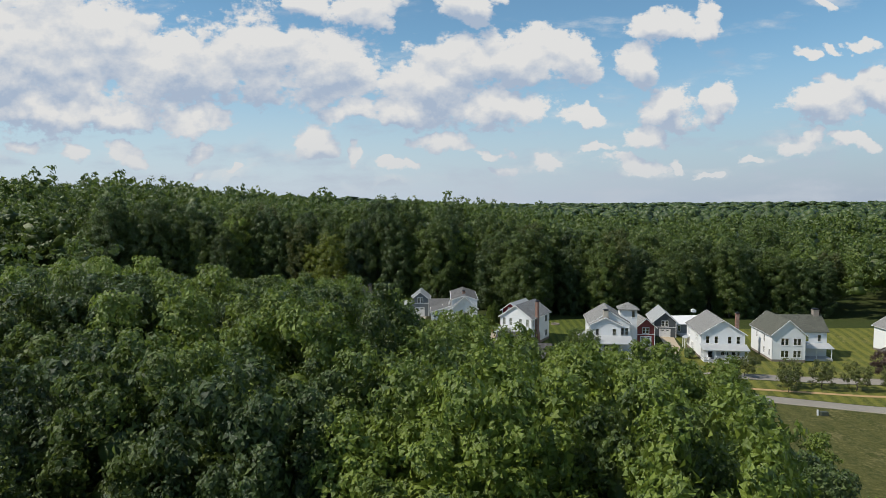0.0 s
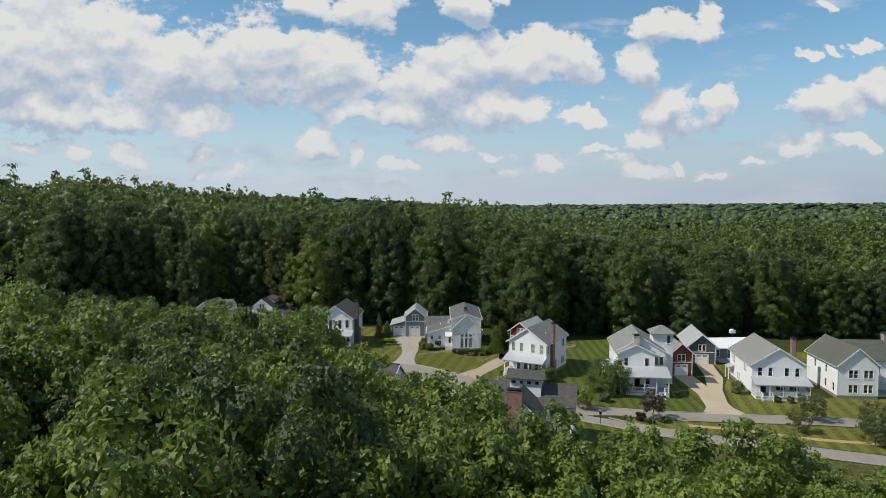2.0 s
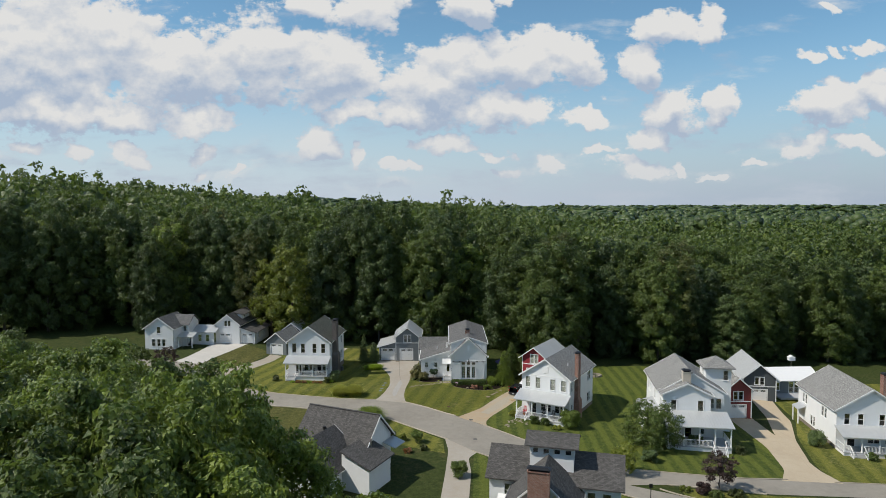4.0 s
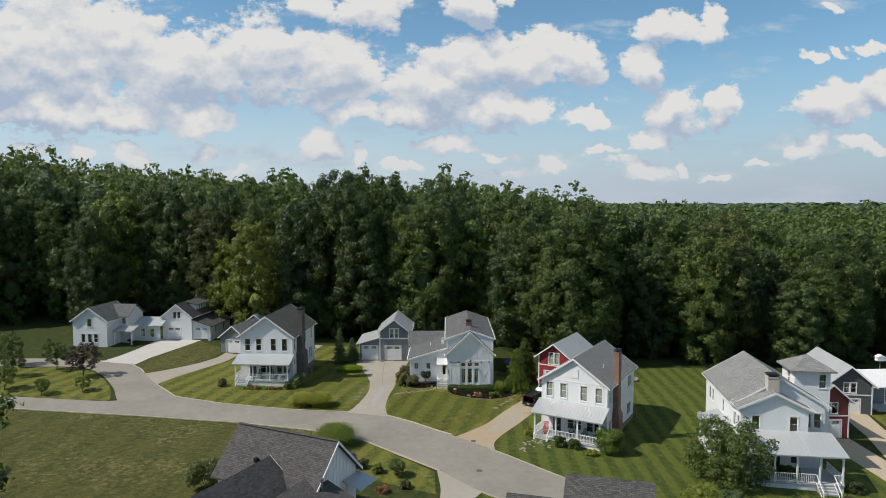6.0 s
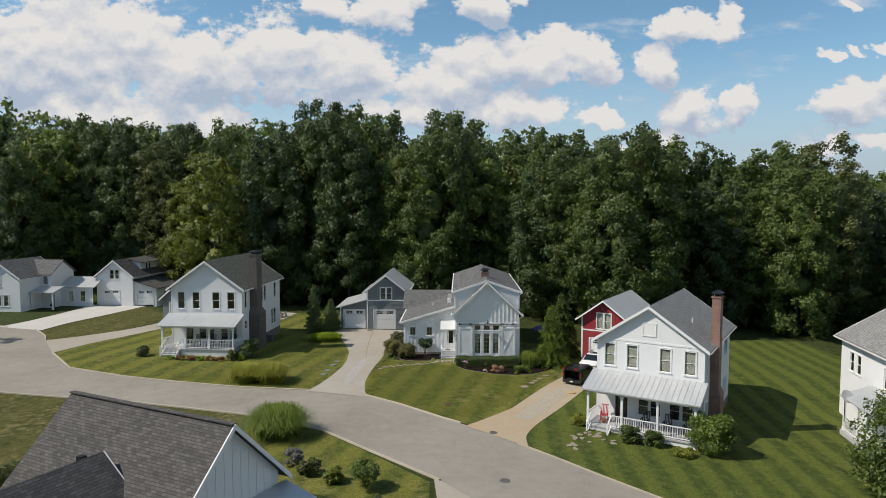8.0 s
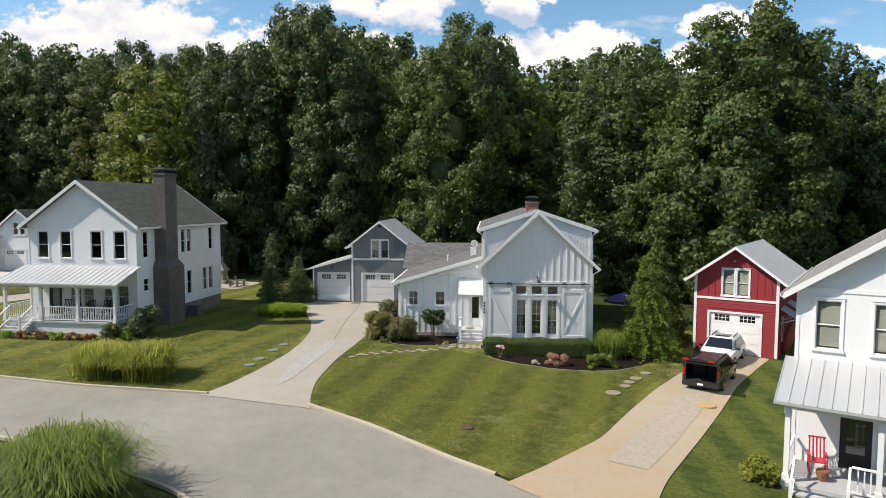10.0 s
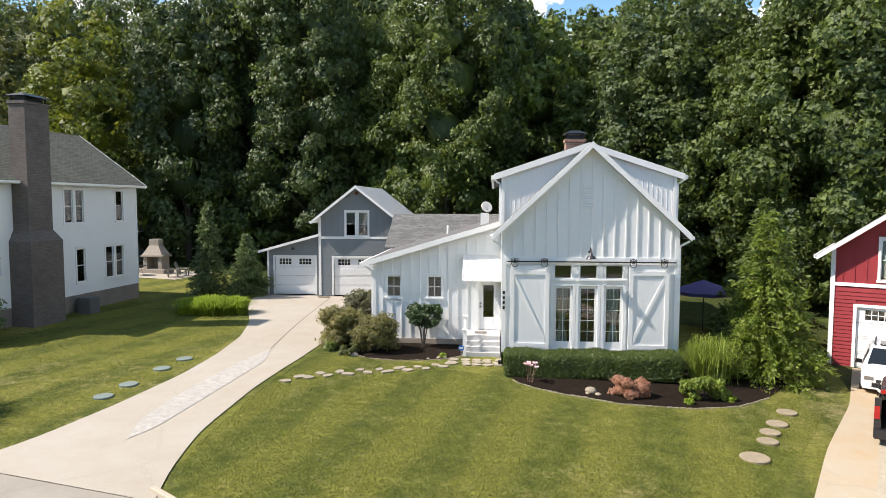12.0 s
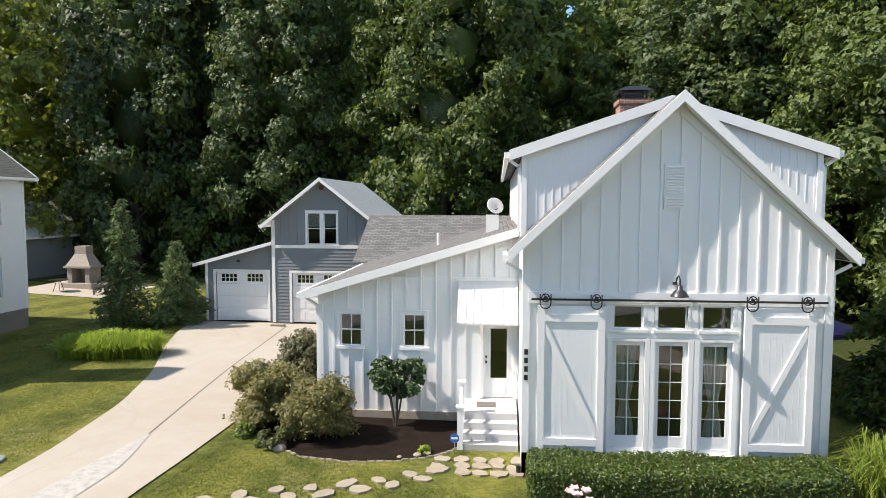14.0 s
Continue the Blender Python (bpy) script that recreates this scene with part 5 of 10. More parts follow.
        # dormer front: a wall of narrow boards above the front roof
        xa = 0.0 if sg < 0 else w
        wall_pts = Solid()
        xin = w / 2 + sg * 0.35
        zin = zr - 0.35 * (zr - ze) / (w / 2) - 0.1
        tri = [(xa, ze - 0.05), (xin, zin), (xin, zl + sl * (w / 2 - 0.35)), (xa, zl)]
        part("dormer_wall", wall_pts.prism(tri if sg < 0 else tri[::-1], 0.72, 0.86), WHITE, h)
        for i in range(1, 16):
            x = w / 2 + sg * (0.4 + i * 0.18)
            z0 = zr - abs(x - w / 2) * (zr - ze) / (w / 2) + 0.12
            z1 = zl + sl * (w / 2 - abs(x - w / 2)) - 0.02
            if z1 > z0 + 0.05:
                part("batten", Solid().box(x - 0.010, x + 0.010, 0.710, 0.722, z0, z1), TRIM, h)
        part("corner_board", Solid().box(xa - 0.05 if sg < 0 else xa - 0.07, xa + 0.07 if sg < 0 else xa + 0.05, 0.67, 0.80, ze + 0.1, zl), TRIM, h)
        # spouts
        sp = Solid().bar((xe + sg * 0.05, 0.75, ze2 - 0.02), (xa + sg * 0.1, 0.75, ze2 - 0.22), 0.07)
        sp.bar((xa + sg * 0.1, 0.75, ze2 - 0.2), (xa + sg * 0.1, 0.75, ze + 0.2), 0.07)
        part("downspout", sp, TRIM, h)
        xe3 = xa + sg * 0.40
        sp = Solid().bar((xe3, 0.05, ze - 0.42), (xa + sg * 0.07, 0.10, ze - 0.62), 0.07)
        sp.bar((xa + sg * 0.07, 0.10, ze - 0.6), (xa + sg * 0.07, 0.10, -0.5 if sg > 0 else 3.6), 0.07)
        part("downspout", sp, TRIM, h)
    part("roof", s, SHINGLE_GREY, h, "low-pitched grey shingle roof over the dormers")
    sl2 = (zr - ze) / (w / 2)
    for sg in (-1, 1):
        xe, zz = w / 2 + sg * (w / 2 + 0.36), ze - sl2 * 0.36
        b = Solid().hexa([(xe, -0.39, zz - 0.07), (w / 2, -0.39, zr - 0.07), (w / 2, -0.31, zr - 0.07), (xe, -0.31, zz - 0.07), (xe, -0.39, zz + 0.17), (w / 2, -0.39, zr + 0.17), (w / 2, -0.31, zr + 0.17), (xe, -0.31, zz + 0.17)])
        part("rake_board", b, TRIM, h, "white barge board")
        b = Solid().hexa([(xe, -0.31, zz - 0.02), (w / 2, -0.31, zr - 0.02), (w / 2, -0.02, zr - 0.02), (xe, -0.02, zz - 0.02), (xe, -0.31, zz), (w / 2, -0.31, zr), (w / 2, -0.02, zr), (xe, -0.02, zz)])
        part("soffit", b, TRIM, h)
        part("gutter", Solid().box(min(xe, xe + sg * 0.1), max(xe, xe + sg * 0.1), -0.33, 0.75, zz - 0.02, zz + 0.1), TRIM, h)
        x0 = 0 if sg < 0 else w - 0.13
        part("corner_board", Solid().box(x0 - (0.025 if sg < 0 else 0), x0 + 0.13 + (0.025 if sg > 0 else 0), -0.03, 0.1, -0.6, ze + 0.05), TRIM, h)
        b = Solid().hexa([(w / 2 + sg * (w / 2 - 0.02), -0.026, ze - 0.12), (w / 2 + sg * 0.02, -0.026, zr - 0.30), (w / 2 + sg * 0.02, 0, zr - 0.30), (w / 2 + sg * (w / 2 - 0.02), 0, ze - 0.12),
                          (w / 2 + sg * (w / 2 - 0.02), -0.026, ze - 0.01), (w / 2 + sg * 0.02, -0.026, zr - 0.12), (w / 2 + sg * 0.02, 0, zr - 0.12), (w / 2 + sg * (w / 2 - 0.02), 0, ze - 0.01)])
        part("frieze_board", b, TRIM, h)
    part("band_board", Solid().box(0.1, w - 0.1, -0.045, 0, 3.46, 3.62), TRIM, h)
    part("band_board", Solid().box(0.1, w - 0.1, -0.05, 0, 3.36, 3.46), TRIM, h)
    for i in range(1, 16):
        x = i * 0.41
        z1 = ze + (zr - ze) * (1 - abs(x - w / 2) / (w / 2)) - 0.25
        if z1 > 3.8:
            part("batten", Solid().box(x - 0.024, x + 0.024, -0.034, 0.002, 3.62, z1), TRIM, h)
    # louvred vent
    v = part("vent", Solid().box(2.93, 3.37, -0.035, 0.0, 5.40, 6.36), TRIM, h, "white louvred gable vent")
    for i in range(15):
        part("louvre", Solid().hexa([(2.97, -0.06, 5.44 + i * 0.06), (3.33, -0.06, 5.44 + i * 0.06), (3.33, -0.035, 5.47 + i * 0.06), (2.97, -0.035, 5.47 + i * 0.06),
                                     (2.97, -0.06, 5.455 + i * 0.06), (3.33, -0.06, 5.455 + i * 0.06), (3.33, -0.035, 5.485 + i * 0.06), (2.97, -0.035, 5.485 + i * 0.06)]), TRIM, v)
    # barn door rail with hangers
    rail = part("door_rail", Solid().box(0.16, w - 0.12, -0.14, -0.125, 3.44, 3.485), BLACK, h, "black iron sliding door rail")
    for x in np.linspace(0.3, w - 0.3, 19):
        part("bolt", Solid().tube((x, -0.15, 3.46), (x, -0.045, 3.46), 0.015, n=6), BLACK, rail)
    for x in (0.46, 1.54, 4.77, 5.88):
        hg = Solid()
        for i in range(12):
            a, b = 2 * math.pi * i / 12, 2 * math.pi * (i + 1) / 12
            hg.bar((x + 0.085 * math.cos(a), -0.165, 3.50 + 0.085 * math.sin(a)), (x + 0.085 * math.cos(b), -0.165, 3.50 + 0.085 * math.sin(b)), 0.022)
        hg.tube((x, -0.18, 3.50), (x, -0.15, 3.50), 0.04, n=10)
        for a in range(4):
            hg.bar((x, -0.165, 3.5), (x + 0.08 * math.cos(a * math.pi / 2 + 0.4), -0.165, 3.5 + 0.08 * math.sin(a * math.pi / 2 + 0.4)), 0.018)
        for sg in (-1, 1):
            hg.box(x + sg * 0.115 - 0.012, x + sg * 0.115 + 0.012, -0.17, -0.155, 3.36, 3.58)
        for i in range(8):
            a, b = math.pi + math.pi * i / 8, math.pi + math.pi * (i + 1) / 8
            hg.bar((x + 0.115 * math.cos(a), -0.165, 3.38 + 0.115 * math.sin(a)), (x + 0.115 * math.cos(b), -0.165, 3.38 + 0.115 * math.sin(b)), 0.022)
        part("hanger", hg, BLACK, rail, "round iron door hanger")
    # sliding doors
    for x0, x1, sg in ((0.30, 1.74, 1), (4.64, 6.08, -1)):
        dr = part("barn_door", Solid().box(x0, x1, -0.10, -0.06, 0.12, 3.32), WHITE, h, "white sliding barn door with a diagonal brace")
        fr = ((x0, x0 + 0.15, 0.12, 3.32), (x1 - 0.15, x1, 0.12, 3.32), (x0 + 0.15, x1 - 0.15, 0.24, 0.40), (x0 + 0.15, x1 - 0.15, 2.98, 3.14))
        for a, b, z0, z1 in fr:
            part("door_rail_board", Solid().box(a, b, -0.135, -0.10, z0, z1), TRIM, dr)
        xa, xb = (x0 + 0.16, x1 - 0.16) if sg > 0 else (x1 - 0.16, x0 + 0.16)
        part("brace", Solid().hexa([(xb, -0.13, 0.40), (xb - sg * 0.0, -0.10, 0.40), (xa, -0.10, 2.98 - 0.25), (xa, -0.13, 2.98 - 0.25), (xb, -0.13, 0.66), (xb, -0.10, 0.66), (xa, -0.10, 2.98), (xa, -0.13, 2.98)]), TRIM, dr)
        for i in range(1, 9):
            x = x0 + 0.15 + (x1 - x0 - 0.3) * i / 9
            part("bead", Solid().box(x - 0.004, x + 0.004, -0.102, -0.10, 0.4, 2.98), TRIM, dr)
    for x in (1.82, 2.695, 3.615, 4.50):
        part("mullion_board", Solid().box(x - 0.07, x + 0.09, -0.03, 0.0, 0.1, 3.36), TRIM, h)
    part("head_board", Solid().box(1.75, 4.60, -0.034, 0, 2.63, 2.76), TRIM, h)
    part("plinth", Solid().box(-0.02, w + 0.02, -0.03, 0.02, -0.7, 0.02), STONE, h)
    # barn lamp on its gooseneck
    lamp = part("barn_lamp", Solid().lathe((3.2, -0.42, 3.60), [(0.19, 0.0), (0.185, 0.015), (0.13, 0.10), (0.06, 0.15), (0.05, 0.23), (0.02, 0.25)], 16), plain("dark galvanised shade", (0.05, 0.05, 0.055), 0.4, 0.6), h, "dark metal gooseneck barn lamp", smooth=True)
    neck = Solid()
    pts = [(3.2, -0.42, 3.83), (3.2, -0.42, 3.95), (3.2, -0.32, 4.02), (3.2, -0.2, 3.98), (3.2, -0.13, 3.86), (3.2, -0.02, 3.82)]
    for a, b in zip(pts, pts[1:]):
        neck.tube(a, b, 0.018, n=6)
    part("gooseneck", neck.lathe((3.2, -0.03, 3.80), [(0.05, 0), (0.05, 0.06)], 8), BLACK, lamp)
    chimney(h, BRICK, 2.74, 3.54, 4.2, 4.9, 6.5, 8.25, label="red brick chimney with a black cap")
    # house number, as plain bars
    for i in range(4):
        part("number_bar", Solid().box(0.02, 0.10, -0.045, -0.03, 2.22 - i * 0.19, 2.34 - i * 0.19), BLACK, h)
    part("boot_pipe", Solid().tube((-0.08, 0.02, -0.7), (-0.08, 0.02, -0.3), 0.055, n=10), BLACK, h)

    # entry wing
    wx0, wy = -5.5, 3.35
    z_l, z_r = 3.09, 4.74
    win = [(0.89, 1.58, 0.60, 0.90), (2.655, 1.58, 0.60, 0.90)]
    dx = 4.97
    wall(h, "wall", WHITE, (wx0, wy), (0, wy), -0.7, [(0, z_l), (5.5, z_r)], openings_for(win) + [(dx - 0.42, dx + 0.42, 0.2, 2.3)], label="white board-and-batten wing wall")
    for s, z, ww, hh in win:
        window(h, wall_pose((wx0, wy), (0, wy), s, z), ww, hh, 2, 2, casing=0.08)
    panel_door(h, pose(wx0 + dx, wy, 0.2), 0.84, 2.1)
    for i in range(1, 15):
        x = i * 0.406
        z1 = z_l + (z_r - z_l) * x / 5.5 - 0.06
        skip = any(abs(x - s) < ww / 2 + 0.12 for s, z, ww, hh in win)
        if abs(x - dx) < 0.55:
            part("batten", Solid().box(wx0 + x - 0.022, wx0 + x + 0.022, wy - 0.032, wy + 0.002, 2.65, z1), TRIM, h)
        elif skip:
            part("batten", Solid().box(wx0 + x - 0.022, wx0 + x + 0.022, wy - 0.032, wy + 0.002, 2.56, z1), TRIM, h)
            part("batten", Solid().box(wx0 + x - 0.022, wx0 + x + 0.022, wy - 0.032, wy + 0.002, -0.22, 1.46), TRIM, h)
        else:
            part("batten", Solid().box(wx0 + x - 0.022, wx0 + x + 0.022, wy - 0.032, wy + 0.002, -0.22, z1), TRIM, h)
    part("band_board", Solid().box(wx0 + 1.0, 0, wy - 0.03, wy, 3.42, 3.52), TRIM, h)
    part("corner_board", Solid().box(wx0 - 0.02, wx0 + 0.11, wy - 0.03, wy + 0.1, -0.22, z_l + 0.05), TRIM, h)
    wall(h, "wall", WHITE, (wx0, wy + 8), (wx0, wy), -0.7, z_l)
    wall(h, "wall", WHITE, (0, wy + 8), (wx0, wy + 8), -0.3, z_l)
    m = (z_r - z_l) / 5.5
    yb = wy + 8.3
    s = Solid().hexa([(wx0 - 0.42, wy - 0.3, z_l - 0.42 * m), (0.0, wy - 0.3, z_r), (0.0, yb, z_r), (wx0 - 0.42, yb, z_l - 0.42 * m), (wx0 - 0.42, wy - 0.3, z_l - 0.42 * m + 0.13), (0.0, wy - 0.3, z_r + 0.13), (0.0, yb, z_r + 0.13), (wx0 - 0.42, yb, z_l - 0.42 * m + 0.13)])
    part("roof", s, SHINGLE_GREY, h, "grey shingle lean-to roof of the wing")
    b = Solid().hexa([(wx0 - 0.42, wy - 0.35, z_l - 0.42 * m - 0.08), (-0.02, wy - 0.35, z_r - 0.08), (-0.02, wy - 0.3, z_r - 0.08), (wx0 - 0.42, wy - 0.3, z_l - 0.42 * m - 0.08), (wx0 - 0.42, wy - 0.35, z_l - 0.42 * m + 0.145), (-0.02, wy - 0.35, z_r + 0.145), (-0.02, wy - 0.3, z_r + 0.145), (wx0 - 0.42, wy - 0.3, z_l - 0.42 * m + 0.145)])
    part("rake_board", b, TRIM, h)
    part("gutter", Solid().box(wx0 - 0.54, wx0 - 0.42, wy - 0.35, yb, z_l - 0.42 * m - 0.02, z_l - 0.42 * m + 0.11), TRIM, h)
    part("downspout", Solid().bar((wx0 - 0.46, wy + 0.05, z_l - 0.15), (wx0 - 0.06, wy + 0.06, z_l - 0.42), 0.07).bar((wx0 - 0.06, wy + 0.06, z_l - 0.4), (wx0 - 0.06, wy + 0.06, 0.1), 0.07), TRIM, h)
    # link roof to the garage behind
    yk = 15.2
    s = Solid().slab((wx0 - 0.9, yk - 3.6, 3.15), (0.0, yk - 3.6, 3.15), (0.0, yk, 4.95), (wx0 - 0.9, yk, 4.95), 0.13)
    s.slab((wx0 - 0.9, yk, 4.95), (0.0, yk, 4.95), (0.0, yk + 3.6, 3.15), (wx0 - 0.9, yk + 3.6, 3.15), 0.13)
    part("roof", s, SHINGLE_GREY, h, "grey shingle roof of the link")
    wall(h, "wall", GREY_SIDING, (wx0 - 0.8, yk - 3.2), (0, yk - 3.2), -0.3, 3.1)
    # awning over the door, its steps and rail
    aw = part("awning", Solid().slab((-1.62, 2.5, 2.42), (-0.03, 2.5, 2.42), (-0.03, wy, 3.42), (-1.62, wy, 3.42), 0.05), WHITE_METAL, h, "white ribbed metal awning")
    for i in range(9):
        x = -1.6 + i * 1.55 / 8
        part("rib", Solid().bar((x, 2.5, 2.435), (x, wy, 3.435), 0.025), WHITE_METAL, aw)
    part("awning_bracket", Solid().bar((-1.55, wy, 2.55), (-1.55, 2.55, 2.45), 0.04), TRIM, h)
    part("stoop", Solid().box(-1.45, -0.05, wy - 1.25, wy, -0.8, 0.18), PORCH_FLOOR, h, "pale grey stoop boards")
    for i, z in enumerate((0.01, -0.16, -0.33)):
        part("step", Solid().box(-1.4, -0.05, wy - 1.25 - 0.28 * (i + 1), wy - 1.25 - 0.28 * i + 0.02, -0.8, z), PORCH_FLOOR, h)
    part("newel", Solid().box(-1.53, -1.39, wy - 1.30, wy - 1.16, -0.7, 0.95).box(-1.56, -1.36, wy - 1.33, wy - 1.13, 0.95, 1.01), TRIM, h)
    part("newel", Solid().box(-1.53, -1.39, wy - 2.1, wy - 1.96, -0.7, 0.55).box(-1.56, -1.36, wy - 2.13, wy - 1.93, 0.55, 0.6), TRIM, h)
    part("handrail", Solid().bar((-1.46, wy - 1.2, 0.86), (-1.46, wy - 2.0, 0.48), 0.07).bar((-1.46, wy - 1.2, 0.3), (-1.46, wy - 2.0, -0.08), 0.05), TRIM, h)
    part("mat", Solid().box(-1.1, -0.6, wy - 0.75, wy - 0.35, 0.18, 0.195), plain("door mat", (0.13, 0.12, 0.10), 0.95), h, "grey door mat")
    part("foundation", Solid().box(wx0 - 0.01, -1.5, wy - 0.06, wy, -0.8, -0.22), STONE, h, "rough stone foundation")
    part("roof_vent", Solid().tube((-2.6, 8.0, 4.0), (-2.6, 8.0, 4.5), 0.06, n=8), TRIM, h)
    part("roof_box", Solid().box(-0.95, -0.55, 6.3, 6.7, 4.5, 5.15), TRIM, h, "white roof vent box")
    return h


main_house()
dish = thing("satellite_dish", pose(2.35, 175.4, 5.15), "small white satellite dish on the wing roof", "satellite dish")
part("bowl", Solid().lathe((0, 0, 0), [(0.05, 0.0), (0.18, 0.03), (0.27, 0.09), (0.28, 0.10), (0.26, 0.11), (0.05, 0.03)], 14), plain("pale grey dish", (0.55, 0.55, 0.55), 0.5), dish, at=pose(0, 0, 0.25, 65, 0, 25), smooth=True)
part("mast", Solid().tube((0, 0.06, -0.1), (0, 0.06, 0.25), 0.025, n=8), BLACK, dish)
part("arm", Solid().bar((0, 0, 0.15), (0.12, -0.3, 0.2), 0.025), BLACK, dish)


def lap_siding(parent, material, p0, p1, z0, z1, gaps=(), n_h=0.16):
    """Lapped boards along a wall, each one a piece; gaps: (from, to, top) left for doors."""
    p0, p1 = Vector(p0), Vector(p1)
    length = (p1 - p0).length
    rows_n = int((z1 - z0) / n_h)
    for i in range(rows_n):
        za, zb = z0 + i * n_h, z0 + (i + 1) * n_h
        spans, a = [], 0.0
        for g0, g1, gt in sorted(gaps):
            if za < gt:
                spans.append((a, g0))
                a = g1
        spans.append((a, length))
        for s0, s1 in spans:
            if s1 - s0 < 0.05:
                continue
            me = shared(("lap", round(s1 - s0, 2), n_h, material.name), lambda: Solid().hexa([(0, -0.035, 0), (s1 - s0, -0.035, 0), (s1 - s0, 0.0, 0), (0, 0.0, 0), (0, -0.012, n_h), (s1 - s0, -0.012, n_h), (s1 - s0, 0, n_h), (0, 0, n_h)]).mesh("board", material))
            part("board", me, None, parent, at=wall_pose(p0, p1, s0, za))


def grey_garage():
    g0 = 0.0
    h = thing("garage", pose(-8.35, 185.3, -0.27), "grey garage with a gabled loft, lean-to bay and pale metal roof", "garage")
    w, d, ze, zr = 4.9, 9.0, 4.93, 6.85
    wins = [(2.05, 3.8, 0.62, 1.5), (2.85, 3.8, 0.62, 1.5)]
    wall(h, "wall", GREY_SIDING, (0, 0), (w, 0), -0.3, [(0, ze), (w / 2, zr), (w, ze)], openings_for(wins) + [(0.95, 3.55, -0.3, 2.4)])
    for s, z, ww, hh in wins:
        window(h, pose(s, 0, z), ww, hh, 1, 2, casing=0.09, blind=0.45)
    garage_door(h, pose(2.25, 0, 0.0), 2.6, 2.4)
    # black sheet added behind the door in place of the dim interior
    part("wall_lining", Solid().box(0.2, w - 0.2, 0.5, 0.55, 0, 2.4), BLACK_PLASTIC, h)
    lap_siding(h, GREY_SIDING, (0.12, 0), (w - 0.12, 0), 0.02, 3.58, [(0.7, 3.56, 2.54)])
    part("band_board", Solid().box(0, w, -0.05, 0, 3.60, 3.75), TRIM, h)
    for x in (0, w - 0.12):
        part("corner_board", Solid().box(x - 0.02, x + 0.14, -0.055, 0.1, 0, ze + 0.02), TRIM, h)
    for i in range(1, 12):
        x = i * w / 12
        if abs(x - 2.45) > 0.85:
            part("batten", Solid().box(x - 0.02, x + 0.02, -0.022, 0.002, 3.75, ze + (zr - ze) * (1 - abs(x - w / 2) / (w / 2)) - 0.05), GREY_SIDING, h)
    wall(h, "wall", GREY_SIDING, (w, 0), (w, d), -0.3, ze)
    wall(h, "wall", GREY_SIDING, (w, d), (0, d), -0.3, [(0, ze), (w / 2, zr), (w, ze)])
    wall(h, "wall", GREY_SIDING, (0, d), (0, 0), -0.3, ze)
    gable_roof(h, METAL, 0, w, 0, d, ze, zr, side=0.42, front=0.4, back=0.3, th=0.09, seams=0.45, label="pale standing-seam metal roof")
    part("gable_light", Solid().tube((w / 2, -0.1, zr - 0.35), (w / 2, -0.02, zr - 0.35), 0.12, n=10), plain("rusted lamp", (0.12, 0.04, 0.02), 0.7), h)
    # lean-to bay
    lx = -3.45
    wall(h, "wall", GREY_SIDING, (lx, 0.25), (0, 0.25), -0.3, [(0, 2.85), (3.45, 3.8)], [(0.5, 3.1, -0.3, 2.4)])
    garage_door(h, pose(lx + 1.8, 0.25, 0.0), 2.6, 2.4)
    # the bay's inner darkness, again an added black sheet
    part("wall_lining", Solid().box(lx + 0.3, -0.1, 0.8, 0.85, 0, 2.3), BLACK_PLASTIC, h)
    lap_siding(h, GREY_SIDING, (lx + 0.1, 0.25), (0, 0.25), 0.02, 2.55, [(0.26, 3.12, 2.54)])
    wall(h, "wall", GREY_SIDING, (lx, d - 1), (lx, 0.25), -0.3, 2.85)
    wall(h, "wall", GREY_SIDING, (0, d - 1), (lx, d - 1), -0.3, [(0, 3.7), (3.45, 2.85)])
    part("corner_board", Solid().box(lx - 0.02, lx + 0.1, 0.2, 0.32, 0, 2.85), TRIM, h)
    m = (3.8 - 2.85) / 3.45
    part("roof", Solid().slab((lx - 0.5, -0.1, 2.85 - 0.5 * m + 0.1), (0, -0.1, 3.91), (0, d - 0.7, 3.91), (lx - 0.5, d - 0.7, 2.85 - 0.5 * m + 0.1), 0.09), METAL, h, "pale metal lean-to roof")
    part("rake_board", Solid().hexa([(lx - 0.5, -0.15, 2.85 - 0.5 * m - 0.05), (0, -0.15, 3.76), (0, -0.1, 3.76), (lx - 0.5, -0.1, 2.85 - 0.5 * m - 0.05), (lx - 0.5, -0.15, 2.85 - 0.5 * m + 0.11), (0, -0.15, 3.92), (0, -0.1, 3.92), (lx - 0.5, -0.1, 2.85 - 0.5 * m + 0.11)]), TRIM, h)
    part("wall_lamp", Solid().lathe((-1.75, 0.08, 2.9), [(0.11, 0), (0.1, 0.02), (0.05, 0.1), (0.02, 0.14)], 10), BLACK, h)


grey_garage()


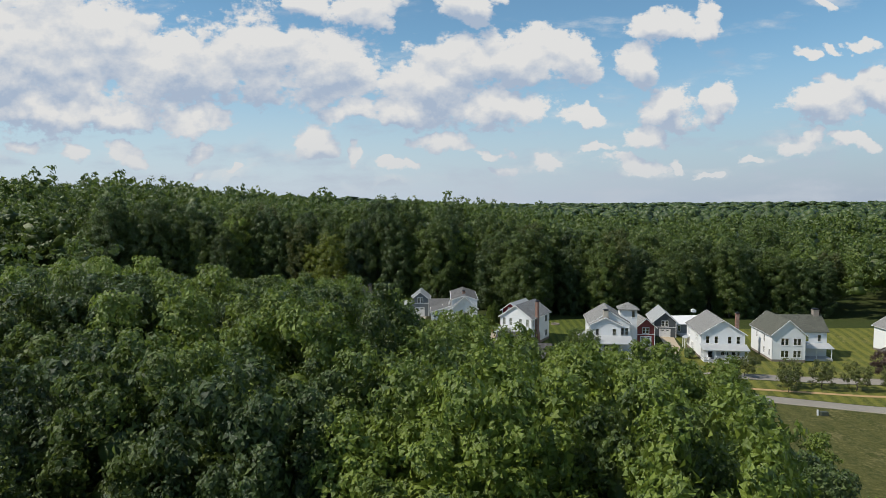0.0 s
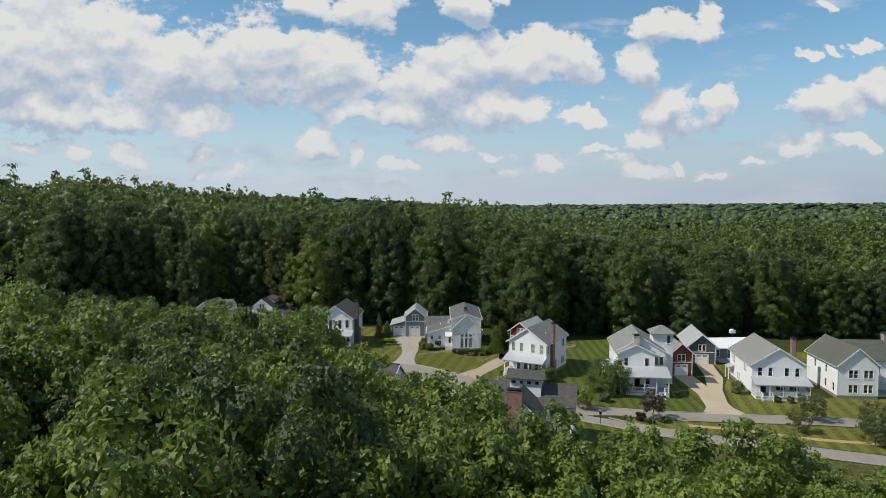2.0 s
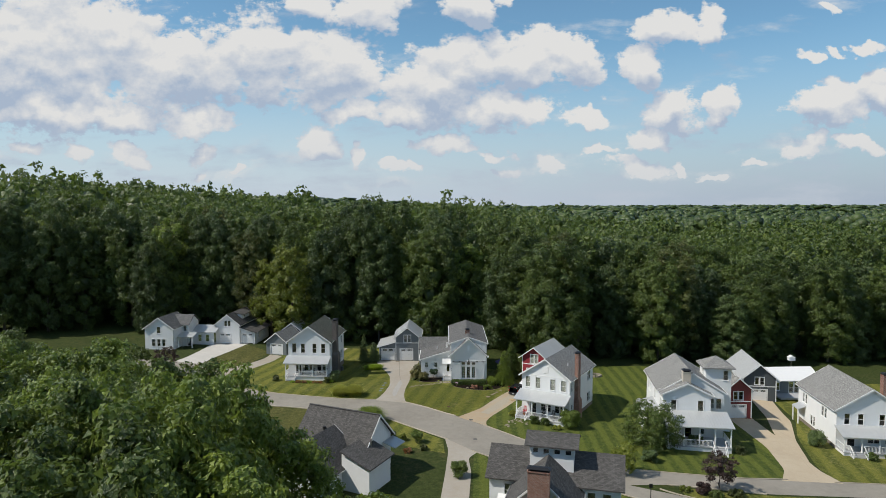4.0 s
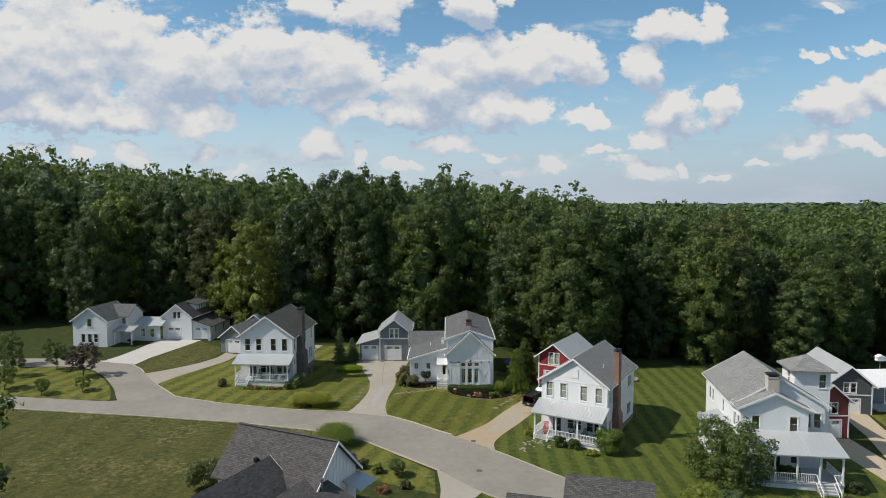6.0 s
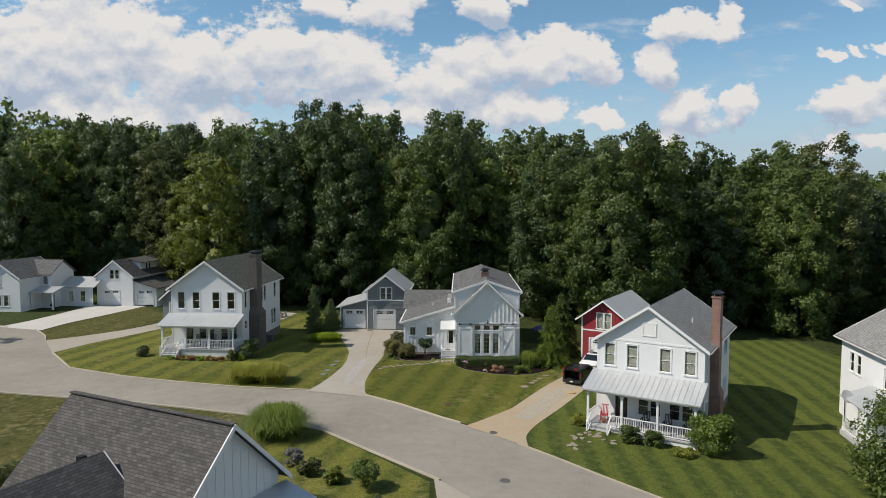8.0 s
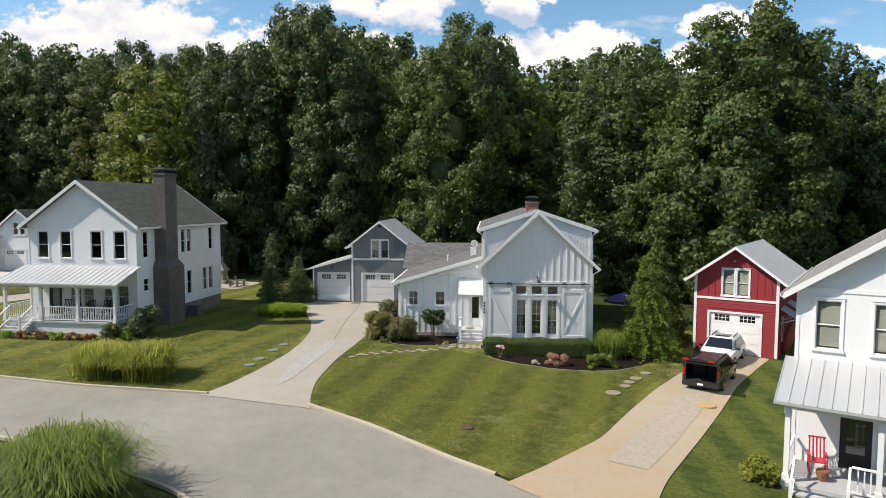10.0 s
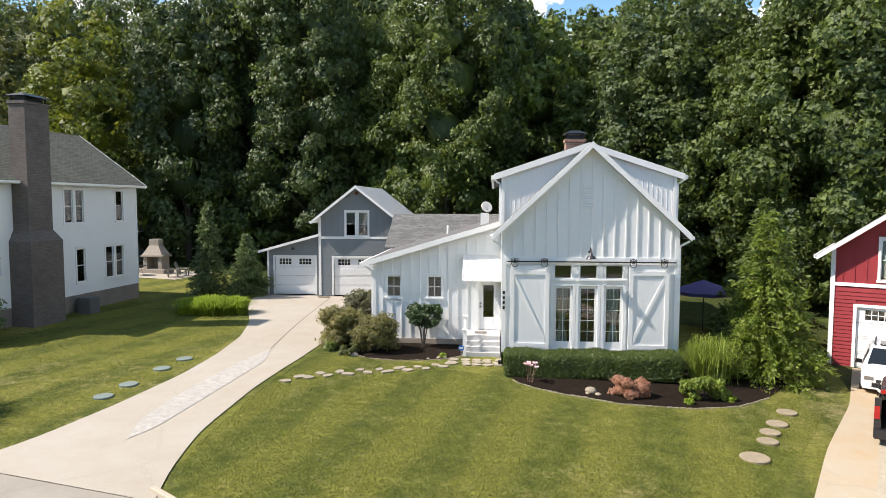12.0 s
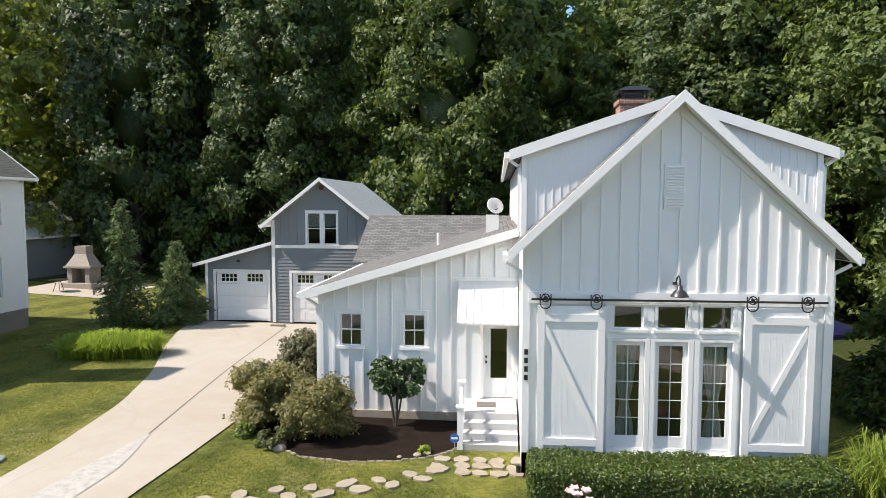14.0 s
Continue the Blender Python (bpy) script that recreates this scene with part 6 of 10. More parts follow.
def porch(h, w, z_floor, z_roof_low, z_roof_high, depth, ground, step_at=(0.3, 1.7), posts=4, roof=None, x_off=0.0, side_rails=True):
    """A front porch along x from x_off to x_off + w, before the wall at y = 0."""
    x0, x1 = x_off, x_off + w
    shed_roof(h, roof or METAL, x0 - 0.3, x1 + 0.3, -depth - 0.3, 0.0, z_roof_low, z_roof_high, label="pale ribbed metal porch roof")
    part("porch_beam", Solid().box(x0, x1, -depth, -depth + 0.16, z_roof_low - 0.28, z_roof_low - 0.02), TRIM, h)
    part("porch_floor", Solid().box(x0 - 0.05, x1 + 0.05, -depth - 0.08, 0.0, z_floor - 0.12, z_floor), PORCH_FLOOR, h)
    part("porch_skirt", Solid().box(x0, x1, -depth, -depth + 0.05, ground - 0.3, z_floor - 0.12).box(x0, x0 + 0.05, -depth, 0, ground - 0.3, z_floor - 0.12).box(x1 - 0.05, x1, -depth, 0, ground - 0.3, z_floor - 0.12), TRIM, h)
    xs = [x0 + 0.1 + i * (w - 0.2) / (posts - 1) for i in range(posts)]
    for x in xs:
        porch_post(h, x, -depth + 0.08, z_floor, z_roof_low - 0.27)
    a, b = step_at
    segs = []
    cur = x0 + 0.2
    for lo, hi in ((x0 + 0.2, a), (b, x1 - 0.2)):
        if hi - lo > 0.4:
            segs.append((lo, hi))
    for lo, hi in segs:
        cuts = [lo] + [x for x in xs if lo + 0.3 < x < hi - 0.3] + [hi]
        for p, q in zip(cuts, cuts[1:]):
            railing(h, (p + 0.04, -depth + 0.08), (q - 0.04, -depth + 0.08), z_floor)
    if side_rails:
        railing(h, (x1 - 0.1, -depth + 0.2), (x1 - 0.1, -0.1), z_floor)
        railing(h, (x0 + 0.1, -depth + 0.2), (x0 + 0.1, -0.1), z_floor)
    n = max(2, round((z_floor - ground) / 0.18))
    rise = (z_floor - ground) / n
    for i in range(n - 1):
        part("step", Solid().box(a, b, -depth - 0.08 - 0.28 * (n - 1 - i), -depth - 0.05 - 0.28 * (n - 2 - i), ground - 0.2, ground + rise * (i + 1)), PORCH_FLOOR, h)
    for x in (a, b):
        part("step_rail", Solid().bar((x, -depth, z_floor + 0.9), (x, -depth - 0.28 * n, ground + 0.95), 0.07).bar((x, -depth - 0.28 * n, ground - 0.1), (x, -depth - 0.28 * n, ground + 1.05), 0.1)
             .bar((x, -depth, z_floor + 0.12), (x, -depth - 0.28 * n, ground + 0.2), 0.06), TRIM, h)


def gable_house(name, x, y, z, rot, w, d, ze, zr, label, roof, wall_mat, up, down, side_r=(), side_l=(), found=0.5, blind=0.0, door_at=None):
    """A two-storey house with its gable to the front; the root is the front left corner of its walls."""
    h = thing(name, pose(x, y, z, 0, 0, rot), label, "house")
    doors = [(door_at - 0.48, door_at + 0.48, found, found + 2.1)] if door_at else []
    wall_windows(h, "wall", wall_mat, (0, 0), (w, 0), found - 0.02, [(0, ze), (w / 2, zr), (w, ze)], list(up) + list(down), doors, blind=blind)
    if door_at:
        panel_door(h, pose(door_at, 0, found), 0.95, 2.08, BLACK)
    wall_windows(h, "wall", wall_mat, (w, 0), (w, d), found - 0.02, ze, side_r, blind=blind)
    wall(h, "wall", wall_mat, (w, d), (0, d), found - 0.02, [(0, ze), (w / 2, zr), (w, ze)])
    wall_windows(h, "wall", wall_mat, (0, d), (0, 0), found - 0.02, ze, side_l, blind=blind)
    for p, q in (((0, 0), (w, 0)), ((w, 0), (w, d)), ((w, d), (0, d)), ((0, d), (0, 0))):
        wall(h, "foundation", plain_found, p, q, -0.7, found, th=0.13)
    part("floor", Solid().box(0.17, w - 0.17, 0.17, d - 0.17, found - 0.1, found), BLACK_PLASTIC, h)
    part("upper_floor", Solid().box(0.17, w - 0.17, 0.17, d - 0.17, ze / 2 + 0.2, ze / 2 + 0.4), WOOD, h)
    gable_roof(h, roof, 0, w, 0, d, ze, zr, side=0.4, front=0.35, back=0.35, label="shingle roof")
    for xx, yy in ((0, 0), (w, 0), (w, d), (0, d)):
        part("corner_board", Solid().box(xx - 0.02 if xx == 0 else xx - 0.1, xx + 0.1 if xx == 0 else xx + 0.02, yy - 0.02 if yy == 0 else yy - 0.1, yy + 0.1 if yy == 0 else yy + 0.02, found, ze), TRIM, h)
    return h


plain_found = plain("block foundation", (0.20, 0.17, 0.14), 0.9, vary=0.25, grain=12)


# ---------------------------------------------------------------- the house to the west, with a wide brick chimney
def west_house():
    w, d, ze, zr, f = 7.8, 11.4, 6.65, 9.4, 0.65
    up = [(s, 4.45, 0.75, 1.75) for s in (1.1, 2.75, 4.95, 6.6)]
    down = [(s, f + 0.55, 0.75, 1.45) for s in (3.4, 4.3, 5.8, 6.8)]
    side = [(1.02, 4.45, 0.62, 1.72, 0.0), (1.0, 2.2, 0.6, 0.85, 0.0), (5.7, 4.45, 0.6, 1.72, 0.5), (6.5, 4.45, 0.6, 1.72, 0.5), (9.78, 4.45, 0.66, 1.72, 0.0), (6.48, 1.3, 0.66, 1.75, 0.0), (8.8, 1.3, 0.66, 1.75, 0.0), (9.68, 1.3, 0.66, 1.75, 0.0)]
    h = gable_house("west_house", -27.33, 171.58, 0.1, -4.2, w, d, ze, zr, "white two-storey house with a porch and a wide brick chimney", SHINGLE_GREEN, WHITE, up, down, side, (), f, 0.0, 1.9)
    porch(h, w, f, 3.05, 3.95, 2.3, 0.0, (0.5, 2.1), 4)
    chimney(h, BRICK_GREY, w + 0.02, w + 0.85, 2.08, 3.55, -0.6, 10.0, wide=(3.7, 0.28), label="wide brown-grey brick chimney")
    ac = part("air_conditioner", Solid().box(w + 0.3, w + 1.1, 5.6, 6.4, -0.4, 0.55), plain("grey metal casing", (0.10, 0.10, 0.10), 0.6), h, "grey air-conditioning unit", bevel=0.04)
    return h


west_house()


def west_garage():
    h = thing("garage", pose(-36.2, 188.6, 0.35, 0, 0, -12), "small grey garage with a white door", "garage")
    w, d, ze, zr = 4.6, 7.5, 2.75, 4.6
    wall(h, "wall", GREY_SIDING, (0, 0), (w, 0), -0.3, [(0, ze), (w / 2, zr), (w, ze)], [(1.1, 3.7, -0.3, 2.2)])
    garage_door(h, pose(2.4, 0, 0), 2.6, 2.2)
    for p, q in (((w, 0), (w, d)), ((0, d), (0, 0))):
        wall(h, "wall", GREY_SIDING, p, q, -0.3, ze)
    wall(h, "wall", GREY_SIDING, (w, d), (0, d), -0.3, [(0, ze), (w / 2, zr), (w, ze)])
    # added black sheet that stands for the unlit inside
    part("wall_lining", Solid().box(0.2, w - 0.2, 0.5, 0.55, 0, 2.4), BLACK_PLASTIC, h)
    gable_roof(h, SHINGLE_PALE, 0, w, 0, d, ze, zr, label="pale shingle roof")


west_garage()


def garden_shed():
    """A blue-grey outbuilding at the back of the patio."""
    h = thing("outbuilding", pose(-35.7, 197.0, gz(-31, 199), 0, 0, -3), "blue-grey outbuilding with a ribbed metal roof behind the patio", "outbuilding")
    w, d, ze, zr = 5.9, 6.0, 3.0, 5.2
    for p, q, top in (((0, 0), (w, 0), [(0, ze), (w / 2, zr), (w, ze)]), ((w, 0), (w, d), ze), ((w, d), (0, d), [(0, ze), (w / 2, zr), (w, ze)]), ((0, d), (0, 0), ze)):
        wall(h, "wall", GREY_SIDING, p, q, -0.5, top)
    for x in (-0.02, w - 0.12):
        part("corner_board", Solid().box(x, x + 0.14, -0.045, 0.1, 0, ze - 0.05), TRIM, h)
    gable_roof(h, METAL, 0, w, 0, d, ze, zr, seams=0.4, label="ribbed pale metal roof")


garden_shed()


# ---------------------------------------------------------------- the farm-style house in the far west
def farm():
    h = thing("farmhouse", pose(-63.3, 191.2, 0.75, 0, 0, -4), "white farm-style house with a linked garage wing", "house")
    w, d, ze, zr = 6.3, 8.0, 4.7, 6.9
    wall_windows(h, "wall", WHITE, (0, 0), (w, 0), -0.4, [(0, ze), (w / 2, zr), (w, ze)], [(3.1, 3.6, 0.8, 1.4), (1.9, 0.8, 0.7, 1.5), (3.1, 0.8, 0.7, 1.5), (4.2, 0.8, 0.7, 1.5)])
    wall(h, "wall", WHITE, (w, 0), (w, d), -0.4, ze)
    wall(h, "wall", WHITE, (w, d), (0, d), -0.4, [(0, ze), (w / 2, zr), (w, ze)])
    wall(h, "wall", WHITE, (0, d), (0, 0), -0.4, ze)
    gable_roof(h, SHINGLE_GREY, 0, w, 0, d, ze, zr)
    # cross wing and porch
    wall_windows(h, "wall", WHITE, (w, 4.0), (w + 1.6, 4.0), -0.4, 5.0, [(0.8, 3.4, 0.7, 1.2)])
    wall(h, "wall", WHITE, (w + 1.6, 4.0), (w + 1.6, 9.0), -0.4, [(0, 5.0), (2.5, 6.6), (5, 5.0)])
    s = Solid().slab((w / 2, 3.7, 4.85), (w + 1.9, 3.7, 4.85), (w + 1.9, 6.5, 6.75), (w / 2, 6.5, 6.75), 0.14)
    s.slab((w / 2, 6.5, 6.75), (w + 1.9, 6.5, 6.75), (w + 1.9, 9.3, 4.85), (w / 2, 9.3, 4.85), 0.14)
    part("roof", s, SHINGLE_GREY, h, "grey shingle cross roof")
    shed_roof(h, METAL, w - 0.1, w + 3.6, 1.6, 4.0, 2.55, 3.15, label="metal porch roof")
    for x in (w + 0.3, w + 3.4):
        porch_post(h, x, 1.8, 0.1, 2.5)
    panel_door(h, pose(w + 1.6, 3.98, 0.1), 0.95, 2.05, BLACK)
    # low link with a metal roof
    wall_windows(h, "wall", WHITE, (w + 1.6, 6.0), (12.8, 6.0), -0.4, 2.9, [(1.6, 0.7, 0.8, 1.5), (3.4, 0.7, 0.8, 1.5)])
    shed_roof(h, METAL, w + 1.3, 13.4, 5.6, 8.2, 2.85, 4.1, label="metal link roof")
    # garage with its loft and side bay
    gx, gy, gw, gd = 12.6, 7.4, 5.6, 11.0
    wall_windows(h, "wall", WHITE, (gx, gy), (gx + gw, gy), -0.4, [(0, 4.3), (gw / 2, 6.5), (gw, 4.3)], [(2.4, 3.9, 0.6, 1.3), (3.2, 3.9, 0.6, 1.3)], [(0.9, 3.5, -0.4, 2.2)])
    garage_door(h, pose(gx + 2.2, gy, 0), 2.6, 2.2)
    # added black sheet: the garage's dark inside behind the door lights
    part("wall_lining", Solid().box(gx + 0.3, gx + gw - 0.3, gy + 0.5, gy + 0.55, 0, 2.4), BLACK_PLASTIC, h)
    wall(h, "wall", WHITE, (gx, gy + gd), (gx, gy), -0.4, 4.3)
    wall(h, "wall", WHITE, (gx + gw, gy), (gx + gw, gy + gd), -0.4, 4.3)
    wall(h, "wall", WHITE, (gx + gw, gy + gd), (gx, gy + gd), -0.4, [(0, 4.3), (gw / 2, 6.5), (gw, 4.3)])
    gable_roof(h, SHINGLE_DARK, gx, gx + gw, gy, gy + gd, 4.3, 6.5)
    bx = gx + gw
    wall_windows(h, "wall", WHITE, (bx, gy + 0.4), (bx + 3.4, gy + 0.4), -0.4, [(0, 3.6), (3.4, 2.6)], (), [(0.4, 2.9, -0.4, 2.2)])
    garage_door(h, pose(bx + 1.65, gy + 0.4, 0), 2.5, 2.2)
    # another added black sheet for the side bay's dark inside
    part("wall_lining", Solid().box(bx + 0.2, bx + 3.2, gy + 0.9, gy + 0.95, 0, 2.4), BLACK_PLASTIC, h)
    wall_windows(h, "wall", WHITE, (bx + 3.4, gy + 0.4), (bx + 3.4, gy + 9.4), -0.4, 2.6, [(2.5, 0.9, 0.6, 1.2), (6.0, 0.9, 0.6, 1.2)])
    part("roof", Solid().slab((bx, gy, 3.75), (bx + 3.9, gy, 2.55), (bx + 3.9, gy + 9.8, 2.55), (bx, gy + 9.8, 3.75), 0.14), SHINGLE_DARK, h, "charcoal shingle lean-to roof")
    wall_windows(h, "dormer_wall", WHITE, (bx - 0.7, gy + 3.5), (bx - 0.7, gy + 8.0), 4.3, 6.0, [(1.6, 4.8, 0.6, 1.0), (2.5, 4.8, 0.6, 1.0)])
    wall(h, "dormer_wall", WHITE, (bx - 2.6, gy + 3.5), (bx - 0.7, gy + 3.5), 4.3, [(0, 6.3), (1.9, 6.0)])
    part("roof", Solid().slab((bx - 2.8, gy + 3.2, 6.65), (bx - 0.3, gy + 3.2, 6.05), (bx - 0.3, gy + 8.3, 6.05), (bx - 2.8, gy + 8.3, 6.65), 0.12), SHINGLE_DARK, h, "dormer roof")


farm()


# ---------------------------------------------------------------- the house with a metal porch to the east, and its red garage
def east_house():
    w, d, ze, zr, f = 7.9, 11.3, 6.75, 9.44, 0.6
    up = [(s, 4.72, 0.76, 1.7, 0.95) for s in (0.98, 2.7, 5.15, 6.92)]
    down = [(3.6, f + 0.6, 0.75, 1.35), (4.5, f + 0.6, 0.75, 1.35), (5.9, f + 0.6, 0.75, 1.35), (6.8, f + 0.6, 0.75, 1.35)]
    side = [(1.1, 4.6, 0.6, 1.55), (4.6, 4.6, 0.6, 1.55), (8.9, 4.6, 0.7, 1.55), (9.7, 4.6, 0.7, 1.55), (1.1, 1.1, 0.6, 1.45), (5.0, 1.1, 0.6, 1.45), (8.8, 1.1, 0.7, 1.45), (9.6, 1.1, 0.7, 1.45)]
    h = gable_house("east_house", 14.27, 153.91, -1.5, -30.5, w, d, ze, zr, "white two-storey house with a metal porch roof and brick chimney", SHINGLE_PALE, WHITE, up, down, side, (), f, 0.0, 1.95)
    porch(h, w, f, 3.35, 4.32, 2.4, 0.0, (0.35, 1.9), 4)
    chimney(h, BRICK, w + 0.02, w + 0.62, 2.2, 3.3, -0.4, 10.2, wide=(2.9, 0.2), label="red brick chimney")
    part("gable_panel", Solid().box(w / 2 - 0.45, w / 2 + 0.45, -0.03, 0.0, 7.33, 8.23), TRIM, h, "white square gable panel")
    for x0, x1, z0, z1 in ((-0.52, -0.45, 7.26, 8.30), (0.45, 0.52, 7.26, 8.30), (-0.45, 0.45, 7.26, 7.33), (-0.45, 0.45, 8.23, 8.30)):
        part("gable_trim", Solid().box(w / 2 + x0, w / 2 + x1, -0.05, 0.0, z0, z1), TRIM, h)
    part("band_board", Solid().box(0.1, w - 0.1, -0.03, 0.0, 6.72, 6.86), TRIM, h)
    part("roof_vent", Solid().tube((w - 1.6, 3.6, 7.6), (w - 1.6, 3.6, 8.35), 0.06, n=8), TRIM, h)
    return h


east_house()


def red_garage():
    h = thing("garage", pose(16.45, 172.21, -1.0, 0, 0, -30.5), "red board garage with white trim and a metal roof", "garage")
    w, d, ze, zr = 4.8, 9.5, 4.79, 6.56
    wins = [(1.98, 3.62, 0.66, 1.6, 0.95), (2.80, 3.62, 0.66, 1.6, 0.95)]
    wall_windows(h, "wall", RED, (0, 0), (w, 0), -0.4, [(0, ze), (w / 2, zr), (w, ze)], wins, [(0.93, 3.83, -0.4, 2.5)])
    garage_door(h, pose(2.38, 0, 0), 2.9, 2.5)
    # black sheet added so that the door lights look into darkness
    part("wall_lining", Solid().box(0.2, w - 0.2, 0.6, 0.65, 0, 2.4), BLACK_PLASTIC, h)
    lap_siding(h, RED, (0.12, 0), (w - 0.12, 0), 0.0, 3.3, [(0.78, 3.98, 2.66)], 0.155)
    part("band_board", Solid().box(0, w, -0.05, 0, 3.32, 3.46), TRIM, h)
    for x in (0, w - 0.12):
        part("corner_board", Solid().box(x - 0.02, x + 0.14, -0.055, 0.1, 0, ze), TRIM, h)
    for i in range(1, 12):
        x = i * w / 12
        z0 = 3.46 if abs(x - 2.4) > 0.88 else 5.36
        part("batten", Solid().box(x - 0.02, x + 0.02, -0.022, 0.002, z0, ze + (zr - ze) * (1 - abs(x - w / 2) / (w / 2)) - 0.05), RED, h)
    wall(h, "wall", RED, (w, 0), (w, d), -0.4, ze, [(1.6, 2.3, 0.9, 2.2)])
    window(h, wall_pose((w, 0), (w, d), 1.95, 0.9), 0.7, 1.3)
    wall(h, "wall", RED, (w, d), (0, d), -0.4, [(0, ze), (w / 2, zr), (w, ze)])
    wall(h, "wall", RED, (0, d), (0, 0), -0.4, ze)
    gable_roof(h, METAL, 0, w, 0, d, ze, zr, side=0.5, front=0.45, back=0.3, th=0.09, seams=0.45, label="grey standing-seam metal roof")
    part("gable_light", Solid().lathe((w / 2, -0.3, 5.75), [(0.14, 0), (0.12, 0.03), (0.03, 0.1)], 10).tube((w / 2, -0.3, 5.85), (w / 2, 0.0, 6.0), 0.015, n=6), BLACK, h)
    for ya in (1.0, 4.0):
        s = Solid().slab((w, ya, 2.9), (w + 1.0, ya, 2.3), (w + 1.0, ya + 1.8, 2.3), (w, ya + 1.8, 2.9), 0.05)
        part("side_awning", s, METAL, h, "small metal side awning")
        for yb in (ya + 0.1, ya + 1.7):
            part("awning_bracket", Solid().bar((w, yb, 2.0), (w + 0.9, yb, 2.33), 0.07), TRIM, h)


red_garage()


# ---------------------------------------------------------------- the tower house further east
def tower_house():
    h = thing("tower_house", pose(33.5, 144.1, -1.9, 0, 0, -8), "white house with a square tower and wrap-round porch", "house")
    w, d, ze, zr = 6.6, 14.0, 6.7, 9.25
    up = [(1.5, 4.35, 0.75, 1.5), (5.2, 4.35, 0.75, 1.5)]
    wall_windows(h, "wall", WHITE, (0, 0), (w, 0), -1.2, [(0, ze), (w / 2, zr - 1.0), (w, ze)], up + [(1.5, 1.0, 0.75, 1.5), (5.4, 1.0, 0.75, 1.5)], [(3.0, 4.0, 0.5, 2.6)])
    panel_door(h, pose(3.5, 0, 0.5), 0.95, 2.08, BLACK)
    wall_windows(h, "wall", WHITE, (0, d), (0, 0), -1.2, ze, [(2.0, 4.1, 0.75, 1.5), (3.2, 4.1, 0.75, 1.5), (7.5, 4.1, 0.75, 1.5), (12.0, 4.1, 0.75, 1.5), (13.2, 4.1, 0.75, 1.5)])
    gable_roof(h, SHINGLE_PALE, 0, w, 0, 2.0, ze, zr - 1.0)
    W = 8.8
    wall_windows(h, "wall", WHITE, (w, 1.6), (W, 1.6), -1.2, [(0, 7.9), (2.2, ze)], [(0.55, 4.3, 0.6, 1.5), (1.5, 4.3, 0.7, 1.5)])
    wall(h, "wall", WHITE, (W, 1.6), (W, d), -1.2, ze)
    wall(h, "wall", WHITE, (W, d), (0, d), -1.2, [(0, ze), (W / 2, 9.35), (W, ze)])
    wall(h, "gable_wall", WHITE, (0, 1.61), (W, 1.61), ze - 0.1, [(0, ze), (W / 2, 9.35), (W, ze)])
    gable_roof(h, SHINGLE_PALE, 0, W, 1.6, d, ze, 9.35, side=0.45, front=0.15)
    chimney(h, plain("cream stucco", (0.48, 0.43, 0.36), 0.85), 2.9, 4.0, 0.9, 1.9, 6.5, 9.6, label="cream stucco chimney")
    # tower
    tx, ty, t, tz = 7.2, 5.6, 3.7, 9.5
    for p, q, wn_ in (((tx, ty), (tx + t, ty), [(2.9, 7.5, 0.7, 1.5)]), ((tx + t, ty), (tx + t, ty + t), [(1.3, 7.5, 0.7, 1.5)]), ((tx + t, ty + t), (tx, ty + t), []), ((tx, ty + t), (tx, ty), [(2.0, 7.5, 0.7, 1.5)])):
        wall_windows(h, "tower_wall", WHITE, p, q, -1.2, tz, wn_)
    s, o, c = Solid(), 0.5, (tx + t / 2, ty + t / 2, tz + 1.35)
    k = [(tx - o, ty - o, tz - 0.05), (tx + t + o, ty - o, tz - 0.05), (tx + t + o, ty + t + o, tz - 0.05), (tx - o, ty + t + o, tz - 0.05)]
    s.v = k + [c] + [(p[0], p[1], p[2] - 0.16) for p in k]
    s.f = [(0, 1, 4), (1, 2, 4), (2, 3, 4), (3, 0, 4), (8, 7, 6, 5), (0, 5, 6, 1), (1, 6, 7, 2), (2, 7, 8, 3), (3, 8, 5, 0)]
    part("tower_roof", s, SHINGLE_PALE, h, "hipped shingle tower roof")
    porch(h, 8.5, 0.55, 3.4, 4.4, 3.9, -0.6, (6.0, 7.6), 5)
    shed = Solid().slab((-2.3, 3.5, 3.1), (0, 3.5, 3.9), (0, 8.5, 3.9), (-2.3, 8.5, 3.1), 0.1)
    part("side_porch_roof", shed, METAL, h, "metal side porch roof")
    for y in (3.8, 6.0, 8.2):
        porch_post(h, -2.0, y, 0.45, 3.05)
    part("porch_floor", Solid().box(-2.2, 0, 3.5, 8.4, -0.3, 0.45), PORCH_FLOOR, h)
    railing(h, (-2.05, 3.9), (-2.05, 8.2), 0.45)
    return h


tower_house()


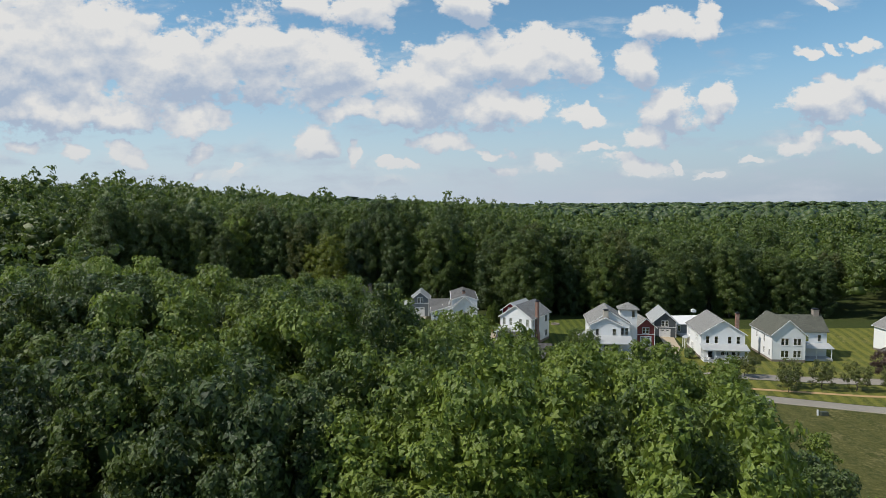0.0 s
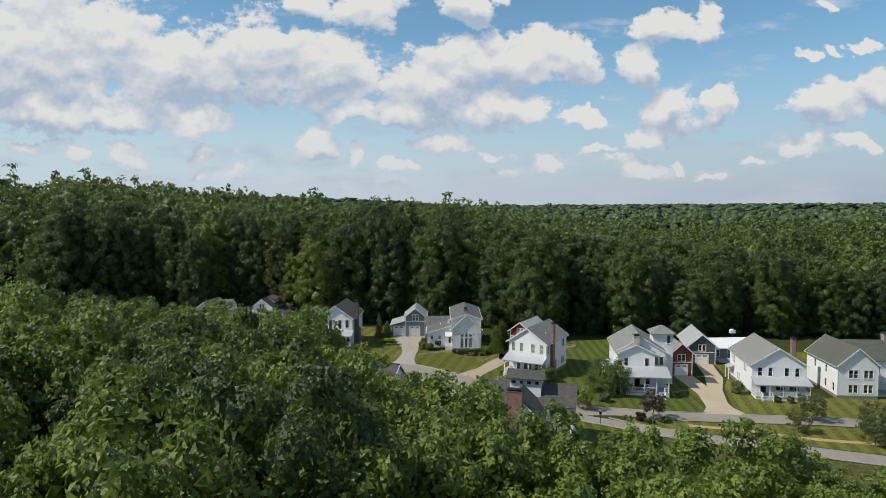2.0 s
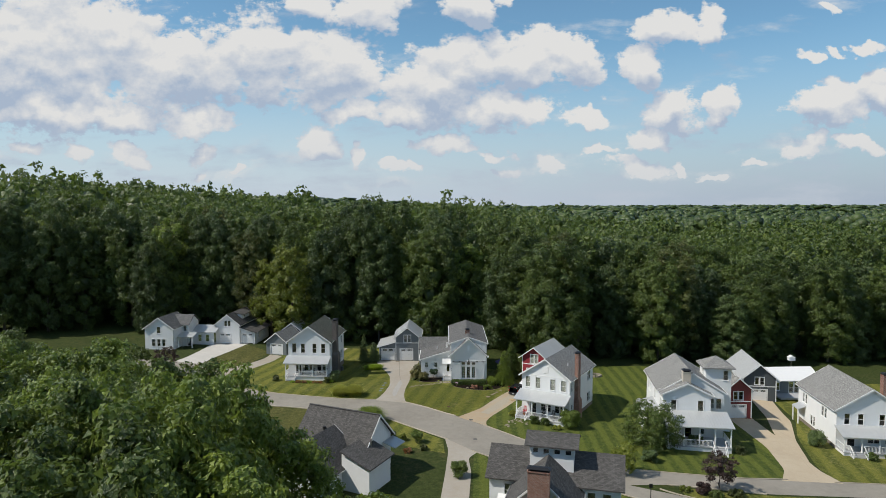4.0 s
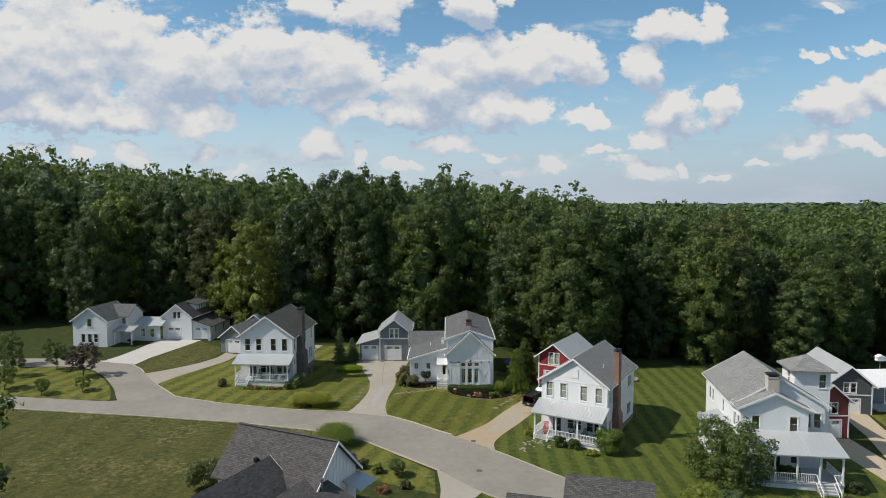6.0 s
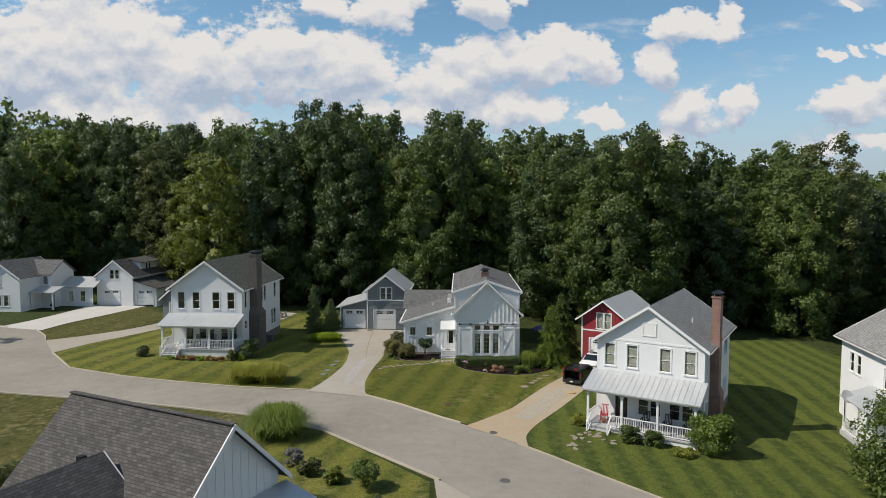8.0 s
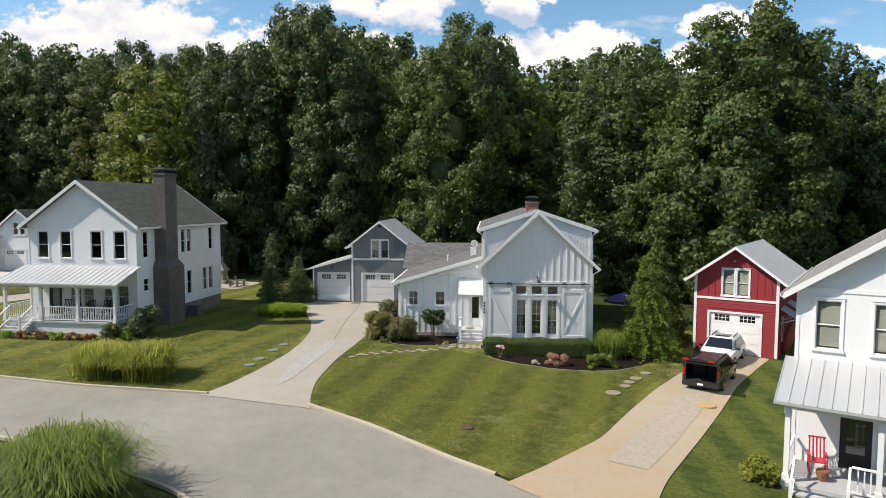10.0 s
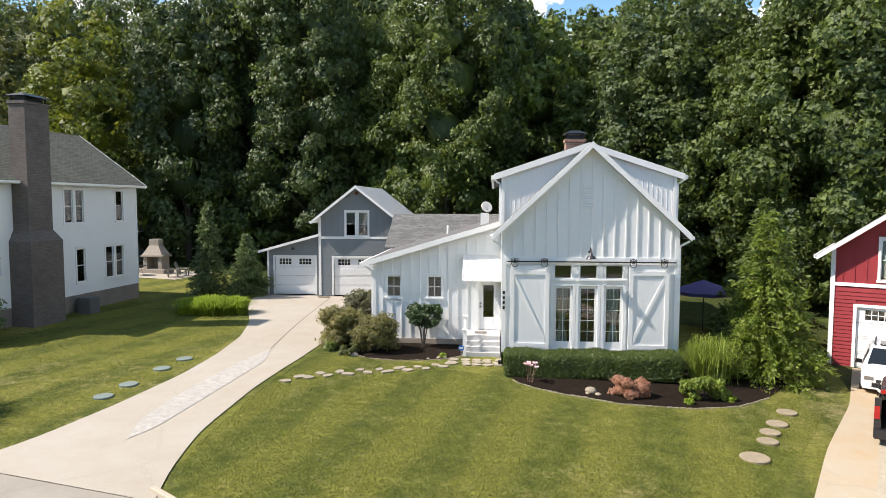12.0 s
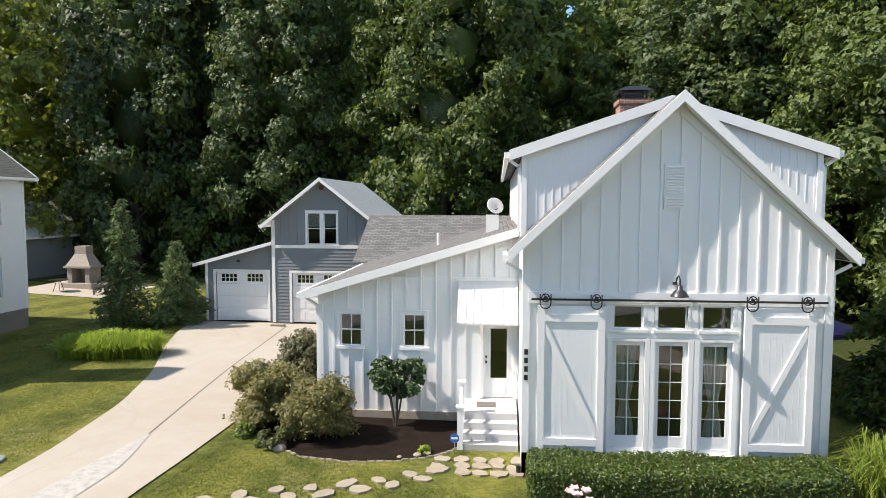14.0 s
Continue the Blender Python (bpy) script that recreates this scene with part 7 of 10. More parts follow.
def tower_garage(x, y, z, rot, w, d, ze, zr, mat, roof, label, win_z):
    h = thing("garage", pose(x, y, z, 0, 0, rot), label, "garage")
    wall_windows(h, "wall", mat, (0, 0), (w, 0), -0.4, [(0, ze), (w / 2, zr), (w, ze)], [(w / 2 - 0.42, win_z, 0.65, 1.3), (w / 2 + 0.42, win_z, 0.65, 1.3)], [(w / 2 - 1.25, w / 2 + 1.25, -0.4, 2.15)])
    garage_door(h, pose(w / 2, 0, 0), 2.5, 2.15)
    # added black sheet behind the door, for a dark interior
    part("wall_lining", Solid().box(0.2, w - 0.2, 0.6, 0.65, 0, 2.4), BLACK_PLASTIC, h)
    part("band_board", Solid().box(0, w, -0.04, 0, win_z - 0.35, win_z - 0.2), TRIM, h)
    for xx in (0, w - 0.12):
        part("corner_board", Solid().box(xx - 0.02, xx + 0.14, -0.045, 0.1, 0, ze), TRIM, h)
    wall(h, "wall", mat, (w, 0), (w, d), -0.4, ze)
    wall(h, "wall", mat, (w, d), (0, d), -0.4, [(0, ze), (w / 2, zr), (w, ze)])
    wall(h, "wall", mat, (0, d), (0, 0), -0.4, ze)
    gable_roof(h, roof, 0, w, 0, d, ze, zr, side=0.45, front=0.4, seams=0.45 if roof in (METAL, WHITE_METAL) else 0)
    return h


tower_garage(47.0, 154.7, -2.35, 0, 4.4, 7.5, 4.6, 6.5, plain("dark red siding", (0.17, 0.028, 0.026), 0.6), SHINGLE_PALE, "dark red garage beside the tower", 3.0)
tower_garage(54.0, 163.7, -2.3, -10, 5.5, 11.5, 4.15, 6.5, DARK_SIDING, METAL, "dark grey garage with a white metal roof", 3.0)


def grey_wing():
    h = thing("annexe", pose(60.0, 166.3, -2.0, 0, 0, 3), "low grey annexe with a long white metal roof", "annexe")
    wall_windows(h, "wall", GREY_SIDING, (0, 0), (9.0, 0), -0.4, 2.7, [(1.5, 0.8, 0.7, 1.4), (4.0, 0.3, 0.8, 2.0), (5.0, 0.3, 0.8, 2.0)])
    wall(h, "wall", GREY_SIDING, (9.0, 0), (9.0, 6), -0.4, [(0, 2.7), (3, 4.2), (6, 2.7)])
    s = Solid().slab((-0.3, -0.4, 2.6), (9.4, -0.4, 2.6), (9.4, 3, 4.3), (-0.3, 3, 4.3), 0.1).slab((-0.3, 3, 4.3), (9.4, 3, 4.3), (9.4, 6.4, 2.6), (-0.3, 6.4, 2.6), 0.1)
    for i in range(22):
        x = -0.28 + i * 9.66 / 21
        s.bar((x, -0.4, 2.615), (x, 3, 4.315), 0.03)
    part("roof", s, WHITE_METAL, h, "white metal roof")
    part("deck", Solid().box(0.5, 8.5, -3.0, 0, 0.0, 0.25), PORCH_FLOOR, h)
    railing(h, (5.6, -2.9), (8.4, -2.9), 0.25)


grey_wing()


# ---------------------------------------------------------------- two more porch houses along the east street
def porch_house():
    w, d, ze, zr, f = 9.2, 13.5, 6.05, 9.0, 0.8
    up = [(s, 3.9, 0.72, 1.55) for s in (1.4, 3.2, 6.0, 7.8)]
    down = [(s, f + 0.5, 0.75, 1.5) for s in (4.6, 5.4, 6.9, 7.8)]
    left = [(2.0, 3.6, 0.7, 1.5), (3.0, 3.6, 0.7, 1.5), (9.0, 3.6, 0.7, 1.5), (10.0, 3.6, 0.7, 1.5), (5.2, 1.0, 0.7, 1.5), (6.1, 1.0, 0.7, 1.5)]
    h = gable_house("porch_house", 57.6, 142.4, -3.0, -8, w, d, ze, zr, "white two-storey house with a full-width porch", SHINGLE_PALE, WHITE, up, down, (), left, f, 0.0, 2.0)
    porch(h, w, f, 3.0, 3.8, 2.6, 0.0, (0.8, 2.6), 5)
    chimney(h, BRICK, w + 0.02, w + 0.7, 6.6, 7.6, -0.4, 9.3, label="red brick chimney")
    s = Solid().slab((-1.2, 10.5, 2.7), (0, 10.5, 3.2), (0, 13, 3.2), (-1.2, 13, 2.7), 0.1)
    part("side_porch_roof", s, METAL, h)
    for y in (10.7, 12.8):
        porch_post(h, -1.05, y, -0.3, 2.65)


porch_house()


def corner_house():
    w, d, ze, zr, f = 7.0, 12.5, 6.1, 9.2, 0.5
    up = [(2.3, 3.7, 0.7, 1.5), (3.15, 3.7, 0.7, 1.5), (4.9, 3.7, 0.7, 1.5), (5.75, 3.7, 0.7, 1.5)]
    down = [(2.3, 1.0, 0.7, 1.5), (3.15, 1.0, 0.7, 1.5), (4.9, 1.0, 0.7, 1.5), (5.75, 1.0, 0.7, 1.5)]
    left = [(3.5, 3.7, 0.7, 1.5), (8.0, 3.7, 0.7, 1.5), (8.0, 1.0, 0.7, 1.5), (11.0, 1.0, 0.7, 1.5)]
    h = gable_house("corner_house", 73.2, 142.2, -3.3, -6, w, d, ze, zr, "white gabled house with a side wing and green-grey roof", SHINGLE_GREEN, WHITE, up, down, (), left, f)
    wall_windows(h, "wall", WHITE, (w, 4.5), (w + 6.5, 4.5), -0.5, ze, [(1.5, 3.7, 0.7, 1.5), (2.3, 3.7, 0.7, 1.5), (4.9, 3.7, 0.7, 1.5)])
    wall(h, "wall", WHITE, (w + 6.5, 4.5), (w + 6.5, d), -0.5, [(0, ze), (4, 9.0), (8, ze)])
    s = Solid().slab((w / 2, 4.1, ze - 0.1), (w + 6.9, 4.1, ze - 0.1), (w + 6.9, 8.5, 9.2), (w / 2, 8.5, 9.2), 0.14).slab((w / 2, 8.5, 9.2), (w + 6.9, 8.5, 9.2), (w + 6.9, 12.9, ze - 0.1), (w / 2, 12.9, ze - 0.1), 0.14)
    part("roof", s, SHINGLE_GREEN, h, "green-grey side roof")
    chimney(h, STONE, w + 5.0, w + 6.2, 8.0, 9.2, 8, 10.2, label="stone chimney")
    shed_roof(h, METAL, w, w + 6.9, 1.6, 4.5, 2.7, 3.4)
    for x in (w + 0.3, w + 3.2, w + 6.4):
        porch_post(h, x, 1.9, 0.1, 2.65)
    part("porch_floor", Solid().box(w, w + 6.6, 1.7, 4.5, -0.2, 0.4), PORCH_FLOOR, h)


corner_house()


def far_house():
    h = gable_house("far_house", 103.5, 143.0, -3.3, 0, 8.0, 11.0, 5.8, 8.4, "white house at the street's far end", SHINGLE_PALE, WHITE, [(2, 3.6, 0.7, 1.5), (6, 3.6, 0.7, 1.5)], [(2, 1.0, 0.7, 1.5), (6, 1.0, 0.7, 1.5)], (), (), 0.4)


far_house()


# ---------------------------------------------------------------- the house with the brick chimney and roof lantern
def lantern_house():
    h = thing("lantern_house", pose(6.5, 116.4, -0.92, 0, 0, -15), "white house with dark shingles, roof lantern and tall brick chimney", "house")
    W, d, ze, zr = 13.0, 6.2, 5.5, 7.6
    wall_windows(h, "wall", WHITE, (0, 0), (W, 0), -0.4, ze, [(1.9, 3.4, 0.7, 1.4), (10.2, 3.4, 0.8, 1.4), (11.7, 3.4, 0.8, 1.4)], [(1.3, 2.25, 0.5, 2.6), (9.9, 10.8, 0.4, 2.6), (11.3, 12.2, 0.4, 2.6)])
    panel_door(h, pose(1.78, 0, 0.5), 0.92, 2.06)
    for x in (10.35, 11.75):
        panel_door(h, pose(x, 0, 0.4), 0.88, 2.15, BLACK)
    wall_windows(h, "wall", WHITE, (W, 0), (W, d), -0.4, [(0, ze), (d / 2, zr), (d, ze)], [(1.6, 3.4, 0.7, 1.4), (4.6, 3.4, 0.7, 1.4), (1.6, 0.9, 0.7, 1.4), (4.6, 0.9, 0.7, 1.4)])
    wall(h, "wall", WHITE, (W, d), (0, d), -0.4, ze)
    wall(h, "wall", WHITE, (0, d), (0, 0), -0.4, [(0, ze), (d / 2, zr), (d, ze)])
    s = Solid().slab((-0.4, -0.4, ze - 0.1), (W + 0.4, -0.4, ze - 0.1), (W + 0.4, d / 2, zr + 0.15), (-0.4, d / 2, zr + 0.15), 0.14)
    s.slab((-0.4, d / 2, zr + 0.15), (W + 0.4, d / 2, zr + 0.15), (W + 0.4, d + 0.4, ze - 0.1), (-0.4, d + 0.4, ze - 0.1), 0.14)
    part("roof", s, SHINGLE_DARK, h, "charcoal shingle roof")
    # front gabled block
    gx, gw, gd = 2.6, 6.6, 5.2
    wall_windows(h, "wall", WHITE, (gx, -gd), (gx + gw, -gd), -0.4, [(0, 4.9), (gw / 2, 7.8), (gw, 4.9)], [(1.0, 3.1, 0.7, 1.4), (5.2, 2.9, 0.8, 1.5), (0.9, 0.6, 0.9, 1.6), (5.0, 0.6, 0.8, 1.6), (5.9, 0.6, 0.8, 1.6)])
    wall(h, "wall", WHITE, (gx + gw, -gd), (gx + gw, 0), -0.4, 4.9)
    wall(h, "wall", WHITE, (gx, 0), (gx, -gd), -0.4, 4.9)
    gable_roof(h, SHINGLE_DARK, gx, gx + gw, -gd, 2.5, 4.9, 7.8)
    chimney(h, BRICK, gx + 2.1, gx + 4.1, -gd - 0.75, -gd - 0.02, -0.6, 8.7, label="tall wide red brick chimney")
    # lantern
    lx, ly, lw, ld = 4.0, 0.9, 4.4, 3.0
    for p, q in (((lx, ly), (lx + lw, ly)), ((lx + lw, ly), (lx + lw, ly + ld)), ((lx + lw, ly + ld), (lx, ly + ld)), ((lx, ly + ld), (lx, ly))):
        n = 4 if p[0] != q[0] else 2
        L = lw if n == 4 else ld
        wall_windows(h, "lantern_wall", WHITE, p, q, 6.2, 8.9, [(L * (i + 0.5) / n, 7.95, 0.6, 0.5) for i in range(n)], rows=1)
    s = Solid().slab((lx - 0.5, ly - 0.5, 8.85), (lx + lw + 0.5, ly - 0.5, 8.85), (lx + lw + 0.5, ly + ld / 2, 9.75), (lx - 0.5, ly + ld / 2, 9.75), 0.14)
    s.slab((lx - 0.5, ly + ld / 2, 9.75), (lx + lw + 0.5, ly + ld / 2, 9.75), (lx + lw + 0.5, ly + ld + 0.5, 8.85), (lx - 0.5, ly + ld + 0.5, 8.85), 0.14)
    part("lantern_roof", s, SHINGLE_DARK, h, "charcoal lantern roof")
    # awning and stoop
    part("awning", Solid().slab((0.9, -1.1, 2.7), (2.6, -1.1, 2.7), (2.6, 0, 3.7), (0.9, 0, 3.7), 0.05), WHITE_METAL, h, "white metal awning")
    part("stoop", Solid().box(1.0, 2.5, -1.2, 0, -0.4, 0.45), PORCH_FLOOR, h)
    for i in range(3):
        part("step", Solid().box(1.0, 2.5, -1.2 - 0.3 * (i + 1), -1.2 - 0.3 * i + 0.02, -0.4, 0.3 - 0.15 * i), PORCH_FLOOR, h)
    railing(h, (1.0, -1.15), (1.0, -0.1), 0.45)
    part("deck", Solid().box(9.3, 13.6, -3.2, 0, -0.3, 0.35), PORCH_FLOOR, h)
    railing(h, (9.4, -3.1), (13.5, -3.1), 0.35)
    railing(h, (13.5, -3.1), (13.5, -0.1), 0.35)


lantern_house()


# ---------------------------------------------------------------- the dark-roofed house by the corner
def corner_garage():
    u = -25.0
    h = thing("shingled_house", pose(-16.5, 131.26, -0.85, 0, 0, u), "white battened house with broad charcoal shingle roofs", "house")
    # ridge runs along x here
    L, d, ze, zr = 9.8, 6.2, 4.1, 7.15
    for p, q, top in (((0, 0), (L, 0), ze), ((L, 0), (L, d), [(0, ze), (d / 2, zr), (d, ze)]), ((L, d), (0, d), ze), ((0, d), (0, 0), [(0, ze), (d / 2, zr), (d, ze)])):
        wall(h, "wall", WHITE, p, q, -0.4, top)
    k = (zr - ze) / (d / 2)
    s = Solid()
    for a, b in (((-0.4, L + 0.4), 1), ((-0.4, L + 0.4), -1)):
        x0, x1 = a
        if b > 0:
            s.slab((x0, -0.45, ze - 0.45 * k + 0.16), (x1, -0.45, ze - 0.45 * k + 0.16), (x1, d / 2, zr + 0.16), (x0, d / 2, zr + 0.16), 0.15)
        else:
            s.slab((x0, d / 2, zr + 0.16), (x1, d / 2, zr + 0.16), (x1, d + 0.45, ze - 0.45 * k + 0.16), (x0, d + 0.45, ze - 0.45 * k + 0.16), 0.15)
    roof = part("roof", s, SHINGLE_DARK, h, "charcoal shingle gable roof")
    part("ridge_cap", Solid().bar((-0.4, d / 2, zr + 0.18), (L + 0.4, d / 2, zr + 0.18), 0.28, 0.06), SHINGLE_DARK, roof)
    for ya, za, yb_, zb in ((-0.45, ze - 0.45 * k, d / 2, zr), (d / 2, zr, d + 0.45, ze - 0.45 * k)):
        part("rake_board", Solid().hexa([(L + 0.4, ya, za - 0.06), (L + 0.46, ya, za - 0.06), (L + 0.46, yb_, zb - 0.06), (L + 0.4, yb_, zb - 0.06), (L + 0.4, ya, za + 0.18), (L + 0.46, ya, za + 0.18), (L + 0.46, yb_, zb + 0.18), (L + 0.4, yb_, zb + 0.18)]), TRIM, roof)
    for i in range(1, 13):
        y = i * d / 13
        part("batten", Solid().box(L, L + 0.025, y - 0.02, y + 0.02, 0.0, ze + (zr - ze) * (1 - abs(y - d / 2) / (d / 2)) - 0.05), TRIM, h)
    # front block towards the camera's line, ridge along y
    bx0, bx1, by0 = 1.3, 8.7, -8.5
    bze, bzr = 2.9, 5.9
    wall(h, "wall", WHITE, (bx0, by0), (bx1, by0), -0.4, [(0, bze), ((bx1 - bx0) / 2, bzr), (bx1 - bx0, bze)])
    wall(h, "wall", WHITE, (bx1, by0), (bx1, 0), -0.4, bze)
    wall(h, "wall", WHITE, (bx0, 0), (bx0, by0), -0.4, bze)
    gable_roof(h, SHINGLE_DARK, bx0, bx1, by0, 0.8, bze, bzr, side=0.45, back=0.0)
    # low entrance roof at the gable's foot
    wall(h, "wall", WHITE, (L, -3.2), (L + 2.6, -3.2), -0.4, [(0, 4.1), (2.6, 3.3)])
    wall(h, "wall", WHITE, (L + 2.6, -3.2), (L + 2.6, 1.6), -0.4, 3.3)
    wall(h, "wall", WHITE, (L + 2.6, 1.6), (L, 1.6), -0.4, [(0, 3.3), (2.6, 4.1)])
    part("roof", Solid().slab((bx1, -3.6, 4.85), (L + 3.0, -3.6, 3.3), (L + 3.0, 2.0, 3.3), (bx1, 2.0, 4.85), 0.14), SHINGLE_DARK, h, "low charcoal entrance roof")
    wall(h, "wall", WHITE, (bx1, -3.2), (L, -3.2), -0.4, [(0, 4.65), (L - bx1, 4.1)])
    part("flue", Solid().tube((L + 0.5, 0.6, 3.9), (L + 0.5, 0.6, 5.0), 0.10, n=10).tube((L + 0.5, 0.6, 4.95), (L + 0.5, 0.6, 5.15), 0.15, n=10), CHROME, h, "steel roof flue")
    part("bay_roof", Solid().slab((L + 0.1, 4.0, 3.55), (L + 1.9, 4.0, 3.05), (L + 1.9, 6.6, 3.05), (L + 0.1, 6.6, 3.55), 0.08), METAL, h, "small metal canopy")
    for x, y, z in ((3.4, 0.9, 5.6), (4.6, -3.0, 5.75), (3.0, -4.6, 4.9)):
        part("roof_vent", Solid().box(x - 0.15, x + 0.15, y - 0.15, y + 0.15, z - 0.4, z - 0.05), BLACK, h)


corner_garage()

# ---------------------------------------------------------------- plants: shrubs, grasses, hedges, conifers
def leafy(rng, centres, radii, count, size, material, name, single=False, body=0.78, up=0.35):
    sc, sr = sprays(rng, centres, radii, 4)
    v, f = single_leaves(np.r_[sc, centres], np.r_[sr, radii * 0.95], int(count * 2.4), size * 0.95, rng, up)
    cv, cf = clump_bodies(rng, centres, radii, body)
    return numpy_mesh(name, np.r_[v, cv], np.r_[f, cf + len(v)], material)


def shrub(name, x, y, w, h, material, label, seed, count=900, size=0.11, group="", d=None, clumps=22, category="shrub"):
    """A rounded shrub: clumps of leaves on short stems."""
    rng, d = np.random.default_rng(seed), d or w
    a, e = rng.uniform(0, 2 * math.pi, clumps), rng.uniform(0.05, 1, clumps) ** 0.7
    c = np.c_[np.cos(a) * np.sqrt(1 - (e - 0.35) ** 2) * w * 0.34 * rng.uniform(0.6, 1.05, clumps), np.sin(a) * np.sqrt(1 - (e - 0.35) ** 2) * d * 0.34 * rng.uniform(0.6, 1.05, clumps), e * h * 0.78]
    r = rng.uniform(0.16, 0.24, clumps) * min(w, h * 1.3)
    ob = thing(name, pose(x, y, gz(x, y)), label, category, group)
    part("foliage", leafy(rng, c, r, count, size, material, "foliage"), None, ob)
    s = Solid()
    for i in range(5):
        w_ = 2 * math.pi * i / 5
        s.tube((0, 0, -0.1), (math.cos(w_) * w * 0.2, math.sin(w_) * d * 0.2, h * 0.4), 0.025, 0.012, 5, False)
    part("stem", s, BARK, ob)
    return ob


def grass_clump(name, x, y, r, h, material, label, seed, blades=420, width=0.03, group="", arch=0.75, plume=False):
    """An arching clump of ornamental grass."""
    rng = np.random.default_rng(seed)
    vs, fs = [], []
    for _ in range(blades):
        a, out = rng.uniform(0, 2 * math.pi), r * rng.uniform(0.25, 1.0)
        bx, by = rng.normal(0, r * 0.22, 2)
        top = h * rng.uniform(0.7, 1.05) * (1 - 0.35 * (out / r) ** 2)
        d = np.array([math.cos(a), math.sin(a), 0])
        n = np.array([-math.sin(a), math.cos(a), 0])
        k = len(vs)
        for t in (0, 0.35, 0.7, 1.0):
            p = np.array([bx, by, 0]) + d * out * t ** 1.6 + np.array([0, 0, top * (math.sin(t * math.pi * (0.5 + 0.22 * arch)))])
            wd = width * (1 - 0.8 * t) * 0.5
            vs += [p - n * wd, p + n * wd]
        for i in range(3):
            j = k + 2 * i
            fs += [(j, j + 1, j + 3), (j, j + 3, j + 2)]
    ob = new(name, numpy_mesh(name, np.array(vs), np.array(fs), material))
    ob.location = (x, y, gz(x, y) - 0.02)
    return tagged(ob, label, "ornamental grass", group)


def conifer(x, y, h, r, label, seed, material=None, count=2600, size=0.17, droop=0.25, name="conifer", start=0.05):
    """A conifer of whorled boughs, each one a spray of needles."""
    rng = np.random.default_rng(seed)
    vs, fs = [], []
    wood = Solid().tube((0, 0, -0.3), (0, 0, h * 0.97), r * 0.07, 0.01, 7, False)
    z = h * start
    while z < h * 0.97:
        t = z / h
        L = r * (1 - t) ** 0.85 * rng.uniform(0.8, 1.15) + 0.1
        for i in range(int(6 + 4 * (1 - t))):
            a = rng.uniform(0, 2 * math.pi)
            d = np.array([math.cos(a), math.sin(a), 0])
            lb = L * rng.uniform(0.7, 1.12)
            wood.tube((0, 0, z), tuple(d * lb * 0.8 + np.array([0, 0, z - lb * droop * 0.5])), 0.018, 0.006, 4, False)
            m = max(6, int(lb * 44))
            for _ in range(m):
                s = rng.uniform(0.15, 1.0)
                p = d * lb * s + np.array([0, 0, z - lb * droop * s ** 1.5]) + rng.normal(0, 0.05 + 0.07 * lb * (1.1 - s), 3)
                o = d * 0.8 + rng.normal(0, 0.55, 3) + np.array([0, 0, -0.25])
                o /= np.linalg.norm(o)
                q = np.cross(o, rng.normal(0, 1, 3))
                q /= np.linalg.norm(q)
                w = size * rng.uniform(0.6, 1.3)
                k = len(vs)
                vs += [p - o * w * 0.4, p + q * w * 0.28, p + o * w, p - q * w * 0.28]
                fs += [(k, k + 1, k + 3), (k + 1, k + 2, k + 3)]
        z += h * 0.028 * rng.uniform(0.7, 1.3)
    ob = thing(name, pose(x, y, gz(x, y)), label, "conifer")
    part("trunk", wood, BARK, ob)
    part("needles", numpy_mesh("needles", np.array(vs), np.array(fs), material or LEAF_DARK), None, ob)
    return ob


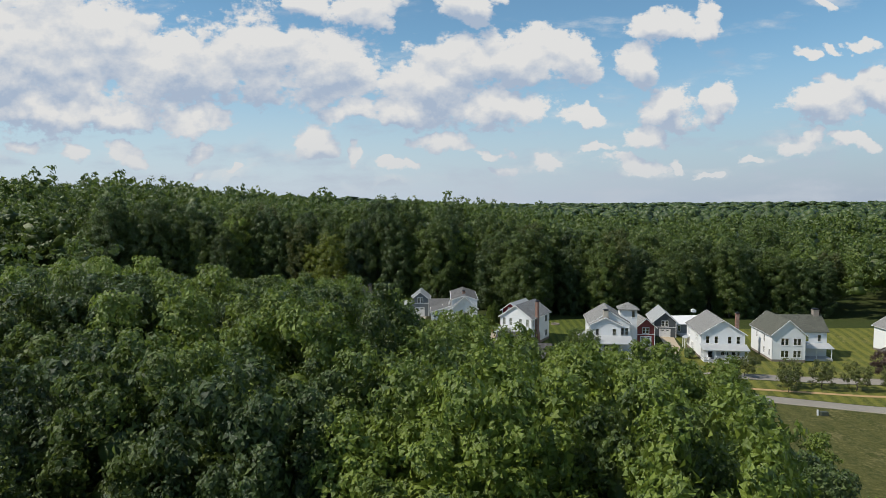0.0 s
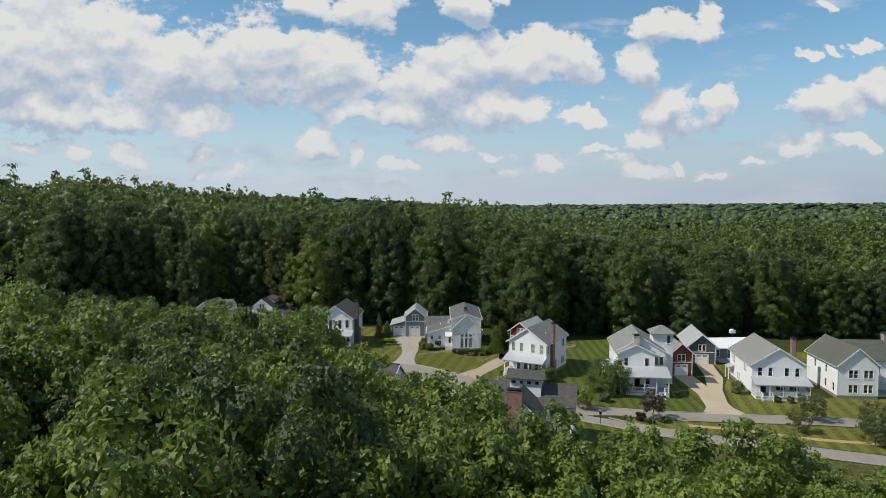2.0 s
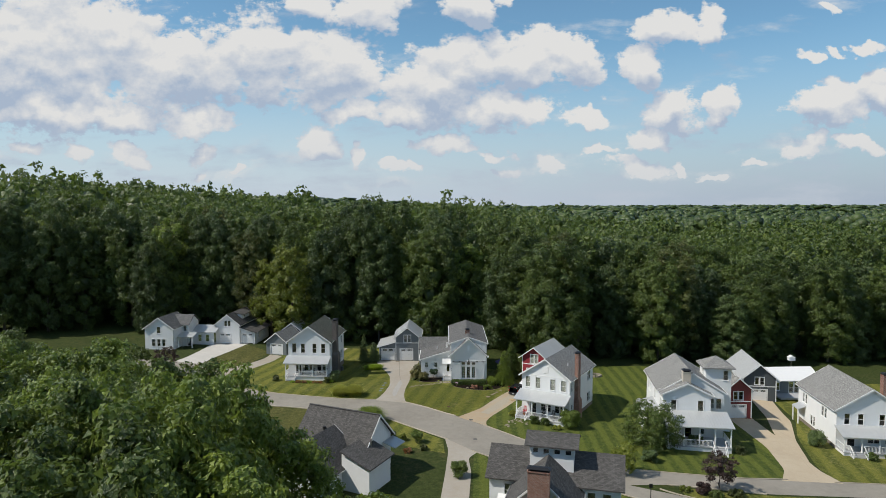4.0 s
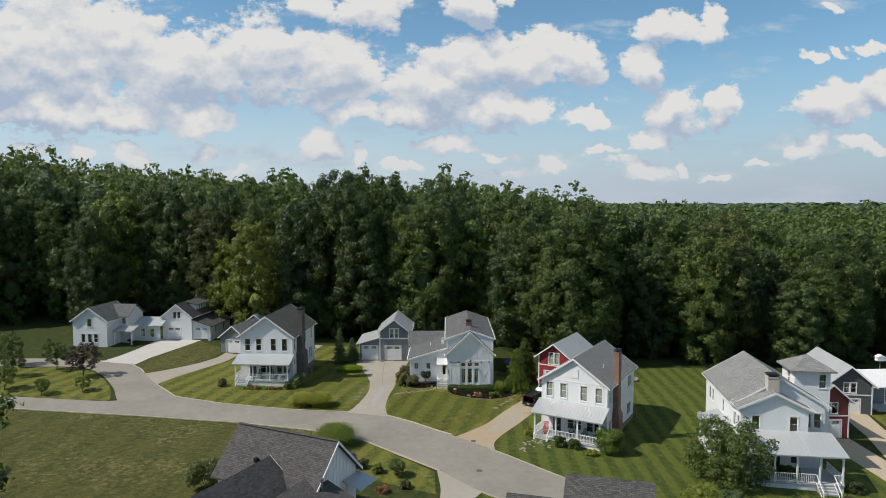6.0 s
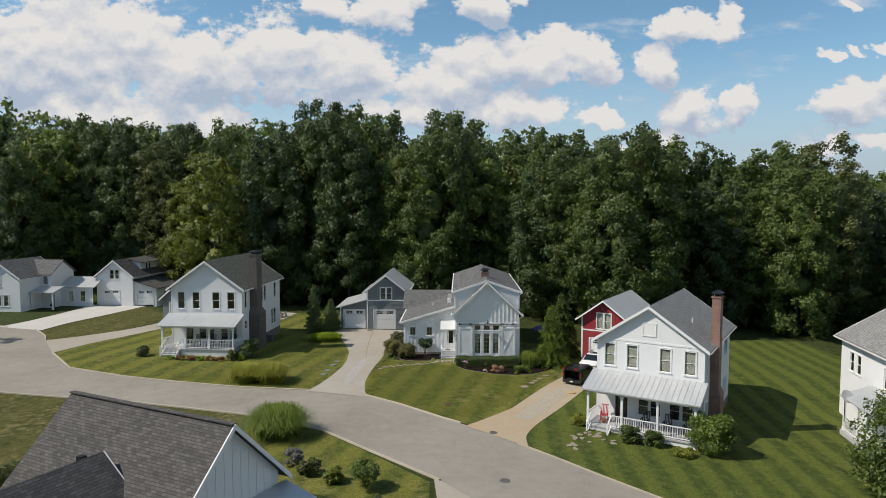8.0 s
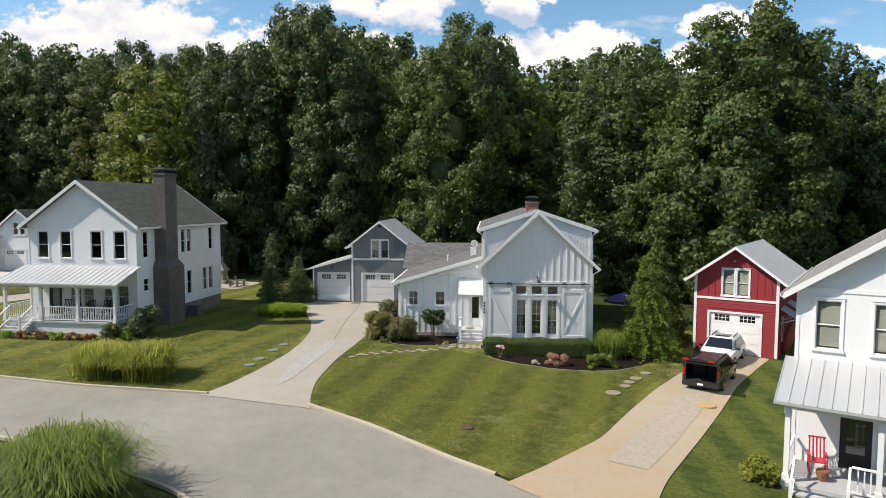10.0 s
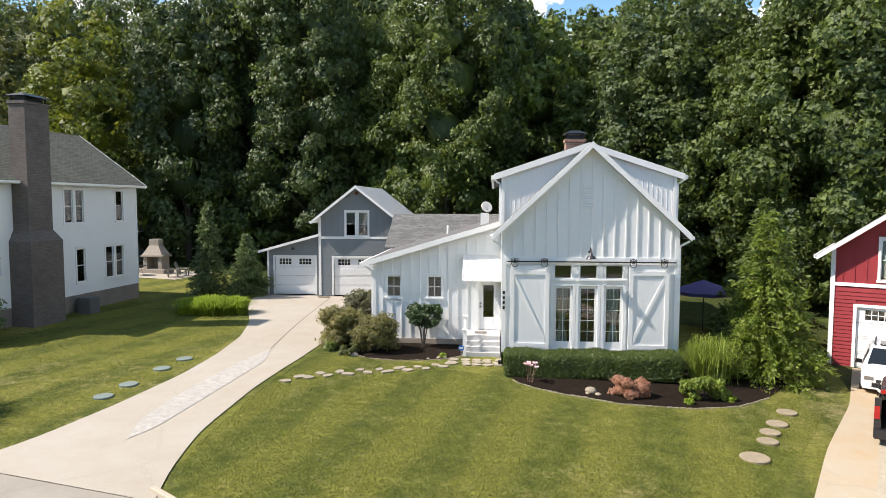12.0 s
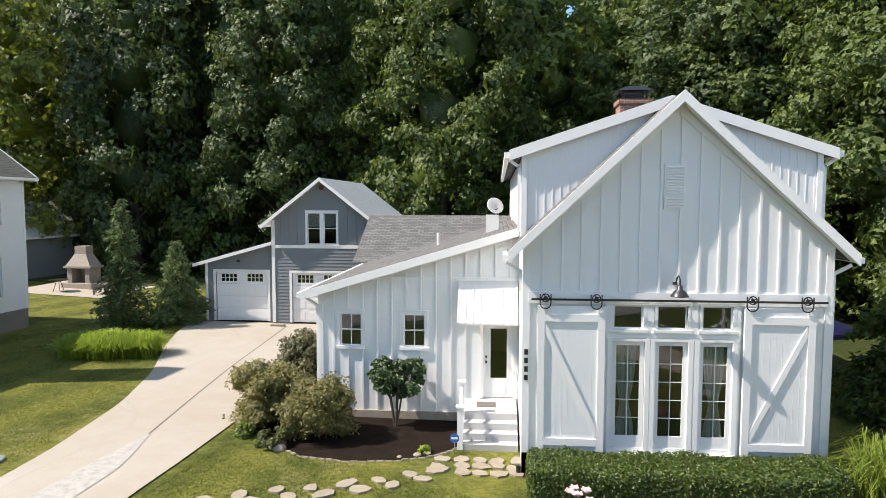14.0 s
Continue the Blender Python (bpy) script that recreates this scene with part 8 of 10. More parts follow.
def hedge(x0, x1, y0, y1, h, label, seed):
    """A clipped hedge: leaves over a box with rounded shoulders."""
    rng = np.random.default_rng(seed)
    n = 30000
    face = rng.uniform(0, 1, n)
    p = np.c_[rng.uniform(x0, x1, n), rng.uniform(y0, y1, n), rng.uniform(0, h, n)]
    p[:, 2] = np.where(face < 0.42, h, p[:, 2])
    p[:, 1] = np.where((face >= 0.42) & (face < 0.82), y0, np.where((face >= 0.82) & (face < 0.88), y1, p[:, 1]))
    p[:, 0] = np.where((face >= 0.88) & (face < 0.94), x0, np.where(face >= 0.94, x1, p[:, 0]))
    mid = np.array([(x0 + x1) / 2, (y0 + y1) / 2, h / 2])
    half = np.array([x1 - x0, y1 - y0, h]) / 2
    q = np.abs(p - mid) - (half - 0.16)
    q = np.maximum(q, 0)
    ln = np.linalg.norm(q, axis=1)
    k = np.where(ln > 1e-6, np.minimum(1, 0.16 / np.maximum(ln, 1e-6)), 1)[:, None]
    core = np.clip(p - mid, -(half - 0.16), half - 0.16)
    out = (p - mid) - core
    wave = 0.035 * np.sin(p[:, 0] * 2.3 + seed) + 0.025 * np.sin(p[:, 0] * 5.1)
    p = mid + core + out * k + rng.normal(0, 0.022, (n, 3))
    p[:, 2] += wave
    nrm = out / (np.linalg.norm(out, axis=1)[:, None] + 1e-6) + rng.normal(0, 0.5, (n, 3)) + np.array([0, 0, 0.3])
    nrm /= np.linalg.norm(nrm, axis=1)[:, None]
    a = np.cross(nrm, rng.normal(0, 1, (n, 3)))
    a /= np.linalg.norm(a, axis=1)[:, None]
    b = np.cross(nrm, a)
    w = (0.06 * rng.uniform(0.6, 1.4, n))[:, None]
    v = np.stack([p - a * w * 0.6, p + b * w * 0.5, p + a * w * 0.7], 1).reshape(-1, 3)
    ob = thing("hedge", pose(0, 0, gz((x0 + x1) / 2, y0)), label, "hedge")
    part("foliage", numpy_mesh("foliage", v, np.arange(len(v)).reshape(-1, 3), plant_hedge), None, ob)
    part("core", Solid().box(x0 + 0.07, x1 - 0.07, y0 + 0.07, y1 - 0.07, -0.1, h - 0.07), plant_hedge, ob, "dense inner growth", bevel=0.1)
    return ob


plant_hedge = leaves("clipped box foliage", (0.026, 0.054, 0.007), (0.120, 0.170, 0.020), 0.3, (0.19, 0.23, 0.04))

# round the farmhouse
hedge(3.15, 9.3, 167.35, 168.55, 0.87, "clipped dark green box hedge under the glazed doors", 201)
sheet("mulch_bed", ribbon([(3.2, 167.9), (3.55, 166.75), (4.2, 166.2), (5.07, 165.7), (6.73, 165.0), (8.95, 164.95), (10.5, 165.45), (11.9, 166.6), (13.2, 168.3)], [(3.2, 168.9), (4, 168.9), (5, 168.9), (6, 168.9), (7.5, 168.9), (9, 168.9), (10, 169.5), (11.5, 171), (13, 172)], 0.045, 40, 10), MULCH, "dark mulch bed with a curved edge", "flower bed")
sheet("mulch_bed_entry", ribbon([(-4.2, 171.6), (-3.3, 170.3), (-2.1, 169.4), (-1.0, 169.25), (0.1, 169.4), (1.0, 169.8), (1.5, 170.4)], [(-4.2, 173.5), (-3.2, 173.5), (-2.0, 172.5), (-1.2, 172.4), (0, 172.4), (1.0, 172.4), (1.55, 172.3)], 0.045, 30, 8), MULCH, "dark mulch bed by the entry wing", "flower bed")
for k, line in enumerate(([(3.45, 167.0), (3.6, 166.72), (4.2, 166.17), (5.07, 165.67), (6.73, 164.97), (8.95, 164.92), (10.5, 165.42), (11.9, 166.57)], [(-3.3, 170.27), (-2.1, 169.37), (-1.0, 169.22), (0.1, 169.37), (1.0, 169.77), (1.5, 170.3)])):
    rng = np.random.default_rng(300 + k)
    pts = np.array(line)
    seg = np.r_[0, np.cumsum(np.hypot(*np.diff(pts, axis=0).T))]
    row = thing("bed_edging", pose(0, 0, 0), "row of small tan edging bricks round the mulch bed", "edging")
    for t in np.arange(0, seg[-1], 0.2):
        x, y = np.interp(t, seg, pts[:, 0]), np.interp(t, seg, pts[:, 1])
        x2, y2 = np.interp(t + 0.1, seg, pts[:, 0]), np.interp(t + 0.1, seg, pts[:, 1])
        me = shared(("edging", int(rng.integers(0, 3))), lambda: Solid().box(-0.09, 0.09, -0.035, 0.035, -0.05, 0.045).mesh("brick", STONE_PALE, bevel=0.012))
        part("brick", me, None, row, at=pose(x, y, gz(x, y) + rng.normal(0.0, 0.008), rng.normal(0, 3), rng.normal(0, 3), math.degrees(math.atan2(y2 - y, x2 - x)) + rng.normal(0, 3)))
SEDUM = leaves("sedum blooms", (0.30, 0.19, 0.10), (0.66, 0.36, 0.25), 0.5, (0.75, 0.48, 0.36))
shrub("sedum", 7.15, 165.85, 1.55, 0.72, SEDUM, "rust-pink sedum in bloom in the mulch bed", 210, 1900, 0.06, d=1.0)
shrub("perennial", 9.5, 165.95, 2.1, 0.75, LEAF_BRIGHT, "bright green leafy perennials in the mulch bed", 211, 1300, 0.10, d=0.9)
shrub("perennial", 10.3, 165.9, 0.5, 0.3, LEAF_LIME, "small bright green tuft in the mulch bed", 212, 260, 0.07)
shrub("perennial", 8.9, 165.35, 0.35, 0.22, LEAF_LIME, "small bright green tuft in the mulch bed", 213, 200, 0.06)
grass_clump("maiden_grass", 10.35, 168.1, 1.25, 1.75, LEAF_BRIGHT, "tall arching green maiden grass beside the house", 214, 620, 0.035)
conifer(12.8, 169.3, 6.4, 2.3, "broad feathery green hemlock between house and red garage", 215, leaves("hemlock foliage", (0.072, 0.118, 0.016), (0.270, 0.350, 0.050), 0.5, (0.24, 0.30, 0.06)), size=0.15, droop=0.35, name="hemlock")
# the rear hemlock's shade is put into its darker leaf colour
conifer(14.6, 174.2, 6.8, 2.8, "broad feathery green hemlock behind the first", 216, leaves("hemlock foliage with shade in its colour", (0.038, 0.070, 0.012), (0.130, 0.185, 0.028), 0.4, (0.16, 0.22, 0.04)), size=0.18, droop=0.35, name="hemlock")
for i, (x, y, s_) in enumerate(((5.95, 166.0, 0.2), (6.15, 165.75, 0.11), (5.8, 165.8, 0.08))):
    b = bmesh.new()
    bmesh.ops.create_icosphere(b, subdivisions=2, radius=s_)
    for v_ in b.verts:
        v_.co *= 1 + 0.22 * noise.noise(v_.co * 6 + Vector((i, 0, 0)))
        v_.co.z *= 0.65
    me = bpy.data.meshes.new("rock")
    b.to_mesh(me)
    b.free()
    me.materials.append(STONE_PALE)
    for p_ in me.polygons:
        p_.use_smooth = True
    ob = new("rock", me)
    ob.location = (x, y, gz(x, y) + s_ * 0.4)
    tagged(ob, "pale rounded boulder in the mulch bed", "rock", "bed boulders")
for i, (x, y, s_, mt) in enumerate(((-4.05, 170.75, 0.22, STONE), (-2.75, 169.75, 0.16, STONE), (0.6, 169.75, 0.10, STONE_PALE), (0.85, 169.9, 0.08, STONE_PALE), (0.2, 169.6, 0.07, STONE_PALE))):
    b = bmesh.new()
    bmesh.ops.create_icosphere(b, subdivisions=2, radius=s_)
    for v_ in b.verts:
        v_.co *= 1 + 0.25 * noise.noise(v_.co * 6 + Vector((i + 9, 0, 0)))
        v_.co.z *= 0.7
    me = bpy.data.meshes.new("rock")
    b.to_mesh(me)
    b.free()
    me.materials.append(mt)
    ob = new("rock", me)
    ob.location = (x, y, gz(x, y) + s_ * 0.4)
    tagged(ob, "rough tan rock at the bed's edge", "rock", "bed boulders")
lily = thing("surprise_lily", pose(3.98, 166.75, gz(3.98, 166.75)), "pale pink lilies on bare stems beside the hedge", "flowers")
rng = np.random.default_rng(220)
STEM = plain("bare stem", (0.20, 0.12, 0.08), 0.7)
for i in range(7):
    x, y = rng.normal(0, 0.07, 2)
    hgt = rng.uniform(0.55, 0.68)
    st = part("stem", Solid().tube((x * 0.6, y * 0.6, 0), (x * 1.8, y * 1.8, hgt), 0.008, 0.006, 5, False), STEM, lily)
    fl = Solid()
    for k in range(9):
        a = 2 * math.pi * k / 9
        fl.bar((x * 1.8, y * 1.8, hgt), (x * 1.8 + 0.085 * math.cos(a), y * 1.8 + 0.085 * math.sin(a), hgt + 0.05 + 0.02 * (k % 2)), 0.045, 0.012)
    part("bloom", fl, PINK, st, "pale pink bloom")
BROWNISH = leaves("bronze-green shrub foliage", (0.085, 0.090, 0.028), (0.270, 0.250, 0.080), 0.45, (0.32, 0.18, 0.10))
shrub("viburnum", -3.75, 171.6, 2.2, 1.7, BROWNISH, "rounded bronze-green shrub at the drive's edge", 230, 3200, 0.085, "bronze shrubs", clumps=40)
shrub("viburnum", -2.05, 170.75, 2.15, 1.6, BROWNISH, "rounded bronze-green shrub by the entry bed", 231, 3200, 0.085, "bronze shrubs", clumps=40)
shrub("viburnum", -3.35, 174.2, 2.2, 2.3, leaves("soft olive shrub foliage", (0.055, 0.062, 0.025), (0.14, 0.135, 0.055), 0.25, (0.18, 0.14, 0.07)), "tall loose olive shrub against the wing", 232, 2800, 0.09, "bronze shrubs", clumps=36)
shrub("perennial", -3.0, 170.0, 1.1, 0.45, LEAF_OLIVE, "low mixed perennials under the shrubs", 233, 700, 0.08)
shrub("perennial", -3.9, 170.55, 0.6, 0.4, LEAF_BRIGHT, "low green perennial by a rock", 234, 400, 0.08)
shrub("perennial", 0.75, 170.0, 0.34, 0.2, LEAF_LIME, "small yellow-green hosta in the mulch", 235, 220, 0.07)
# little standard tree in the entry bed
tree_m = thing("laurel_tree", pose(-0.22, 171.7, gz(-0.22, 171.7)), "small multi-stemmed laurel with glossy round crown", "small tree")
rng = np.random.default_rng(240)
stems = Solid()
for i in range(5):
    a = 2 * math.pi * i / 5
    stems.tube((0, 0, -0.1), (0.16 * math.cos(a), 0.12 * math.sin(a), 0.8), 0.035, 0.025, 6, False)
    stems.tube((0.16 * math.cos(a), 0.12 * math.sin(a), 0.8), (0.45 * math.cos(a), 0.4 * math.sin(a), 1.35), 0.025, 0.012, 6, False)
part("trunk", stems, BARK, tree_m)
a = rng.uniform(0, 2 * math.pi, 26)
rr = rng.uniform(0.15, 0.62, 26)
cc = np.c_[np.cos(a) * rr, np.sin(a) * rr * 0.85, 1.0 + rng.uniform(0, 0.75, 26)]
part("crown", leafy(rng, cc, rng.uniform(0.16, 0.24, 26), 1500, 0.13, leaves("laurel leaves", (0.020, 0.048, 0.012), (0.065, 0.115, 0.03), 0.2, (0.11, 0.15, 0.06)), "crown", body=0.7), None, tree_m)
# flagstones from drive to steps
rng = np.random.default_rng(250)


def stone_mesh(r, rng, n=7, th=0.05, squash=0.75):
    s = Solid()
    out = [(r * rng.uniform(0.75, 1.15) * math.cos(2 * math.pi * i / n), r * squash * rng.uniform(0.75, 1.15) * math.sin(2 * math.pi * i / n)) for i in range(n)]
    return s.plate(out, -0.06, th * 0.5)


stones = thing("stone_walk", pose(0, 0, 0), "irregular tan flagstones laid through the lawn", "stone path")
walk_line = np.array([(-4.3, 166.2), (-3.4, 166.75), (-2.4, 167.25), (-1.4, 167.6), (-0.4, 167.95), (0.5, 168.35), (1.2, 168.9)])
seg = np.r_[0, np.cumsum(np.hypot(*np.diff(walk_line, axis=0).T))]
for i, t in enumerate(np.arange(0, seg[-1], 0.36)):
    x, y = np.interp(t, seg, walk_line[:, 0]), np.interp(t, seg, walk_line[:, 1])
    y += (0.2 if i % 2 else -0.17) + rng.normal(0, 0.04)
    part("flagstone", stone_mesh(rng.uniform(0.19, 0.27), rng), STONE_PALE, stones, at=pose(x, y, gz(x, y) + 0.04, 0, 0, rng.uniform(0, 360)))
for x in np.arange(1.25, 3.05, 0.42):
    for y in np.arange(168.9, 169.95, 0.38):
        xx, yy = x + rng.normal(0, 0.05), y + rng.normal(0, 0.05)
        part("flagstone", stone_mesh(rng.uniform(0.2, 0.26), rng, 6), STONE_PALE, stones, at=pose(xx, yy, gz(xx, yy) + 0.035, 0, 0, rng.uniform(0, 360)))
for x, y in ((-9.0, 168.3), (-9.15, 166.9), (-9.3, 165.0), (-9.4, 163.75)):
    solo("stepping_stone", Solid().lathe((0, 0, -0.03), [(0.28, 0), (0.3, 0.02), (0.3, 0.07), (0.28, 0.085)], 14), STONE_BLUE, pose(x, y, gz(x, y) + 0.02), "round blue-grey stepping stone in the lawn", "stepping stone", "blue stepping stones")
for x, y, r in ((11.75, 165.05, 0.3), (11.0, 163.95, 0.3), (10.5, 163.2, 0.28), (10.15, 162.5, 0.28), (9.35, 161.3, 0.37)):
    solo("stepping_stone", Solid().lathe((0, 0, -0.03), [(r * 0.96, 0), (r, 0.02), (r, 0.07), (r * 0.95, 0.085)], 14), STONE_STEP, pose(x, y, gz(x, y) + 0.02), "round tan stepping stone in the lawn", "stepping stone", "tan stepping stones")
solo("manhole_cover", Solid().lathe((0, 0, 0), [(0.42, 0), (0.42, 0.07), (0.38, 0.085), (0.3, 0.085)], 18), plain("yellow-tan lid", (0.42, 0.30, 0.14), 0.8, vary=0.2), pose(13.3, 160.1, gz(13.3, 160.1) + 0.04), "tan round cover set in the drive", "manhole cover")
solo("drain_cover", Solid().lathe((0, 0, 0), [(0.24, 0), (0.24, 0.05), (0.2, 0.065), (0.08, 0.06)], 14), plain("rusty iron", (0.10, 0.045, 0.025), 0.8, vary=0.3), pose(2.52, 156.0, gz(2.52, 156.0) + 0.01), "small rusty iron cover in the lawn", "drain cover")
sg = thing("yard_sign", pose(1.48, 169.95, gz(1.48, 169.95)), "small blue round yard sign on a stake", "sign")
part("stake", Solid().tube((0, 0, -0.1), (0, 0, 0.34), 0.012, n=6), CHROME, sg)
part("plate", Solid().plate([(0.12 * math.cos(math.pi * (i + 0.5) / 4), 0.12 * math.sin(math.pi * (i + 0.5) / 4)) for i in range(8)], -0.008, 0.008), plain("blue sign", (0.02, 0.11, 0.36), 0.4), sg, at=pose(0, 0, 0.42, 90, 0, 0))
part("band", Solid().box(-0.075, 0.075, -0.012, -0.009, 0.40, 0.45), TRIM, sg)
solo("boot_scraper_brick", Solid().box(-0.35, 0.35, -0.1, 0.1, 0, 0.09), STONE_PALE, pose(-7.9, 184.6, gz(-7.9, 184.6) + 0.05), "loose pale paver between the garage doors", "paver", bevel=0.015)
# conifers and bed west of the drive
conifer(-14.7, 183.2, 6.1, 1.45, "pointed dark green spruce beside the drive", 260, size=0.13, droop=0.12, name="spruce")
conifer(-12.9, 184.7, 4.1, 1.55, "broad dark green spruce beside the taller one", 261, size=0.13, droop=0.02, name="spruce")
shrub("hydrangea", -12.7, 186.0, 1.5, 1.5, leaves("hydrangea foliage", (0.05, 0.09, 0.02), (0.16, 0.20, 0.07), 0.25, (0.55, 0.55, 0.42)), "leafy hydrangea with creamy blooms by the garage", 262, 1300, 0.11)
grass_clump("day_lily", -12.3, 178.1, 1.3, 1.05, LEAF_LIME, "lime green strap-leaved day lilies", 263, 1900, 0.045)
grass_clump("day_lily", -11.1, 178.4, 1.1, 1.0, LEAF_LIME, "lime green strap-leaved day lilies", 264, 1500, 0.045)
grass_clump("day_lily", -13.4, 178.0, 1.0, 0.95, LEAF_LIME, "lime green strap-leaved day lilies", 265, 1400, 0.045)
# patio with a stone fireplace
sheet("patio", ribbon([(-27, 191.3), (-20.6, 190.6)], [(-27, 197), (-20, 196)], 0.05, 8, 6), DRIVE, "pale stone patio", "patio")
fp = thing("outdoor_fireplace", Matrix.LocRotScale((-24.0, 194.3, gz(-24, 194.3)), Euler((0, 0, -0.1)), (0.8, 0.8, 0.82)), "tan stone outdoor fireplace with a stepped chimney", "fireplace")
part("hearth", Solid().box(-1.4, 1.4, -0.9, 0.9, 0, 0.45), STONE, fp, bevel=0.03)
part("firebox", Solid().box(-1.0, -0.6, -0.6, 0.7, 0.45, 1.6).box(0.6, 1.0, -0.6, 0.7, 0.45, 1.6).box(-0.6, 0.6, 0.4, 0.7, 0.45, 1.6), STONE, fp)
part("mantel", Solid().box(-1.25, 1.25, -0.75, 0.8, 1.6, 1.78), STONE, fp, bevel=0.03)
part("hood", Solid().hexa([(-1.1, -0.65, 1.78), (1.1, -0.65, 1.78), (1.1, 0.7, 1.78), (-1.1, 0.7, 1.78), (-0.5, -0.3, 2.7), (0.5, -0.3, 2.7), (0.5, 0.5, 2.7), (-0.5, 0.5, 2.7)]), STONE, fp)
part("stack", Solid().box(-0.5, 0.5, -0.3, 0.5, 2.7, 3.3), STONE, fp)


def adirondack(x, y, rot, mat, label):
    c = thing("garden_chair", pose(x, y, gz(x, y) + 0.05, 0, 0, rot), label, "chair", "patio chairs")
    part("seat", Solid().slab((-0.28, -0.5, 0.38), (0.28, -0.5, 0.38), (0.28, 0.1, 0.24), (-0.28, 0.1, 0.24), 0.03), mat, c)
    for i in range(5):
        xx = -0.24 + i * 0.12
        part("back_slat", Solid().hexa([(xx - 0.05, 0.08, 0.25), (xx + 0.05, 0.08, 0.25), (xx + 0.05, 0.11, 0.25), (xx - 0.05, 0.11, 0.25), (xx - 0.05, 0.42, 0.98 + 0.06 * (2 - abs(i - 2))), (xx + 0.05, 0.42, 0.98 + 0.06 * (2 - abs(i - 2))), (xx + 0.05, 0.45, 0.98), (xx - 0.05, 0.45, 0.98)]), mat, c)
    for sx in (-0.33, 0.33):
        part("arm", Solid().box(sx - 0.07, sx + 0.07, -0.55, 0.3, 0.55, 0.58), mat, c)
        part("leg", Solid().box(sx - 0.03, sx + 0.03, -0.5, -0.4, 0, 0.55), mat, c)
        part("leg", Solid().box(sx - 0.03, sx + 0.03, 0.15, 0.25, 0, 0.55), mat, c)
    return c


adirondack(-21.6, 192.0, 120, WOOD, "grey wooden garden chair on the patio")
adirondack(-21.3, 193.0, 100, WOOD, "grey wooden garden chair on the patio")
tb = thing("patio_table", pose(-24.3, 192.3, gz(-24.3, 192.3) + 0.05), "round metal patio table", "table")
part("tabletop", Solid().lathe((0, 0, 0.7), [(0.55, 0), (0.56, 0.03)], 16), BLACK, tb)
for i in range(3):
    w_ = 2 * math.pi * i / 3
    part("leg", Solid().tube((0.35 * math.cos(w_), 0.35 * math.sin(w_), 0), (0.1 * math.cos(w_), 0.1 * math.sin(w_), 0.7), 0.018, n=6), BLACK, tb)
# umbrella behind the farmhouse
um = thing("umbrella", pose(13.3, 178.2, gz(13.3, 178.2)), "purple garden umbrella, open, on a dark pole", "umbrella")
part("pole", Solid().tube((0, 0, 0), (0, 0, 2.5), 0.025, n=8), BLACK, um)
cn = Solid()
cn.v = [(0, 0, 2.6)] + [(1.5 * math.cos(2 * math.pi * i / 8), 1.5 * math.sin(2 * math.pi * i / 8), 2.05) for i in range(8)] + [(1.48 * math.cos(2 * math.pi * i / 8), 1.48 * math.sin(2 * math.pi * i / 8), 1.88) for i in range(8)]
cn.f = [(0, 1 + i, 1 + (i + 1) % 8) for i in range(8)] + [(1 + i, 9 + i, 9 + (i + 1) % 8, 1 + (i + 1) % 8) for i in range(8)]
part("canopy", cn, PURPLE, um)

# ---------------------------------------------------------------- planting round the other houses
shrub("boxwood", -19.6, 167.9, 1.3, 1.15, LEAF_OLIVE, "rounded clipped box shrub by the porch", 270, 1200, 0.09)
shrub("rhododendron", -18.4, 169.4, 2.4, 2.0, LEAF_DARK, "large dark rhododendron against the white wall", 271, 1500, 0.14)
shrub("perennial", -18.7, 168.0, 0.8, 0.6, LEAF_LIME, "yellow-green shrub by the porch", 272, 500, 0.08)
for i in range(6):
    shrub("flower_bed", -25.6 + i * 1.0, 167.1 + 0.06 * i, 1.2, 0.5, LEAF_ORANGE if i % 3 else LEAF_LIME, "orange and rust flowers before the porch", 273 + i, 420, 0.07, "porch flowers", d=0.8)
grass_clump("fountain_grass", -16.1, 161.3, 1.7, 1.75, LEAF_STRAW, "large pale arching fountain grass", 280, 3600, 0.05, "fountain grasses")
grass_clump("fountain_grass", -13.7, 161.2, 1.75, 1.85, LEAF_STRAW, "large pale arching fountain grass", 281, 3600, 0.05, "fountain grasses")
shrub("boxwood", -28.9, 168.2, 1.4, 1.1, LEAF_OLIVE, "rounded shrub beside the porch steps", 282, 800, 0.1)
grass_clump("fountain_grass", -9.5, 148.4, 2.35, 2.2, LEAF_BRIGHT, "dense dark green fountain grass by the street", 283, 6000, 0.05, "fountain grasses", arch=1.0)
